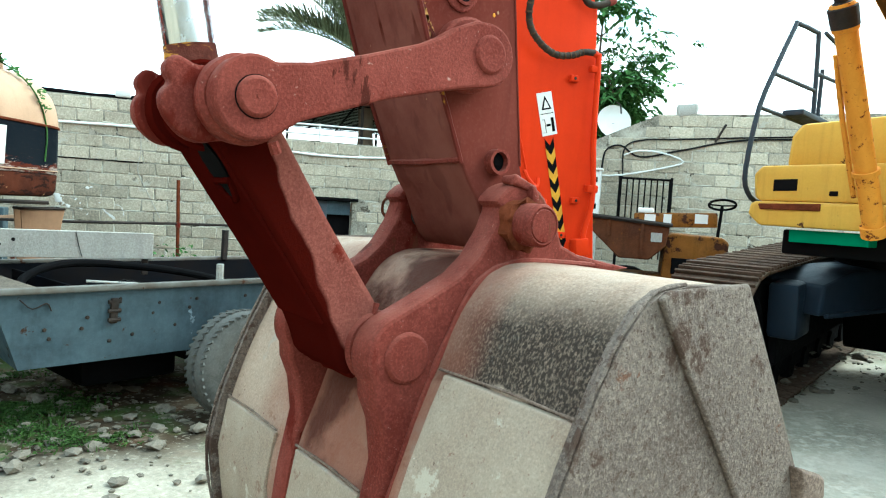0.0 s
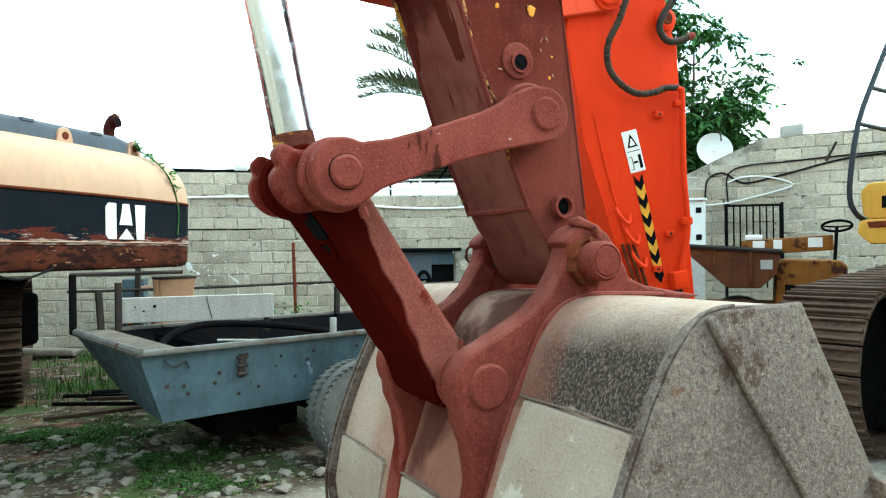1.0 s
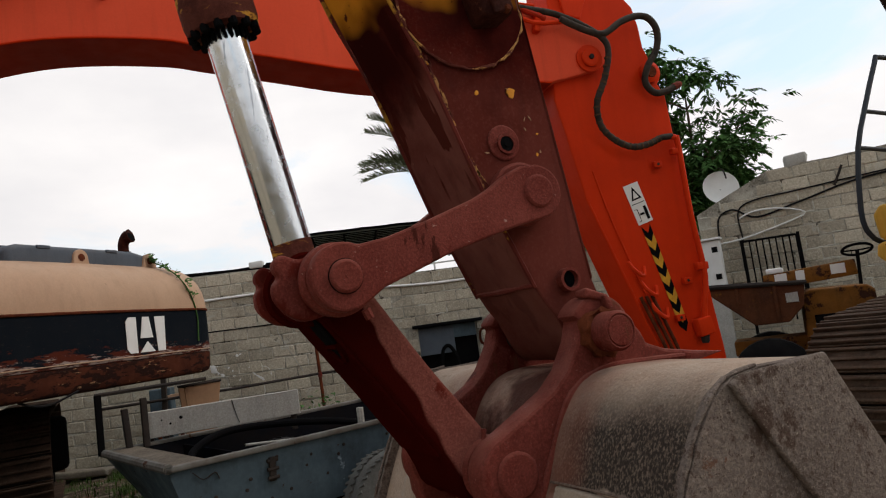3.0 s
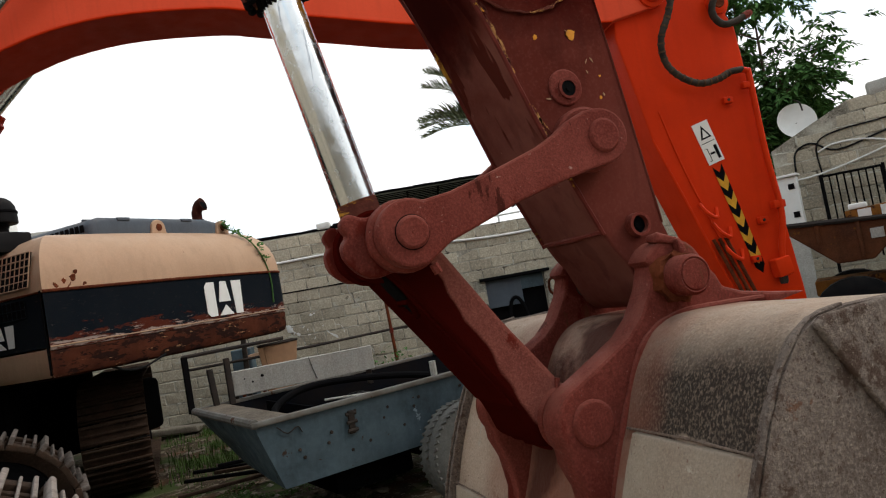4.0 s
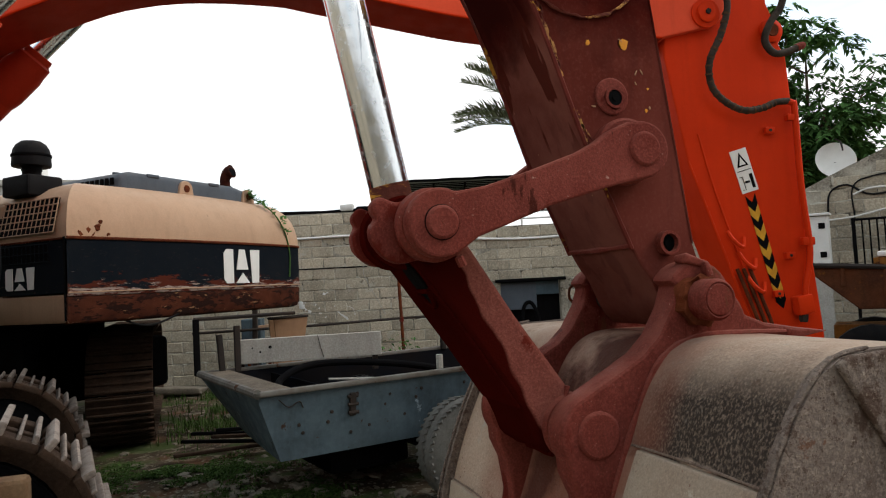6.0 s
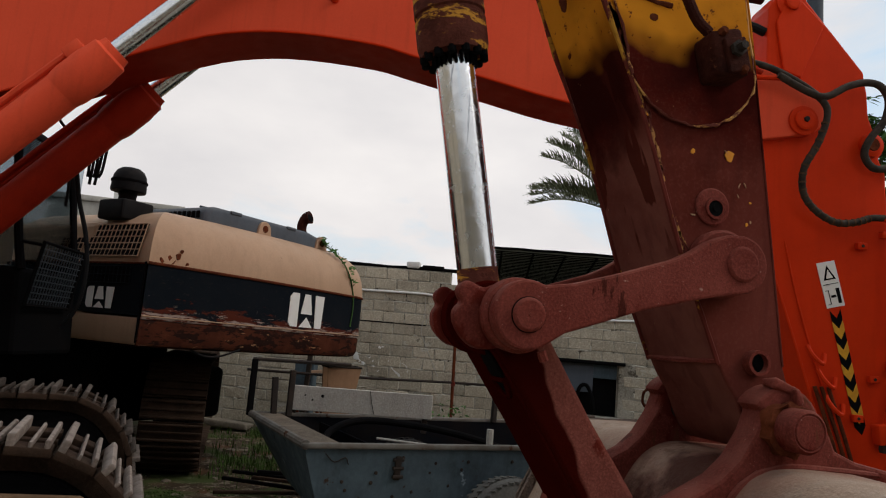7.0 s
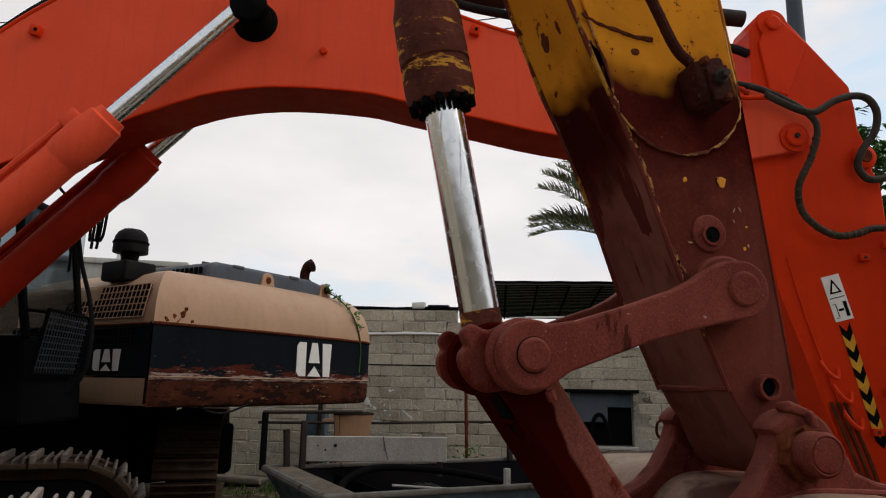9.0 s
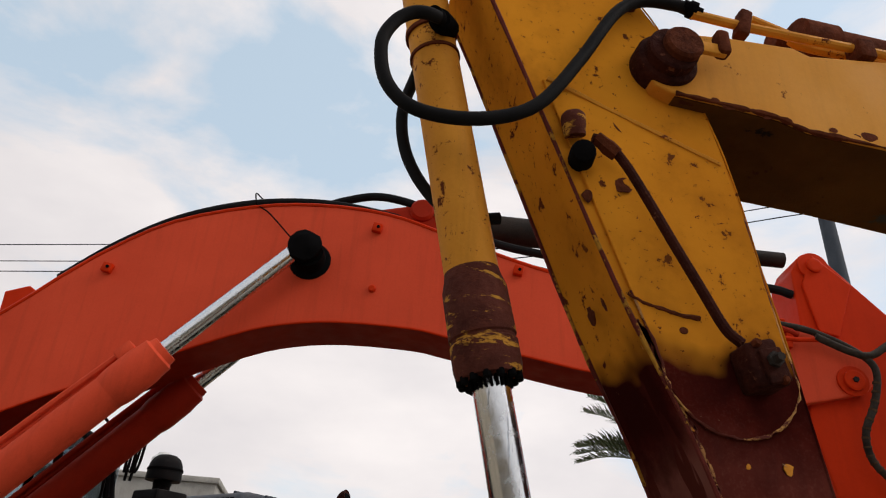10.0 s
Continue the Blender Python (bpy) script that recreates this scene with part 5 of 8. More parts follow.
def build_orange_digger():
    m = Matrix.Translation((1.0, 4.6, 0)) @ Matrix.Rotation(radians(-10), 4, "Z")
    digger = thing("crawler_excavator", "freshly painted orange crawler excavator with arched boom", "excavator", m)

    def put(name, bm, mat, label="", parent=None):
        return part(name, bm, mat, parent or digger, label)

    top = [(-4.85, 2.62), (-4.3, 3.02), (-3.5, 3.70), (-3.18, 4.0), (-2.87, 4.26), (-2.45, 4.52), (-1.86, 4.69), (-1.33, 4.74), (-0.78, 4.69), (-0.32, 4.54), (0.13, 4.37), (0.59, 4.23), (1.4, 4.05), (2.25, 3.95)]
    tip = arc(2.65, 3.58, 0.17, 80, -70, 8)
    bottom = [(2.3, 3.33), (1.6, 3.385), (0.86, 3.465), (0.33, 3.565), (-0.25, 3.68), (-0.52, 3.73), (-1.05, 3.75), (-1.45, 3.71), (-1.83, 3.60), (-2.58, 3.27), (-2.93, 3.12), (-3.24, 2.98), (-4.2, 2.52), (-4.9, 2.25), (-5.05, 2.4)]
    BW = 0.48
    top = [(p.x, p.z) for p in smooth_line([(x, 0, z) for x, z in top], 3)]
    bottom = [(p.x, p.z) for p in smooth_line([(x, 0, z) for x, z in bottom], 3)]
    boom = put("boom", prism(top + tip + bottom, 0.0, BW, 0.012), ORANGE_FADED, "arched orange boom")
    for y in (0.004, BW - 0.004):
        part("top_flange", tube([(x, y, z + 0.006) for x, z in top[3:]], 0.016, 6, 1), ORANGE, boom)
    # Underside plate in darker orange: the boom's own shade as colour.
    part("bottom_plate", prism(bottom[:-3] + [(x, z - 0.006) for x, z in bottom[:-3][::-1]], 0.010, BW - 0.010), ORANGE_OLD_SHADE, boom, "boom underside plate, shade put into its darker orange")
    part("edge_weld", tube([(x, 0.0, z) for x, z in bottom[:-3]], 0.008, 6, 1, None, 0.4), ORANGE, boom)
    for x, z in ((-2.85, 4.08), (-0.84, 4.55), (0.27, 4.24)):
        clip = part("hose_clip", box((x, -0.022, z), (0.075, 0.05, 0.075), 0.008, Matrix.Rotation(radians(12), 4, "Y")), ORANGE, boom)
        part("clip_bolt", turned((x + 0.01, -0.045, z), (x + 0.01, -0.055, z), [(0, 0.014), (0.01, 0.012)], 8), BLACK, clip)
    part("lug", turned((-0.83, 0.0, 4.03), (-0.83, -0.03, 4.03), [(0, 0.03), (0.022, 0.028), (0.03, 0.02)], 10), ORANGE, boom)
    part("boom_pin", turned((2.65, 0.0, 3.51), (2.65, -0.05, 3.51), [(0, 0.11), (0.02, 0.11), (0.022, 0.075), (0.045, 0.075), (0.05, 0.06)], 28), ORANGE, boom)
    part("pin_bolt", turned((2.65, -0.05, 3.51), (2.65, -0.065, 3.51), [(0, 0.022), (0.015, 0.02)], 6), STEEL_DARK, boom)
    part("reflector", flat_plate([(0.905, 3.62), (0.955, 3.62), (0.955, 3.78), (0.905, 3.78)], 0.0, 0.004), WHITE, boom, "small white sticker")
    part("cylinder_lug", turned((-1.33, 0.02, 4.24), (-1.33, -0.16, 4.24), [(0, 0.17), (0.04, 0.15), (0.05, 0.125), (0.18, 0.125)], 28), BLACK, boom)
    part("cylinder_pin", roughen(turned((-1.33, -0.16, 4.24), (-1.33, -0.30, 4.24), [(0, 0.105), (0.07, 0.105), (0.072, 0.125), (0.11, 0.125), (0.12, 0.10), (0.13, 0.08), (0.14, 0.05)], 14), 0.022, 16), BLACK, boom, "black greasy pin cap")
    part("stick_cylinder_bracket", prism([(-1.0, 4.66), (-0.86, 4.79), (-0.62, 4.84), (-0.35, 4.76), (-0.25, 4.52)], 0.08, 0.40, 0.03), ORANGE_OLD_SHADE, boom)
    part("bracket_boss", turned((-0.50, 0.04, 4.79), (-0.50, 0.44, 4.79), [(0, 0.08), (0.02, 0.10), (0.40, 0.10), (0.42, 0.08)], 24), ORANGE_OLD_SHADE, boom)
    # Stick cylinder coloured dark for the shade it lies in and its hoses.
    part("stick_cylinder", turned((-0.45, 0.31, 4.82), (2.55, 0.31, 4.63), [(0, 0.10), (0.25, 0.12), (1.75, 0.12), (1.78, 0.14), (1.95, 0.14), (1.96, 0.065), (2.95, 0.065)], 28), STEEL_DARK, boom, "stick cylinder, its shade put into dark steel")
    for pts, r in (([(-3.25, 0.08, 4.02), (-2.85, 0.06, 4.34), (-2.4, 0.05, 4.60), (-1.86, 0.05, 4.76), (-1.3, 0.06, 4.80), (-0.8, 0.10, 4.75), (-0.3, 0.14, 4.66)], 0.032),
                   ([(-1.45, 0.20, 4.80), (-1.15, 0.16, 4.90), (-0.85, 0.12, 4.93), (-0.5, 0.10, 4.83), (-0.2, 0.12, 4.66), (0.2, 0.12, 4.52), (0.7, 0.12, 4.44), (1.4, 0.12, 4.36), (2.2, 0.10, 4.27), (2.40, 0.10, 4.22)], 0.034),
                   ([(-2.4, 0.30, 4.56), (-1.2, 0.34, 4.80), (0.0, 0.34, 4.55), (1.2, 0.40, 4.30)], 0.03)):
        part("boom_hose", tube(pts, r, 10, 6), RUBBER, boom, "black rubber hose along the boom")
    part("tie_wire", tube([(-1.45, -0.20, 4.32), (-1.70, -0.04, 4.62), (-1.82, 0.0, 4.72), (-1.86, 0.02, 4.84), (-1.80, 0.05, 4.80)], 0.006, 5, 5), BLACK, boom)
    part("lamp_bracket", prism([(-3.75, 3.62), (-3.78, 3.98), (-3.60, 4.04), (-3.42, 3.92), (-3.35, 3.80)], 0.30, 0.45, 0.01), ORANGE, boom)

    # stick
    prof = [(2.40, 3.95), (2.41, 4.40)] + arc(2.58, 4.45, 0.125, 165, 40, 8) + [(3.16, 3.97), (3.19, 3.80), (3.20, 3.62)] + arc(3.20, 3.40, 0.12, 70, -50, 6) + [(3.33, 3.20), (3.345, 2.9), (3.365, 2.2), (3.42, 1.7), (3.47, 1.15), (3.49, 0.75), (3.40, 0.55), (3.16, 0.52), (3.06, 0.72), (2.95, 1.08), (2.83, 1.36), (2.68, 1.80), (2.47, 2.42), (2.335, 3.20)]
    stick = put("stick", prism(prof, 0.06, 0.44, 0.012), ORANGE, "orange stick pointing down to the ground")
    part("edge_weld", tube([(x - 0.005, 0.056, z) for x, z in prof[-8:-1]], 0.010, 6, 3, None, 0.5), ORANGE, stick)
    part("crease_weld", tube([(2.56, 0.058, 2.62), (2.66, 0.058, 2.2), (2.83, 0.058, 1.66), (2.98, 0.058, 1.25)], 0.007, 6, 3, None, 0.5), ORANGE, stick)
    part("gusset", prism([(2.46, 4.28), (2.58, 4.55), (2.84, 4.30), (2.66, 3.86), (2.52, 3.90)], 0.035, 0.06, 0.01), ORANGE, stick)
    part("top_pin", turned((2.58, 0.06, 4.45), (2.58, 0.01, 4.45), [(0, 0.115), (0.02, 0.115), (0.022, 0.06), (0.045, 0.06), (0.05, 0.045)], 28), ORANGE, stick)
    part("rear_pin", turned((3.21, 0.06, 3.40), (3.21, 0.02, 3.40), [(0, 0.09), (0.03, 0.09), (0.04, 0.06)], 24), ORANGE, stick, "pin boss with worn paint")
    part("rear_pin_cap", turned((3.21, 0.02, 3.40), (3.21, 0.012, 3.40), [(0, 0.05), (0.008, 0.045)], 20), RUST, stick)
    for x, z in ((3.13, 2.63), (3.22, 1.68), (3.10, 1.40)):
        pad = part("bolt_pad", box((x, 0.04, z), (0.075, 0.04, 0.05), 0.006), ORANGE, stick)
        part("pad_hole", turned((x, 0.02, z), (x, 0.016, z), [(0, 0.012), (0.004, 0.011)], 10), STEEL_DARK, pad)
    part("hydraulic_pipe", tube([(3.27, 0.0, 2.84), (3.31, 0.0, 2.83), (3.325, 0.0, 2.78), (3.33, 0.0, 2.2), (3.36, 0.0, 1.80), (3.35, 0.0, 1.62), (3.31, 0.0, 1.48), (3.29, 0.0, 1.36)], 0.024, 10, 5), ORANGE, stick, "orange painted steel pipe")
    part("pipe_clamp", box((3.35, 0.01, 1.78), (0.10, 0.06, 0.06), 0.008), ORANGE, stick)
    part("pipe_clamp", box((3.30, 0.01, 2.72), (0.09, 0.05, 0.05), 0.008), ORANGE, stick)
    part("shut_valve", box((3.27, 0.0, 1.31), (0.13, 0.09, 0.14), 0.012, Matrix.Rotation(radians(-8), 4, "Y")), ORANGE, stick)
    part("valve_nut", turned((3.27, 0.0, 1.24), (3.265, 0.0, 1.18), [(0, 0.034), (0.04, 0.034), (0.06, 0.026)], 6), STEEL_DARK, stick, "grey open pipe end")
    for x, z in ((2.72, 1.78), (2.80, 1.62), (2.86, 1.44)):
        part("pipe_stub", tube([(x, 0.03, z + 0.10), (x + 0.03, 0.0, z + 0.03), (x + 0.10, 0.0, z - 0.02), (x + 0.13, 0.03, z + 0.05)], 0.016, 8, 4), ORANGE, stick)
    for dx in (0.0, 0.05, 0.10):
        part("pipe_stub", tube([(2.78 + dx, 0.03, 1.60), (2.90 + dx, 0.02, 1.25), (3.0 + dx, 0.03, 0.95)], 0.014, 8, 2), RUST, stick)
    # warning label and chevrons
    a, b = Vector((2.80, 2.475)), Vector((2.885, 2.155))
    ux = Vector((0.135, 0.036))
    quad = [tuple(a), tuple(b), tuple(b + ux), tuple(a + ux)]
    label = part("warning_label", flat_plate(quad, 0.0585, 0.003), WHITE, stick, "white rectangular warning label")

    def on_label(u, v):
        p = a + ux * u + (b - a) * v
        return (p.x, p.y)

    part("triangle_mark", prism([on_label(0.18, 0.40), on_label(0.85, 0.40), on_label(0.5, 0.08)], 0.053, 0.0556), BLACK, label)
    part("triangle_field", prism([on_label(0.32, 0.365), on_label(0.70, 0.365), on_label(0.5, 0.17)], 0.0515, 0.0545), WHITE, label)
    part("text_bar", prism([on_label(0.08, 0.485), on_label(0.92, 0.485), on_label(0.92, 0.50), on_label(0.08, 0.50)], 0.053, 0.0556), BLACK, label)
    part("picture_bar", prism([on_label(0.70, 0.60), on_label(0.88, 0.60), on_label(0.88, 0.93), on_label(0.70, 0.93)], 0.053, 0.0556), BLACK, label)
    part("picture_bar", prism([on_label(0.36, 0.74), on_label(0.64, 0.74), on_label(0.64, 0.79), on_label(0.36, 0.79)], 0.053, 0.0556), BLACK, label)
    part("picture_frame", prism([on_label(0.10, 0.62), on_label(0.30, 0.62), on_label(0.30, 0.93), on_label(0.10, 0.93), on_label(0.10, 0.92), on_label(0.27, 0.92), on_label(0.27, 0.63), on_label(0.10, 0.63)], 0.053, 0.0556), BLACK, label)
    p, q = Vector((2.945, 2.150)), Vector((3.135, 1.345))
    w = Vector((0.040, 0.010))
    n_ch = 11
    strip_mat = material("hazard_yellow", (0.62, 0.33, 0.03), (0.40, 0.16, 0.03), 0.6, 20.0, 0.5, rust=0.2, rust_scale=20, rust_colour=(0.5, 0.06, 0.02))
    for i in range(n_ch):
        c0, c1 = p.lerp(q, i / n_ch), p.lerp(q, (i + 1) / n_ch)
        drop = (q - p) / n_ch * 0.8
        poly = [tuple(c0 - w), tuple(c0 + drop), tuple(c0 + w), tuple(c1 + w), tuple(c1 + drop), tuple(c1 - w)]
        part("hazard_chevron", flat_plate(poly, 0.0585, 0.003), BLACK if i % 2 == 0 else strip_mat, stick, "black chevron" if i % 2 == 0 else "yellow chevron")
    # hoses at the joint
    put("hydraulic_hose", tube([(2.02, -0.05, 3.93), (2.20, -0.05, 3.90), (2.38, -0.06, 3.86), (2.60, -0.07, 3.76), (2.76, -0.08, 3.64), (2.785, -0.08, 3.52), (2.73, -0.06, 3.33), (2.64, -0.04, 3.14), (2.65, -0.02, 2.97), (2.74, -0.02, 2.85), (2.89, -0.02, 2.775), (3.05, -0.01, 2.79), (3.17, 0.0, 2.835), (3.28, 0.0, 2.845)], 0.025, 12, 6), HOSE_DUSTY, "thick dusty black hose")
    sleeve = smooth_line([(2.785, -0.08, 3.52), (2.73, -0.06, 3.33), (2.64, -0.04, 3.14), (2.65, -0.02, 2.97), (2.74, -0.02, 2.85), (2.89, -0.02, 2.775), (3.05, -0.01, 2.79), (3.17, 0.0, 2.835)], 6)
    for p0, p1 in list(zip(sleeve, sleeve[1:]))[1::2]:
        put("hose_band", ring(p0, p0.lerp(p1, 0.45), 0.022, 0.0285, 14), BAND_TAN)
    put("hydraulic_hose", tube([(2.40, -0.10, 3.80), (2.62, -0.10, 3.70), (2.77, -0.09, 3.68), (2.94, -0.08, 3.78), (3.10, -0.06, 3.835), (3.22, -0.05, 3.82), (3.285, -0.04, 3.72), (3.26, -0.03, 3.57), (3.16, -0.02, 3.43), (3.125, 0.0, 3.31), (3.19, 0.0, 3.215), (3.30, 0.0, 3.22), (3.40, 0.0, 3.26)], 0.027, 12, 6), HOSE_DUSTY, "curled black hose with red tip")
    put("hose_tip", turned((3.38, 0.0, 3.253), (3.45, 0.0, 3.28), [(0, 0.03), (0.05, 0.03), (0.075, 0.02)], 10), PRIMER)
    put("hose_tube", tube([(1.5, -0.03, 4.03), (1.9, -0.04, 3.97), (2.12, -0.05, 3.90), (2.30, -0.06, 3.82)], 0.022, 10, 3), ORANGE_OLD_SHADE, "orange painted pipes on the boom tip")
    put("hose_tube", tube([(1.5, -0.03, 3.96), (1.9, -0.05, 3.90), (2.2, -0.06, 3.79), (2.42, -0.09, 3.78)], 0.018, 10, 3), ORANGE)
    put("pipe_bracket", box((2.24, -0.03, 3.82), (0.05, 0.07, 0.20), 0.008, Matrix.Rotation(radians(12), 4, "Y")), ORANGE)
    put("side_hose", tube([(2.35, 0.48, 3.3), (2.30, 0.50, 3.0), (2.36, 0.50, 2.6), (2.52, 0.50, 2.38)], 0.028, 10, 5), RUBBER)

    # boom cylinders; the far one's darker orange takes in its shade
    for y, paint in ((-0.19, ORANGE_FADED), (0.57, ORANGE_OLD_SHADE)):
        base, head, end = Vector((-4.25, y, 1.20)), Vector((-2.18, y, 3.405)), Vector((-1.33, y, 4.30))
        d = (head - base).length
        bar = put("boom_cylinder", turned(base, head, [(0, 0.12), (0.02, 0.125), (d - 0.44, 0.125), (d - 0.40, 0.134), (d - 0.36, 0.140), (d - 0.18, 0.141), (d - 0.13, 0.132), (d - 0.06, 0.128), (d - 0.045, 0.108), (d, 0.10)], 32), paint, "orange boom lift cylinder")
        part("piston_rod", turned(head - (head - base).normalized() * 0.05, end, [(0, 0.062), ((end - head).length + 0.0, 0.062)], 32), CHROME, bar, "chrome piston rod")
        for off in (0.17, 0.0):
            o = Vector((-0.13, -0.05 + off * 0.6, 0.13)) if off else Vector((-0.15, 0.02, 0.15))
            part("cylinder_pipe", tube([base + o, base.lerp(head, 0.5) + o, base.lerp(head, 0.93) + o * 0.9], 0.025, 8, 2), paint, bar)
        hd = base.lerp(head, 0.93)
        part("port_block", box(hd + Vector((-0.10, -0.01, 0.10)), (0.13, 0.12, 0.11), 0.012, Matrix.Rotation(radians(-45), 4, "Y")), paint, bar)

    # hanging cables near the cab
    put("loose_cable", tube([(-2.88, 0.80, 3.0), (-2.80, 0.85, 2.79), (-2.74, 0.85, 2.55), (-2.65, 0.85, 2.28), (-2.605, 0.85, 2.02), (-2.625, 0.85, 1.74), (-2.75, 0.9, 1.55)], 0.018, 8, 6), RUBBER)
    put("loose_cable", tube([(-3.05, 0.82, 3.28), (-2.975, 0.85, 3.165), (-2.90, 0.85, 3.05), (-2.84, 0.85, 2.68), (-2.86, 0.9, 2.5)], 0.012, 8, 6), RUBBER)
    STRAP = (-2.70, 2.94)
    for i in range(5):
        put("frayed_strap", tube([(STRAP[0] + 0.03 * i, 0.84, STRAP[1] + 0.03 * i), (STRAP[0] + 0.026 * i, 0.84, STRAP[1] - 0.10 - 0.03 * (i % 3)), (STRAP[0] + 0.02 * i, 0.84, STRAP[1] - 0.20 - 0.06 * (i % 2))], 0.012, 6, 3), RUBBER)

    # cab, house and frame, their shade put into a near-black colour
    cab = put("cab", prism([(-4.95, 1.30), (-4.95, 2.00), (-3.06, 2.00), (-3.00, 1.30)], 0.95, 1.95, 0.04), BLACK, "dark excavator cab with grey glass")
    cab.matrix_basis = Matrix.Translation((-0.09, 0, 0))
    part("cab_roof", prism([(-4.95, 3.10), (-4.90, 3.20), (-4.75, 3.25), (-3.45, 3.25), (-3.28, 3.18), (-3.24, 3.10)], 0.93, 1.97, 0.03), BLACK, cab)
    for y in (0.965, 1.935):
        part("pillar", tube([(-3.06, y, 1.98), (-3.13, y, 2.30), (-3.26, y, 3.12)], 0.035, 8, 3), BLACK, cab)
        part("pillar", tube([(-3.95, y, 1.98), (-3.95, y, 3.12)], 0.035, 8, 1), BLACK, cab)
        part("pillar", tube([(-4.92, y, 1.98), (-4.92, y, 3.12)], 0.045, 8, 1), BLACK, cab)
        part("side_window", box((-3.95, y, 2.55), (1.62, 0.008, 1.10), 0.002), CAB_GLASS, cab, "grey glass side window").visible_shadow = False
    part("front_window", prism([(-3.065, 2.02), (-3.265, 3.10), (-3.273, 3.10), (-3.073, 2.02)], 1.0, 1.90), CAB_GLASS, cab, "grey glass windscreen").visible_shadow = False
    part("cab_back", box((-4.92, 1.45, 2.55), (0.05, 0.92, 1.10), 0.01), BLACK, cab)
    part("seat", prism([(-4.55, 2.0), (-4.68, 2.75), (-4.55, 2.78), (-4.38, 2.15), (-3.95, 2.12), (-3.95, 2.0)], 1.2, 1.7, 0.04), BLACK, cab, "black seat")
    for x in (-3.655, -3.50):
        part("reflector_plate", box((x + 0.07, 0.944, 1.37), (0.135, 0.010, 0.095), 0.003), WHITE, cab, "small white plate")
    # mesh guard before the lower windscreen, leaning forward
    def on_guard(u, v):
        return (-2.96 + 0.08 * v - 0.03 * u, 0.90 + 0.80 * u, 1.70 + 0.50 * v)

    guard = part("mesh_guard", tube([on_guard(0, 0), on_guard(0, 1), on_guard(1, 1), on_guard(1, 0), on_guard(0, 0)], 0.016, 6, 1), BLACK, cab, "black steel mesh guard")
    for u in (0, 1):
        part("guard_arm", tube([on_guard(u, 0.95), (-3.09, 0.965 + 0.9 * u, 2.20)], 0.014, 6, 1), BLACK, guard)
    for i in range(1, 16):
        part("guard_bar", tube([on_guard(i / 16, 0), on_guard(i / 16, 1)], 0.005, 5, 1), RAILGREY, guard)
    for i in range(1, 10):
        part("guard_bar", tube([on_guard(0, i / 10), on_guard(1, i / 10)], 0.005, 5, 1), RAILGREY, guard)
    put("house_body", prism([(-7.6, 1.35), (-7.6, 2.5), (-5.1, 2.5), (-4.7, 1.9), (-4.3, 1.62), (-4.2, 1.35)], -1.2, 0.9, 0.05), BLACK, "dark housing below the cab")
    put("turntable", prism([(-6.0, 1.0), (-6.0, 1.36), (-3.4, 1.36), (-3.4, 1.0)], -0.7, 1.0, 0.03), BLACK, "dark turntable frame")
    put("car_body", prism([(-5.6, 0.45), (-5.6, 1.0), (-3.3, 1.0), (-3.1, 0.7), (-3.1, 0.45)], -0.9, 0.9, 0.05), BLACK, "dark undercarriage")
    for cx, cy, shoes in ((-2.61, 3.30, SHOE_PALE), (-3.02, 5.44, SHOE_DULL)):
        crawler(digger, m.inverted() @ Matrix.Translation((cx, cy, 0)) @ Matrix.Rotation(radians(10), 4, "Z"), 4.38, 1.12, 0.60, shoes, BLACK, 52, True)
    put("roller_guard", box((0, 0, 0), (1.9, 0.10, 0.36), 0.02), GUARD_TAN, "rusty tan track frame beam").matrix_basis = m.inverted() @ Matrix.Translation((-1.60, 3.14, 0.76))
    return digger


build_orange_digger()


# ---- the tan digger behind: counterweight towards us ----
def lofted(plan, section, dirs=None):
    """plan: points (x, y) with the inward normal worked out; section: (inset, z). A skin over both."""
    b = bmesh.new()
    pts = [Vector((x, y, 0)) for x, y in plan]
    rows = []
    for i, p in enumerate(pts):
        d = (pts[min(i + 1, len(pts) - 1)] - pts[max(i - 1, 0)]).normalized()
        nrm = Vector((-d.y, d.x, 0)) if dirs is None else Vector((*dirs[i], 0))
        rows.append([b.verts.new((p.x + nrm.x * o, p.y + nrm.y * o, z)) for o, z in section])
    for a, c in zip(rows, rows[1:]):
        for k in range(len(section) - 1):
            b.faces.new((a[k], c[k], c[k + 1], a[k + 1]))
    return b


def logo_marks(parent, to3, w, h):
    """A three-part brand mark drawn as plain white blocks with a small triangle."""
    def poly(pts):
        b = bmesh.new()
        lo = [b.verts.new(to3(x * w, z * h, 0.0)) for x, z in pts]
        hi = [b.verts.new(to3(x * w, z * h, 0.006)) for x, z in pts]
        b.faces.new(lo)
        b.faces.new(hi[::-1])
        for i in range(len(pts)):
            b.faces.new((lo[i], hi[i], hi[(i + 1) % len(pts)], lo[(i + 1) % len(pts)]))
        return b

    part("logo_block", poly([(0.0, 0.12), (0.0, 0.88), (0.07, 1.0), (0.25, 1.0), (0.25, 0.0), (0.07, 0.0)]), WHITE, parent)
    part("logo_block", poly([(0.33, 0.40), (0.41, 1.0), (0.57, 1.0), (0.65, 0.40)]), WHITE, parent)
    part("logo_block", poly([(0.76, 0.0), (0.72, 1.0), (1.0, 1.0), (0.96, 0.0)]), WHITE, parent)
    part("logo_triangle", poly([(0.31, 0.0), (0.50, 0.30), (0.69, 0.0)]), WHITE, parent)


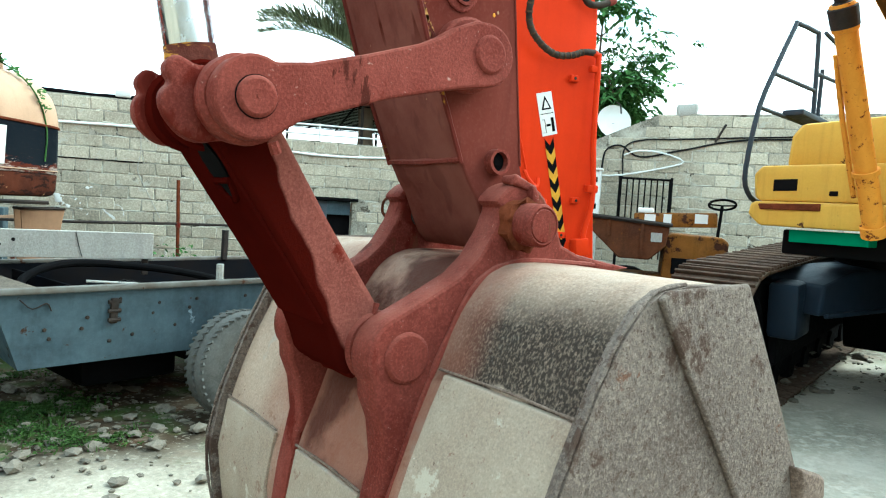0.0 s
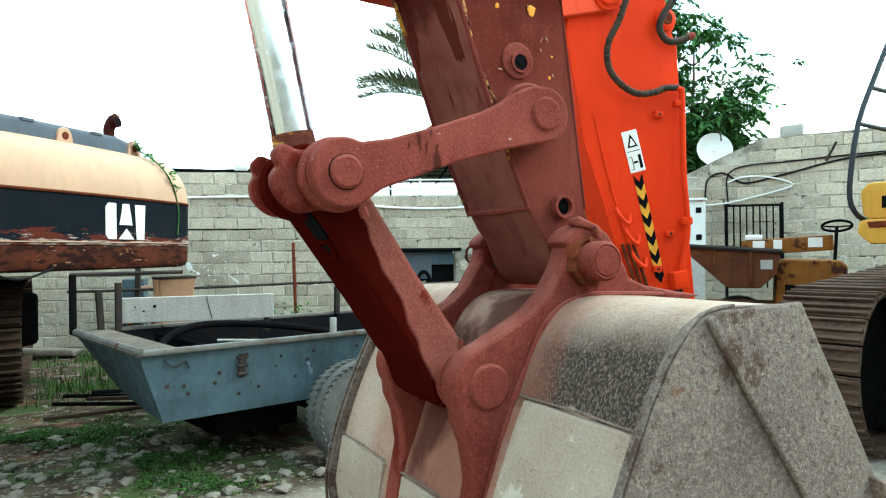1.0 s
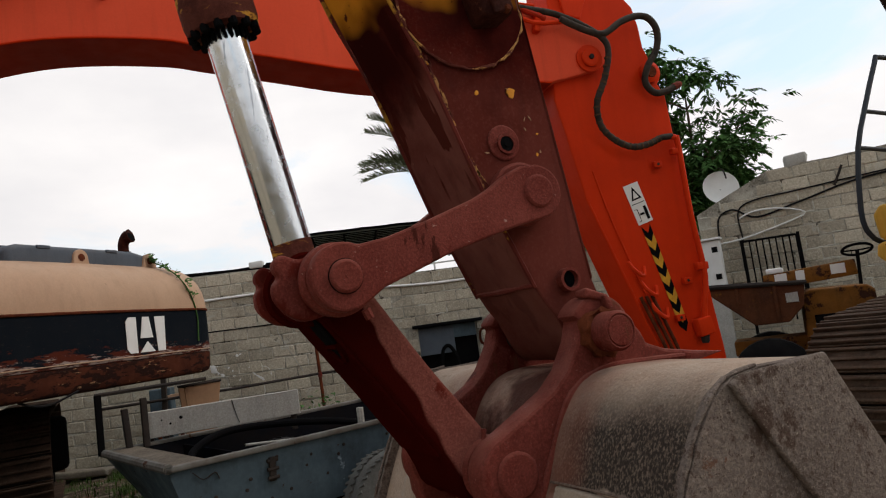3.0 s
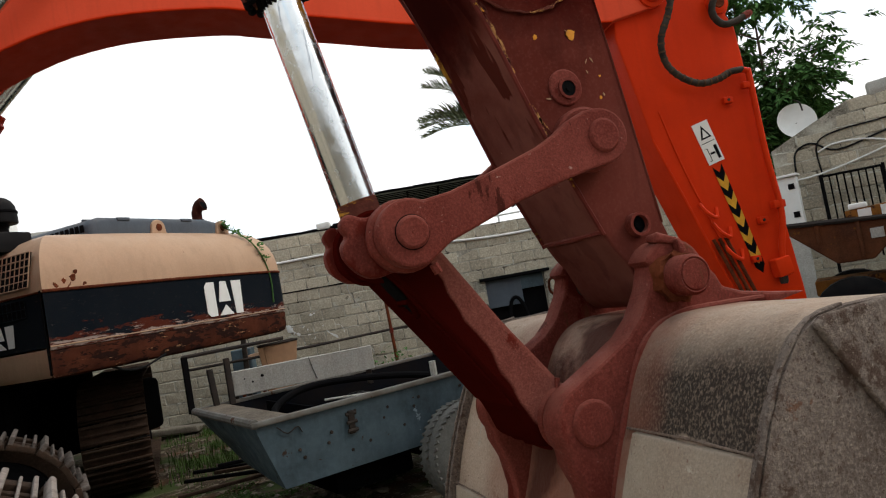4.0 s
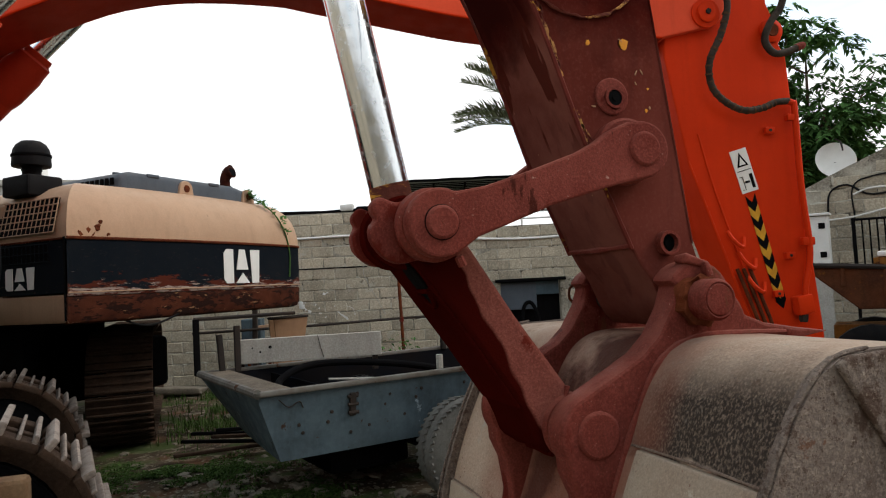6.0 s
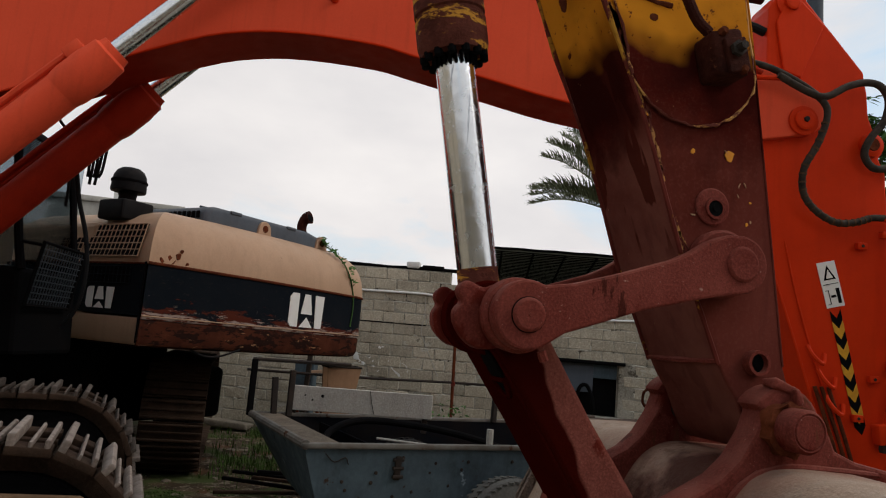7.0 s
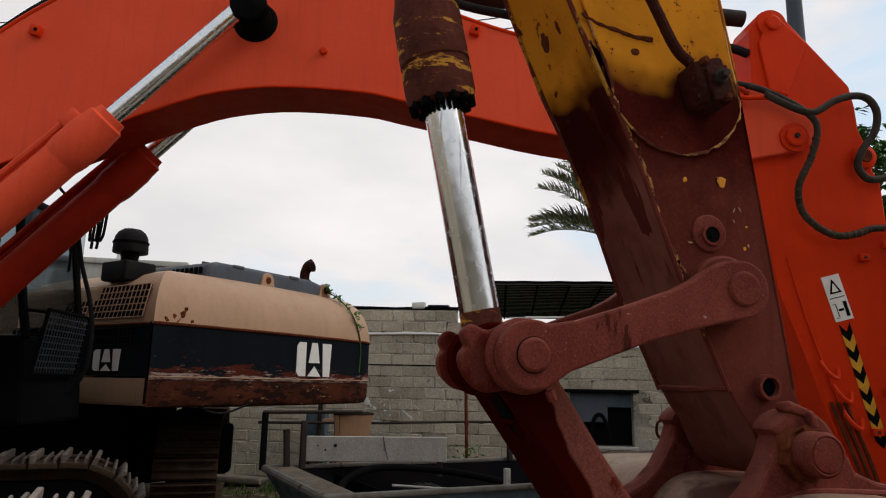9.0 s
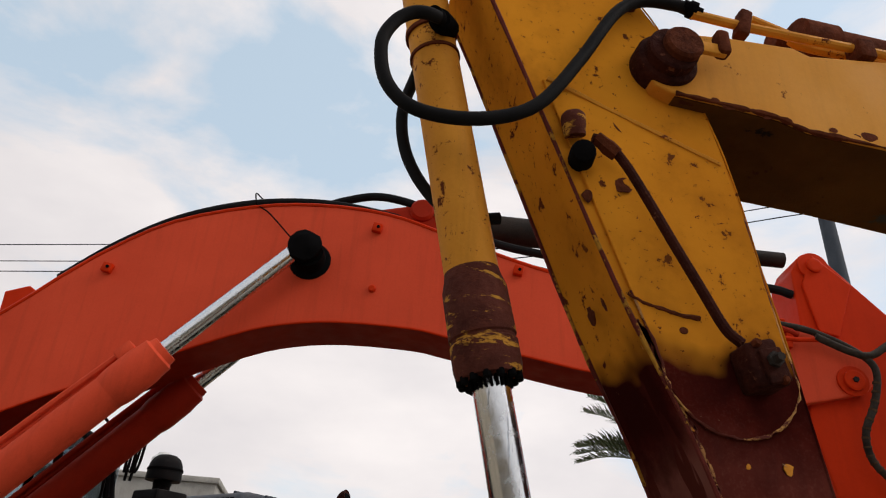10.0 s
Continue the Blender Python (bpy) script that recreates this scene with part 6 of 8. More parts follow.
def build_tan_digger():
    m = Matrix.Translation((-1.13, 6.85, 0)) @ Matrix.Rotation(radians(45.4), 4, "Z")
    digger = thing("crawler_excavator", "tan crawler excavator with black-banded rusty counterweight", "excavator", m)

    def put(name, bm, mat, label="", parent=None):
        return part(name, bm, mat, parent or digger, label)

    rear = [(x, -0.10 * math.sin(math.pi * min(1, x / 3.0))) for x in (0.0, 0.2, 0.5, 0.9, 1.3, 1.7, 2.1, 2.5, 2.8)] + [(2.98, 0.03), (3.09, 0.10), (3.17, 0.22), (3.215, 0.40), (3.23, 0.7), (3.23, 1.3)]
    rear = [(x * 1.105, y) for x, y in rear]
    hip = [(max(0.0, (1.0 - x) / 1.0), 1.0) if x < 2.9 else None for x, y in rear]
    for i, (x, y) in enumerate(rear):
        if hip[i] is None:
            d = (Vector(rear[min(i + 1, len(rear) - 1)]) - Vector(rear[i - 1])).normalized()
            hip[i] = (-d.y, d.x)
    side_plan = [(0.0, 2.4), (0.0, 1.2), (0.0, 0.8), (0.0, 0.4), (0.0, 0.0)]
    side_hip = [(1.0, max(0.0, 1.0 - y)) for x, y in side_plan]
    cw = put("counterweight", lofted(rear, [(0.0, 2.185), (0.005, 2.29), (0.03, 2.41), (0.08, 2.53), (0.16, 2.63), (0.27, 2.71), (0.42, 2.765), (0.60, 2.79), (0.98, 2.81)], hip), TAN, "tan painted cast counterweight")
    part("dark_band", lofted(rear, [(0.3, 1.66), (0.004, 1.67), (0.0, 1.69), (0.0, 2.165), (0.004, 2.18), (0.3, 2.185)]), BAND, cw, "faded black band scraped to rust and primer")
    part("lower_edge", lofted(rear, [(1.2, 1.41), (0.10, 1.41), (0.04, 1.43), (0.012, 1.48), (0.004, 1.655), (0.02, 1.665), (0.3, 1.668)]), TANRUST, cw, "rust-brown lower edge")
    for x, z, s in ((0.22, 2.245, 0.055), (0.30, 2.29, 0.035), (0.14, 2.235, 0.03), (0.40, 2.225, 0.02), (0.33, 2.345, 0.022)):
        y = -0.10 * math.sin(math.pi * x / 3.315) + 0.004
        part("rust_patch", roughen(turned((x, y + 0.004, z), (x, y - 0.003, z), [(0, s), (0.006, s * 0.85)], 14), s * 0.5, 22), RUST, cw)
    part("stripe", tube([(x, y - 0.003, 2.190) for x, y in rear[:-1]], 0.015, 6, 2), RUST, cw)
    part("stripe", tube([(x, y - 0.003, 1.70) for x, y in rear[:-1]], 0.006, 6, 2), TAN, cw)
    for x in (1.74, 2.76):
        prof = [(x - 0.13, 2.68)] + arc(x, 2.83, 0.095, 180, 0, 10) + [(x + 0.13, 2.68)]
        eye = part("lifting_eye", prism(prof, 0.34, 0.40, 0.012), TAN, cw, "tan lifting eye")
        part("eye_hole", turned((x, 0.335, 2.835), (x, 0.345, 2.835), [(0, 0.042), (0.01, 0.042)], 16), RUST, eye)
    logo_marks(cw, lambda x, z, o: (1.81 + x, -0.10 * math.sin(math.pi * (1.81 + x) / 3.315) - 0.004 - o, 1.735 + z), 0.62, 0.385)
    # flank with doors and grilles
    side = put("side_panel", lofted(side_plan, [(0.0, 2.185), (0.005, 2.29), (0.03, 2.41), (0.08, 2.53), (0.16, 2.63), (0.27, 2.71), (0.42, 2.765), (0.60, 2.79), (0.98, 2.81)], side_hip), TAN, "tan side door with grilles")
    part("dark_band", lofted([(0.0, 2.4), (0.0, 1.2), (0.0, 0.02)], [(0.3, 1.70), (0.0, 1.70), (0.0, 2.175), (0.3, 2.18)]), NAVY, side)
    part("lower_strip", lofted([(0.0, 2.4), (0.0, 1.2), (0.0, 0.02)], [(1.0, 1.43), (0.02, 1.43), (-0.004, 1.47), (-0.004, 1.68), (0.3, 1.69)]), TAN, side)
    part("door_seam", tube([(-0.004, 0.03, 1.45), (-0.004, 0.03, 2.20)], 0.010, 6, 1), BLACK, side)
    part("stripe", tube([(-0.004, 2.3, 2.185), (-0.004, 0.03, 2.185)], 0.010, 6, 1), RUST, side)
    for y0, y1, z0, z1 in ((0.15, 0.98, 2.25, 2.57), (1.06, 1.45, 2.25, 2.57), (0.24, 0.98, 1.99, 2.15)):
        g = part("grille", box((0.02 if z0 > 2.15 else -0.001, (y0 + y1) / 2, (z0 + z1) / 2), (0.012, y1 - y0, z1 - z0), 0.002, Matrix.Rotation(radians(14), 4, "Y") if z0 > 2.15 else None), BLACK, side, "black ventilation grille")
        k = int((y1 - y0) / 0.06)
        for i in range(k + 1):
            y = y0 + (y1 - y0) * i / k
            part("grille_bar", tube([(-0.008 if z0 < 2.15 else -0.022, y, z0), (-0.008 if z0 < 2.15 else 0.046, y, z1)], 0.006, 5, 1), TAN if z0 > 2.15 else NAVY, g)
        k2 = int((z1 - z0) / 0.06)
        for i in range(k2 + 1):
            f = i / k2
            xx = -0.022 + 0.068 * f if z0 > 2.15 else -0.008
            part("grille_bar", tube([(xx, y0, z0 + (z1 - z0) * f), (xx, y1, z0 + (z1 - z0) * f)], 0.006, 5, 1), TAN if z0 > 2.15 else NAVY, g)
    logo_marks(side, lambda x, z, o: (-0.004 - o, 0.86 - x, 1.745 + z), 0.42, 0.205)
    hood = put("engine_hood", prism([(0.88, 2.60), (0.90, 2.86), (0.94, 2.93), (1.02, 2.95), (2.52, 2.95), (2.78, 2.90), (2.93, 2.78), (2.96, 2.60)], 0.37, 2.0, 0.05, None, 3), HOOD, "grey-blue engine hood")
    for i in range(15):
        part("hood_slot", box((0.884, 0.50 + 0.075 * i, 2.845), (0.016, 0.050, 0.075), 0.006), BLACK, hood)
    part("hood_rib", tube([(1.0, 0.62, 2.955), (2.55, 0.62, 2.955), (2.80, 0.62, 2.90)], 0.016, 6, 3), HOOD, hood)
    for x in (1.30, 2.20):
        part("hood_hinge", box((x, 0.375, 2.93), (0.16, 0.03, 0.035), 0.008), HOOD, hood)
    put("house_body", prism([(0.02, 1.45), (0.02, 2.60), (3.2, 2.60), (3.2, 1.45)], 0.9, 4.4, 0.05), TAN, "tan housing behind the counterweight")
    inv = m.inverted()
    put("turntable", turned(inv @ Vector((-2.1, 10.4, 1.0)), inv @ Vector((-2.1, 10.4, 1.45)), [(0, 0.75), (0.05, 0.8), (0.45, 0.8)], 32), BLACK, "dark turntable ring")
    put("belly_plate", prism([(0.10, 1.425), (0.10, 1.45), (3.1, 1.45), (3.1, 1.425)], 0.15, 4.3, 0.0), BLACK, "dark belly plate")
    put("cleaner_base", box((0.235, 0.80, 2.74), (0.36, 0.40, 0.20), 0.025), RUBBER, "black base box of the air cleaner")
    air = put("air_cleaner", turned(inv @ Vector((-1.535, 7.56, 2.78)), inv @ Vector((-1.535, 7.56, 3.2)), [(0, 0.084), (0.12, 0.084), (0.121, 0.090), (0.155, 0.090), (0.16, 0.168), (0.175, 0.172), (0.275, 0.166), (0.325, 0.158), (0.375, 0.13), (0.405, 0.09), (0.42, 0.02)], 32), RUBBER, "black mushroom-shaped air cleaner cap")
    part("cap_band", ring(inv @ Vector((-1.535, 7.56, 3.035)), inv @ Vector((-1.535, 7.56, 3.055)), 0.165, 0.176, 32), BLACK, air)
    pipe = [inv @ Vector(p) for p in ((0.285, 9.0, 2.80), (0.285, 9.0, 2.98), (0.290, 8.99, 3.06), (0.325, 8.97, 3.125), (0.375, 8.94, 3.145))]
    ex = put("exhaust_pipe", tube(pipe, lambda f: 0.075 if f < 0.05 else 0.062 + 0.022 * max(0.0, f - 0.55) / 0.45, 18, 5), OILY_RUST, "rusty dark bent exhaust pipe")
    part("exhaust_mouth", turned(pipe[-1] - (pipe[-1] - pipe[-2]) * 0.1, pipe[-1] + (pipe[-1] - pipe[-2]) * 0.06, [(0, 0.070), (0.008, 0.070)], 18), BLACK, ex, "black disc in the pipe mouth")
    part("exhaust_flange", ring(pipe[1] - Vector((0, 0, 0.05)), pipe[1] - Vector((0, 0, 0.02)), 0.060, 0.078, 20), STEEL_DARK, ex)
    # creeper on the counterweight
    put("creeper_stem", tube([(2.74, 0.38, 2.86), (2.84, 0.20, 2.74), (2.93, 0.06, 2.58), (3.00, -0.02, 2.36), (3.06, -0.035, 2.1), (3.04, -0.035, 1.8)], 0.009, 5, 5), LEAFMAT, "thin green creeper")
    lb = bmesh.new()
    random.seed(3)
    for i in range(90):
        f = random.random() ** 2.4
        c = Vector((2.76 + 0.26 * f, 0.34 - 0.38 * min(1, f * 1.6), 2.87 - 0.55 * f)) + Vector((random.uniform(-0.06, 0.06), random.uniform(-0.05, 0.03), random.uniform(-0.04, 0.05)))
        u = Vector((random.uniform(-1, 1), random.uniform(-1, 1), random.uniform(-1, 1))).normalized() * 0.035
        v = u.orthogonal().normalized() * 0.02
        lb.faces.new([lb.verts.new(c - u), lb.verts.new(c + v), lb.verts.new(c + u), lb.verts.new(c - v)])
    part("creeper_leaves", lb, LEAFMAT, digger)["kind"] = "stuff"
    # undercarriage turned towards us
    w2 = Matrix.Translation((-0.96, 10.38, 0)) @ Matrix.Rotation(radians(92), 4, "Z")
    crawler(digger, inv @ w2, 4.6, 1.26, 0.66, TRACKDARK, BLACK, 44)
    w3 = Matrix.Translation((-3.25, 10.65, 0)) @ Matrix.Rotation(radians(92), 4, "Z")
    crawler(digger, inv @ w3, 4.6, 1.26, 0.66, TRACKDARK, BLACK, 44)
    put("car_body", box(inv @ Vector((-2.05, 10.5, 0.75)), (2.2, 2.2, 0.7), 0.08), BLACK, "dark undercarriage centre")
    # Black block added where only shade lies below the house.
    put("lower_frame", box(inv @ Vector((-2.95, 8.45, 0.78)), (2.5, 1.3, 1.3), 0.06, Matrix.Rotation(radians(-45.4), 4, "Z")), BLACK, "black filler block standing in for shade under the tan house")
    put("low_cable", tube([inv @ Vector(p) for p in ((-0.75, 7.35, 1.43), (-0.6, 7.4, 1.36), (-0.45, 7.5, 1.36), (-0.25, 7.6, 1.44))], 0.012, 6, 4), RUBBER)
    return digger


def leaf_material(name, a, b):
    m = material(name, a, b, 0.8, 8.0, 0.6, bump=0.0, random=0.0, specular=0.018)
    n, l = m.node_tree.nodes, m.node_tree.links
    bs = n["Principled BSDF"]
    old = bs.inputs["Base Color"].links[0].from_socket
    g = n.new("ShaderNodeNewGeometry")
    h = n.new("ShaderNodeHueSaturation")
    r = n.new("ShaderNodeMapRange")
    r.inputs["To Min"].default_value, r.inputs["To Max"].default_value = 0.6, 1.45
    l.new(g.outputs["Random Per Island"], r.inputs["Value"])
    l.new(r.outputs["Result"], h.inputs["Value"])
    l.new(old, h.inputs["Color"])
    l.new(h.outputs["Color"], bs.inputs["Base Color"])
    return m


LEAFMAT = leaf_material("green_leaves", (0.072, 0.150, 0.042), (0.038, 0.085, 0.026))
PALMMAT = leaf_material("palm_leaves", (0.16, 0.180, 0.100), (0.085, 0.100, 0.055))
WEEDMAT = leaf_material("weeds", (0.058, 0.098, 0.026), (0.030, 0.056, 0.016))
build_tan_digger()


# ---- ground ----
def ground_material():
    m = material("dusty_ground", (0.40, 0.355, 0.28), (0.27, 0.235, 0.18), 0.8, 0.9, 0.95, grain=0.35, grain_scale=30, bump=1.0, bump_scale=18, flakes=((0.60, 2.2, (0.27, 0.225, 0.165), 1.0), (0.64, 12.0, (0.20, 0.165, 0.12), 1.0), (0.66, 26.0, (0.55, 0.51, 0.43), 1.0)))
    n, l = m.node_tree.nodes, m.node_tree.links
    b = n["Principled BSDF"]
    old = b.inputs["Base Color"].links[0].from_socket
    co = n.new("ShaderNodeTexCoord").outputs["Object"]

    def nz(sc, det=6.0):
        t = n.new("ShaderNodeTexNoise")
        t.inputs["Scale"].default_value, t.inputs["Detail"].default_value = sc, det
        l.new(co, t.inputs["Vector"])
        return t.outputs["Fac"]

    def mr(v, lo, hi):
        r = n.new("ShaderNodeMapRange")
        r.inputs["From Min"].default_value, r.inputs["From Max"].default_value = lo, hi
        l.new(v, r.inputs["Value"])
        return r.outputs["Result"]

    def ma(op, a, c):
        x = n.new("ShaderNodeMath")
        x.operation = op
        for k, v in enumerate((a, c)):
            if isinstance(v, (int, float)):
                x.inputs[k].default_value = v
            else:
                l.new(v, x.inputs[k])
        return x.outputs[0]

    def mx(f, a, c):
        x = n.new("ShaderNodeMix")
        x.data_type = "RGBA"
        l.new(f, x.inputs["Factor"])
        l.new(a, x.inputs["A"])
        x.inputs["B"].default_value = (*c, 1)
        return x.outputs["Result"]

    sep = n.new("ShaderNodeSeparateXYZ")
    l.new(co, sep.inputs["Vector"])
    line = ma("SUBTRACT", ma("ADD", sep.outputs["Y"], ma("MULTIPLY", sep.outputs["X"], 0.05)), 4.30)
    soil = mr(ma("ADD", line, ma("MULTIPLY", ma("SUBTRACT", nz(0.9, 8.0), 0.5), 1.9)), -0.35, 0.55)
    earth = mr(nz(3.4, 8.0), 0.34, 0.66)
    dirt = n.new("ShaderNodeMix")
    dirt.data_type = "RGBA"
    l.new(earth, dirt.inputs["Factor"])
    dirt.inputs["A"].default_value = (0.028, 0.020, 0.013, 1)
    dirt.inputs["B"].default_value = (0.088, 0.064, 0.041, 1)
    dirty = mx(mr(nz(7.0, 8.0), 0.56, 0.63), dirt.outputs["Result"], (0.17, 0.145, 0.110))
    dirty = mx(ma("MULTIPLY", mr(nz(2.1, 6.0), 0.56, 0.66), 0.8), dirty, (0.105, 0.050, 0.026))
    dirty = mx(mr(nz(24.0, 5.0), 0.60, 0.66), dirty, (0.21, 0.185, 0.145))
    moss = mr(nz(1.6, 8.0), 0.52, 0.60)
    dirty = mx(ma("MULTIPLY", moss, 0.75), dirty, (0.050, 0.078, 0.022))
    blend = n.new("ShaderNodeMix")
    blend.data_type = "RGBA"
    # Sand colour raised towards +x to offset the machine's shade there.
    pale = mx(mr(nz(1.3, 7.0), 0.36, 0.66), mx(mr(nz(14.0, 6.0), 0.5, 0.7), old, (0.62, 0.565, 0.465)), (0.56, 0.505, 0.41))
    dry = n.new("ShaderNodeMix")
    dry.data_type = "RGBA"
    l.new(mr(ma("ADD", sep.outputs["X"], ma("MULTIPLY", nz(0.8), 2.0)), 3.4, 5.2), dry.inputs["Factor"])
    l.new(old, dry.inputs["A"])
    l.new(pale, dry.inputs["B"])
    l.new(soil, blend.inputs["Factor"])
    l.new(dry.outputs["Result"], blend.inputs["A"])
    l.new(dirty, blend.inputs["B"])
    colour = blend.outputs["Result"]
    far = n.new("ShaderNodeVectorMath")
    far.operation = "DISTANCE"
    far.inputs[1].default_value = (3.0, 4.5, 0.0)
    l.new(co, far.inputs[0])
    colour = mx(mr(far.outputs["Value"], 8.0, 11.0), colour, (0.06, 0.052, 0.038))
    l.new(colour, b.inputs["Base Color"])
    return m


def height_at(x, y):
    near = math.exp(-((x - 3) ** 2 + (y - 5) ** 2) / 260.0)
    mound = 0.27 * min(1.0, max(0.0, (x - 5.3) / 4.0)) * math.exp(-((y - 2.6) / 2.4) ** 2) * min(1.0, max(0.0, (16.0 - x) / 5.0))
    heap = 0.30 * math.exp(-((x - 7.4) / 1.3) ** 2 - ((y - 3.75) / 0.55) ** 2) * (1 + 0.5 * noise.noise(Vector((x * 2.1, y * 2.1, 9))))
    return mound * 0.4 + heap + near * (0.05 * noise.noise(Vector((x * 0.6, y * 0.6, 0))) + 0.02 * noise.noise(Vector((x * 2.3, y * 2.3, 4)))) - 0.03


def build_ground():
    b = bmesh.new()
    k = 150
    co = [math.sinh(4.6 * (2 * i / k - 1)) / math.sinh(4.6) * 1500 for i in range(k + 1)]
    grid = [[b.verts.new((3 + x, 5 + y, height_at(3 + x, 5 + y))) for x in co] for y in co]
    for r0, r1 in zip(grid, grid[1:]):
        for i in range(k):
            b.faces.new((r0[i], r0[i + 1], r1[i + 1], r1[i]))
    g = part("ground", b, ground_material())
    tagged(g, "dusty yard ground, sandy and partly overgrown with weeds", "ground", kind="structure")


build_ground()


def build_rubble():
    """Loose stones and crumbs over the yard, one object."""
    random.seed(11)
    verts, faces = [], []
    shapes = []
    for k in range(6):
        r = bmesh.new()
        bmesh.ops.create_icosphere(r, subdivisions=1, radius=1.0)
        for v in r.verts:
            v.co *= 1 + 0.5 * noise.noise(v.co * 1.4 + Vector((k * 3.1, k, 0)))
            v.co.z *= 0.6
        r.verts.index_update()
        shapes.append(([v.co.copy() for v in r.verts], [[v.index for v in f.verts] for f in r.faces]))
        r.free()
    for i in range(1900):
        pick = random.random()
        if pick < 0.45:
            x, y = random.gauss(0.35, 0.8), random.gauss(5.6, 0.9)
        elif pick < 0.60:
            x, y = random.gauss(7.2, 0.9), random.gauss(3.5, 0.5)
        else:
            x, y = random.uniform(-3, 9), random.uniform(2.2, 11)
        size = random.choice((0.006, 0.008, 0.010, 0.012, 0.015, 0.02, 0.02, 0.03, 0.055))
        if pick > 0.97:
            size = random.uniform(0.05, 0.09)
        turn = Matrix.Rotation(random.uniform(0, 6.28), 3, "Z") @ Matrix.Diagonal((size * random.uniform(0.8, 1.5), size, size * random.uniform(0.6, 1.1)))
        vs, fs = random.choice(shapes)
        base = len(verts)
        at_ = Vector((x, y, height_at(x, y) + size * 0.25))
        verts.extend(tuple(at_ + turn @ v) for v in vs)
        faces.extend([base + q for q in f] for f in fs)
    me = bpy.data.meshes.new("rubble")
    me.from_pydata(verts, [], faces)
    me.materials.append(STONE)
    tagged(new("rubble", me), "loose dusty stones and crumbs on the yard", "rubble", kind="stuff")


build_rubble()


def build_weeds():
    random.seed(21)
    verts, faces = [], []

    def blade(x, y, h, lean, w):
        a = random.uniform(0, 6.28)
        dx, dy = math.cos(a), math.sin(a)
        z = height_at(x, y)
        k = len(verts)
        verts.extend([(x - dy * w, y + dx * w, z), (x + dy * w, y - dx * w, z), (x + dx * lean * 0.5 + dy * w * 0.7, y + dy * lean * 0.5 - dx * w * 0.7, z + h * 0.65), (x + dx * lean * 0.5 - dy * w * 0.7, y + dy * lean * 0.5 + dx * w * 0.7, z + h * 0.65), (x + dx * lean, y + dy * lean, z + h)])
        faces.extend([(k, k + 1, k + 2, k + 3), (k + 3, k + 2, k + 4)])

    def clover(x, y, h):
        z = height_at(x, y) + h
        a = random.uniform(0, 6.28)
        for q in range(3):
            c, sn = math.cos(a + 2.09 * q), math.sin(a + 2.09 * q)
            r = random.uniform(0.012, 0.026)
            k = len(verts)
            verts.extend([(x, y, z), (x + (c - 0.5 * sn) * r, y + (sn + 0.5 * c) * r, z + 0.004), (x + c * r * 1.5, y + sn * r * 1.5, z - 0.006), (x + (c + 0.5 * sn) * r, y + (sn - 0.5 * c) * r, z + 0.004)])
            faces.append((k, k + 1, k + 2, k + 3))

    spots = [(-0.45, 7.2, 0.75, 2600), (0.10, 6.9, 0.75, 2200), (0.45, 5.85, 0.42, 1300), (0.70, 5.65, 0.36, 700), (0.85, 4.95, 0.34, 500), (0.45, 5.25, 0.30, 350), (-1.0, 6.3, 0.7, 900), (0.0, 9.0, 0.8, 900), (0.5, 10.5, 1.0, 1100), (-0.2, 11.8, 0.7, 800), (2.6, 11.6, 1.2, 900), (-2.6, 8.5, 0.8, 600), (-0.6, 4.8, 0.5, 300), (8.6, 8.2, 0.8, 900), (7.4, 6.4, 0.6, 500), (9.4, 9.0, 0.7, 700)]
    for cx, cy, s, n in spots:
        for _ in range(n):
            x, y = random.gauss(cx, s * 0.5), random.gauss(cy, s * 0.42)
            if noise.noise(Vector((x * 2.6, y * 2.6, 5))) < -0.12:
                continue
            tall = 0.15 if cy > 8 else 0.055
            if cy > 8 or random.random() < 0.55:
                blade(x, y, random.uniform(0.3, 1.0) * tall, random.uniform(0.0, 0.07), random.uniform(0.003, 0.008))
            else:
                clover(x, y, random.uniform(0.01, 0.045))
    me = bpy.data.meshes.new("weeds")
    me.from_pydata(verts, [], faces)
    me.materials.append(WEEDMAT)
    tagged(new("weeds", me), "green weeds and grass tufts in the dirt", "weeds", kind="stuff")


build_weeds()


# ---- blue-grey tipping tub with its wheel and railing ----
RIM_MAT = material("worn_rim_paint", (0.16, 0.155, 0.14), (0.09, 0.07, 0.055), 0.8, 6.0, 0.6, rust=0.35, rust_scale=9, rust_colour=(0.10, 0.045, 0.025), bump=0.2)


DECK = material("weathered_deck_wood", (0.16, 0.13, 0.10), (0.07, 0.055, 0.042), 0.9, 4.0, 0.85, grain=0.3, bump=0.4)


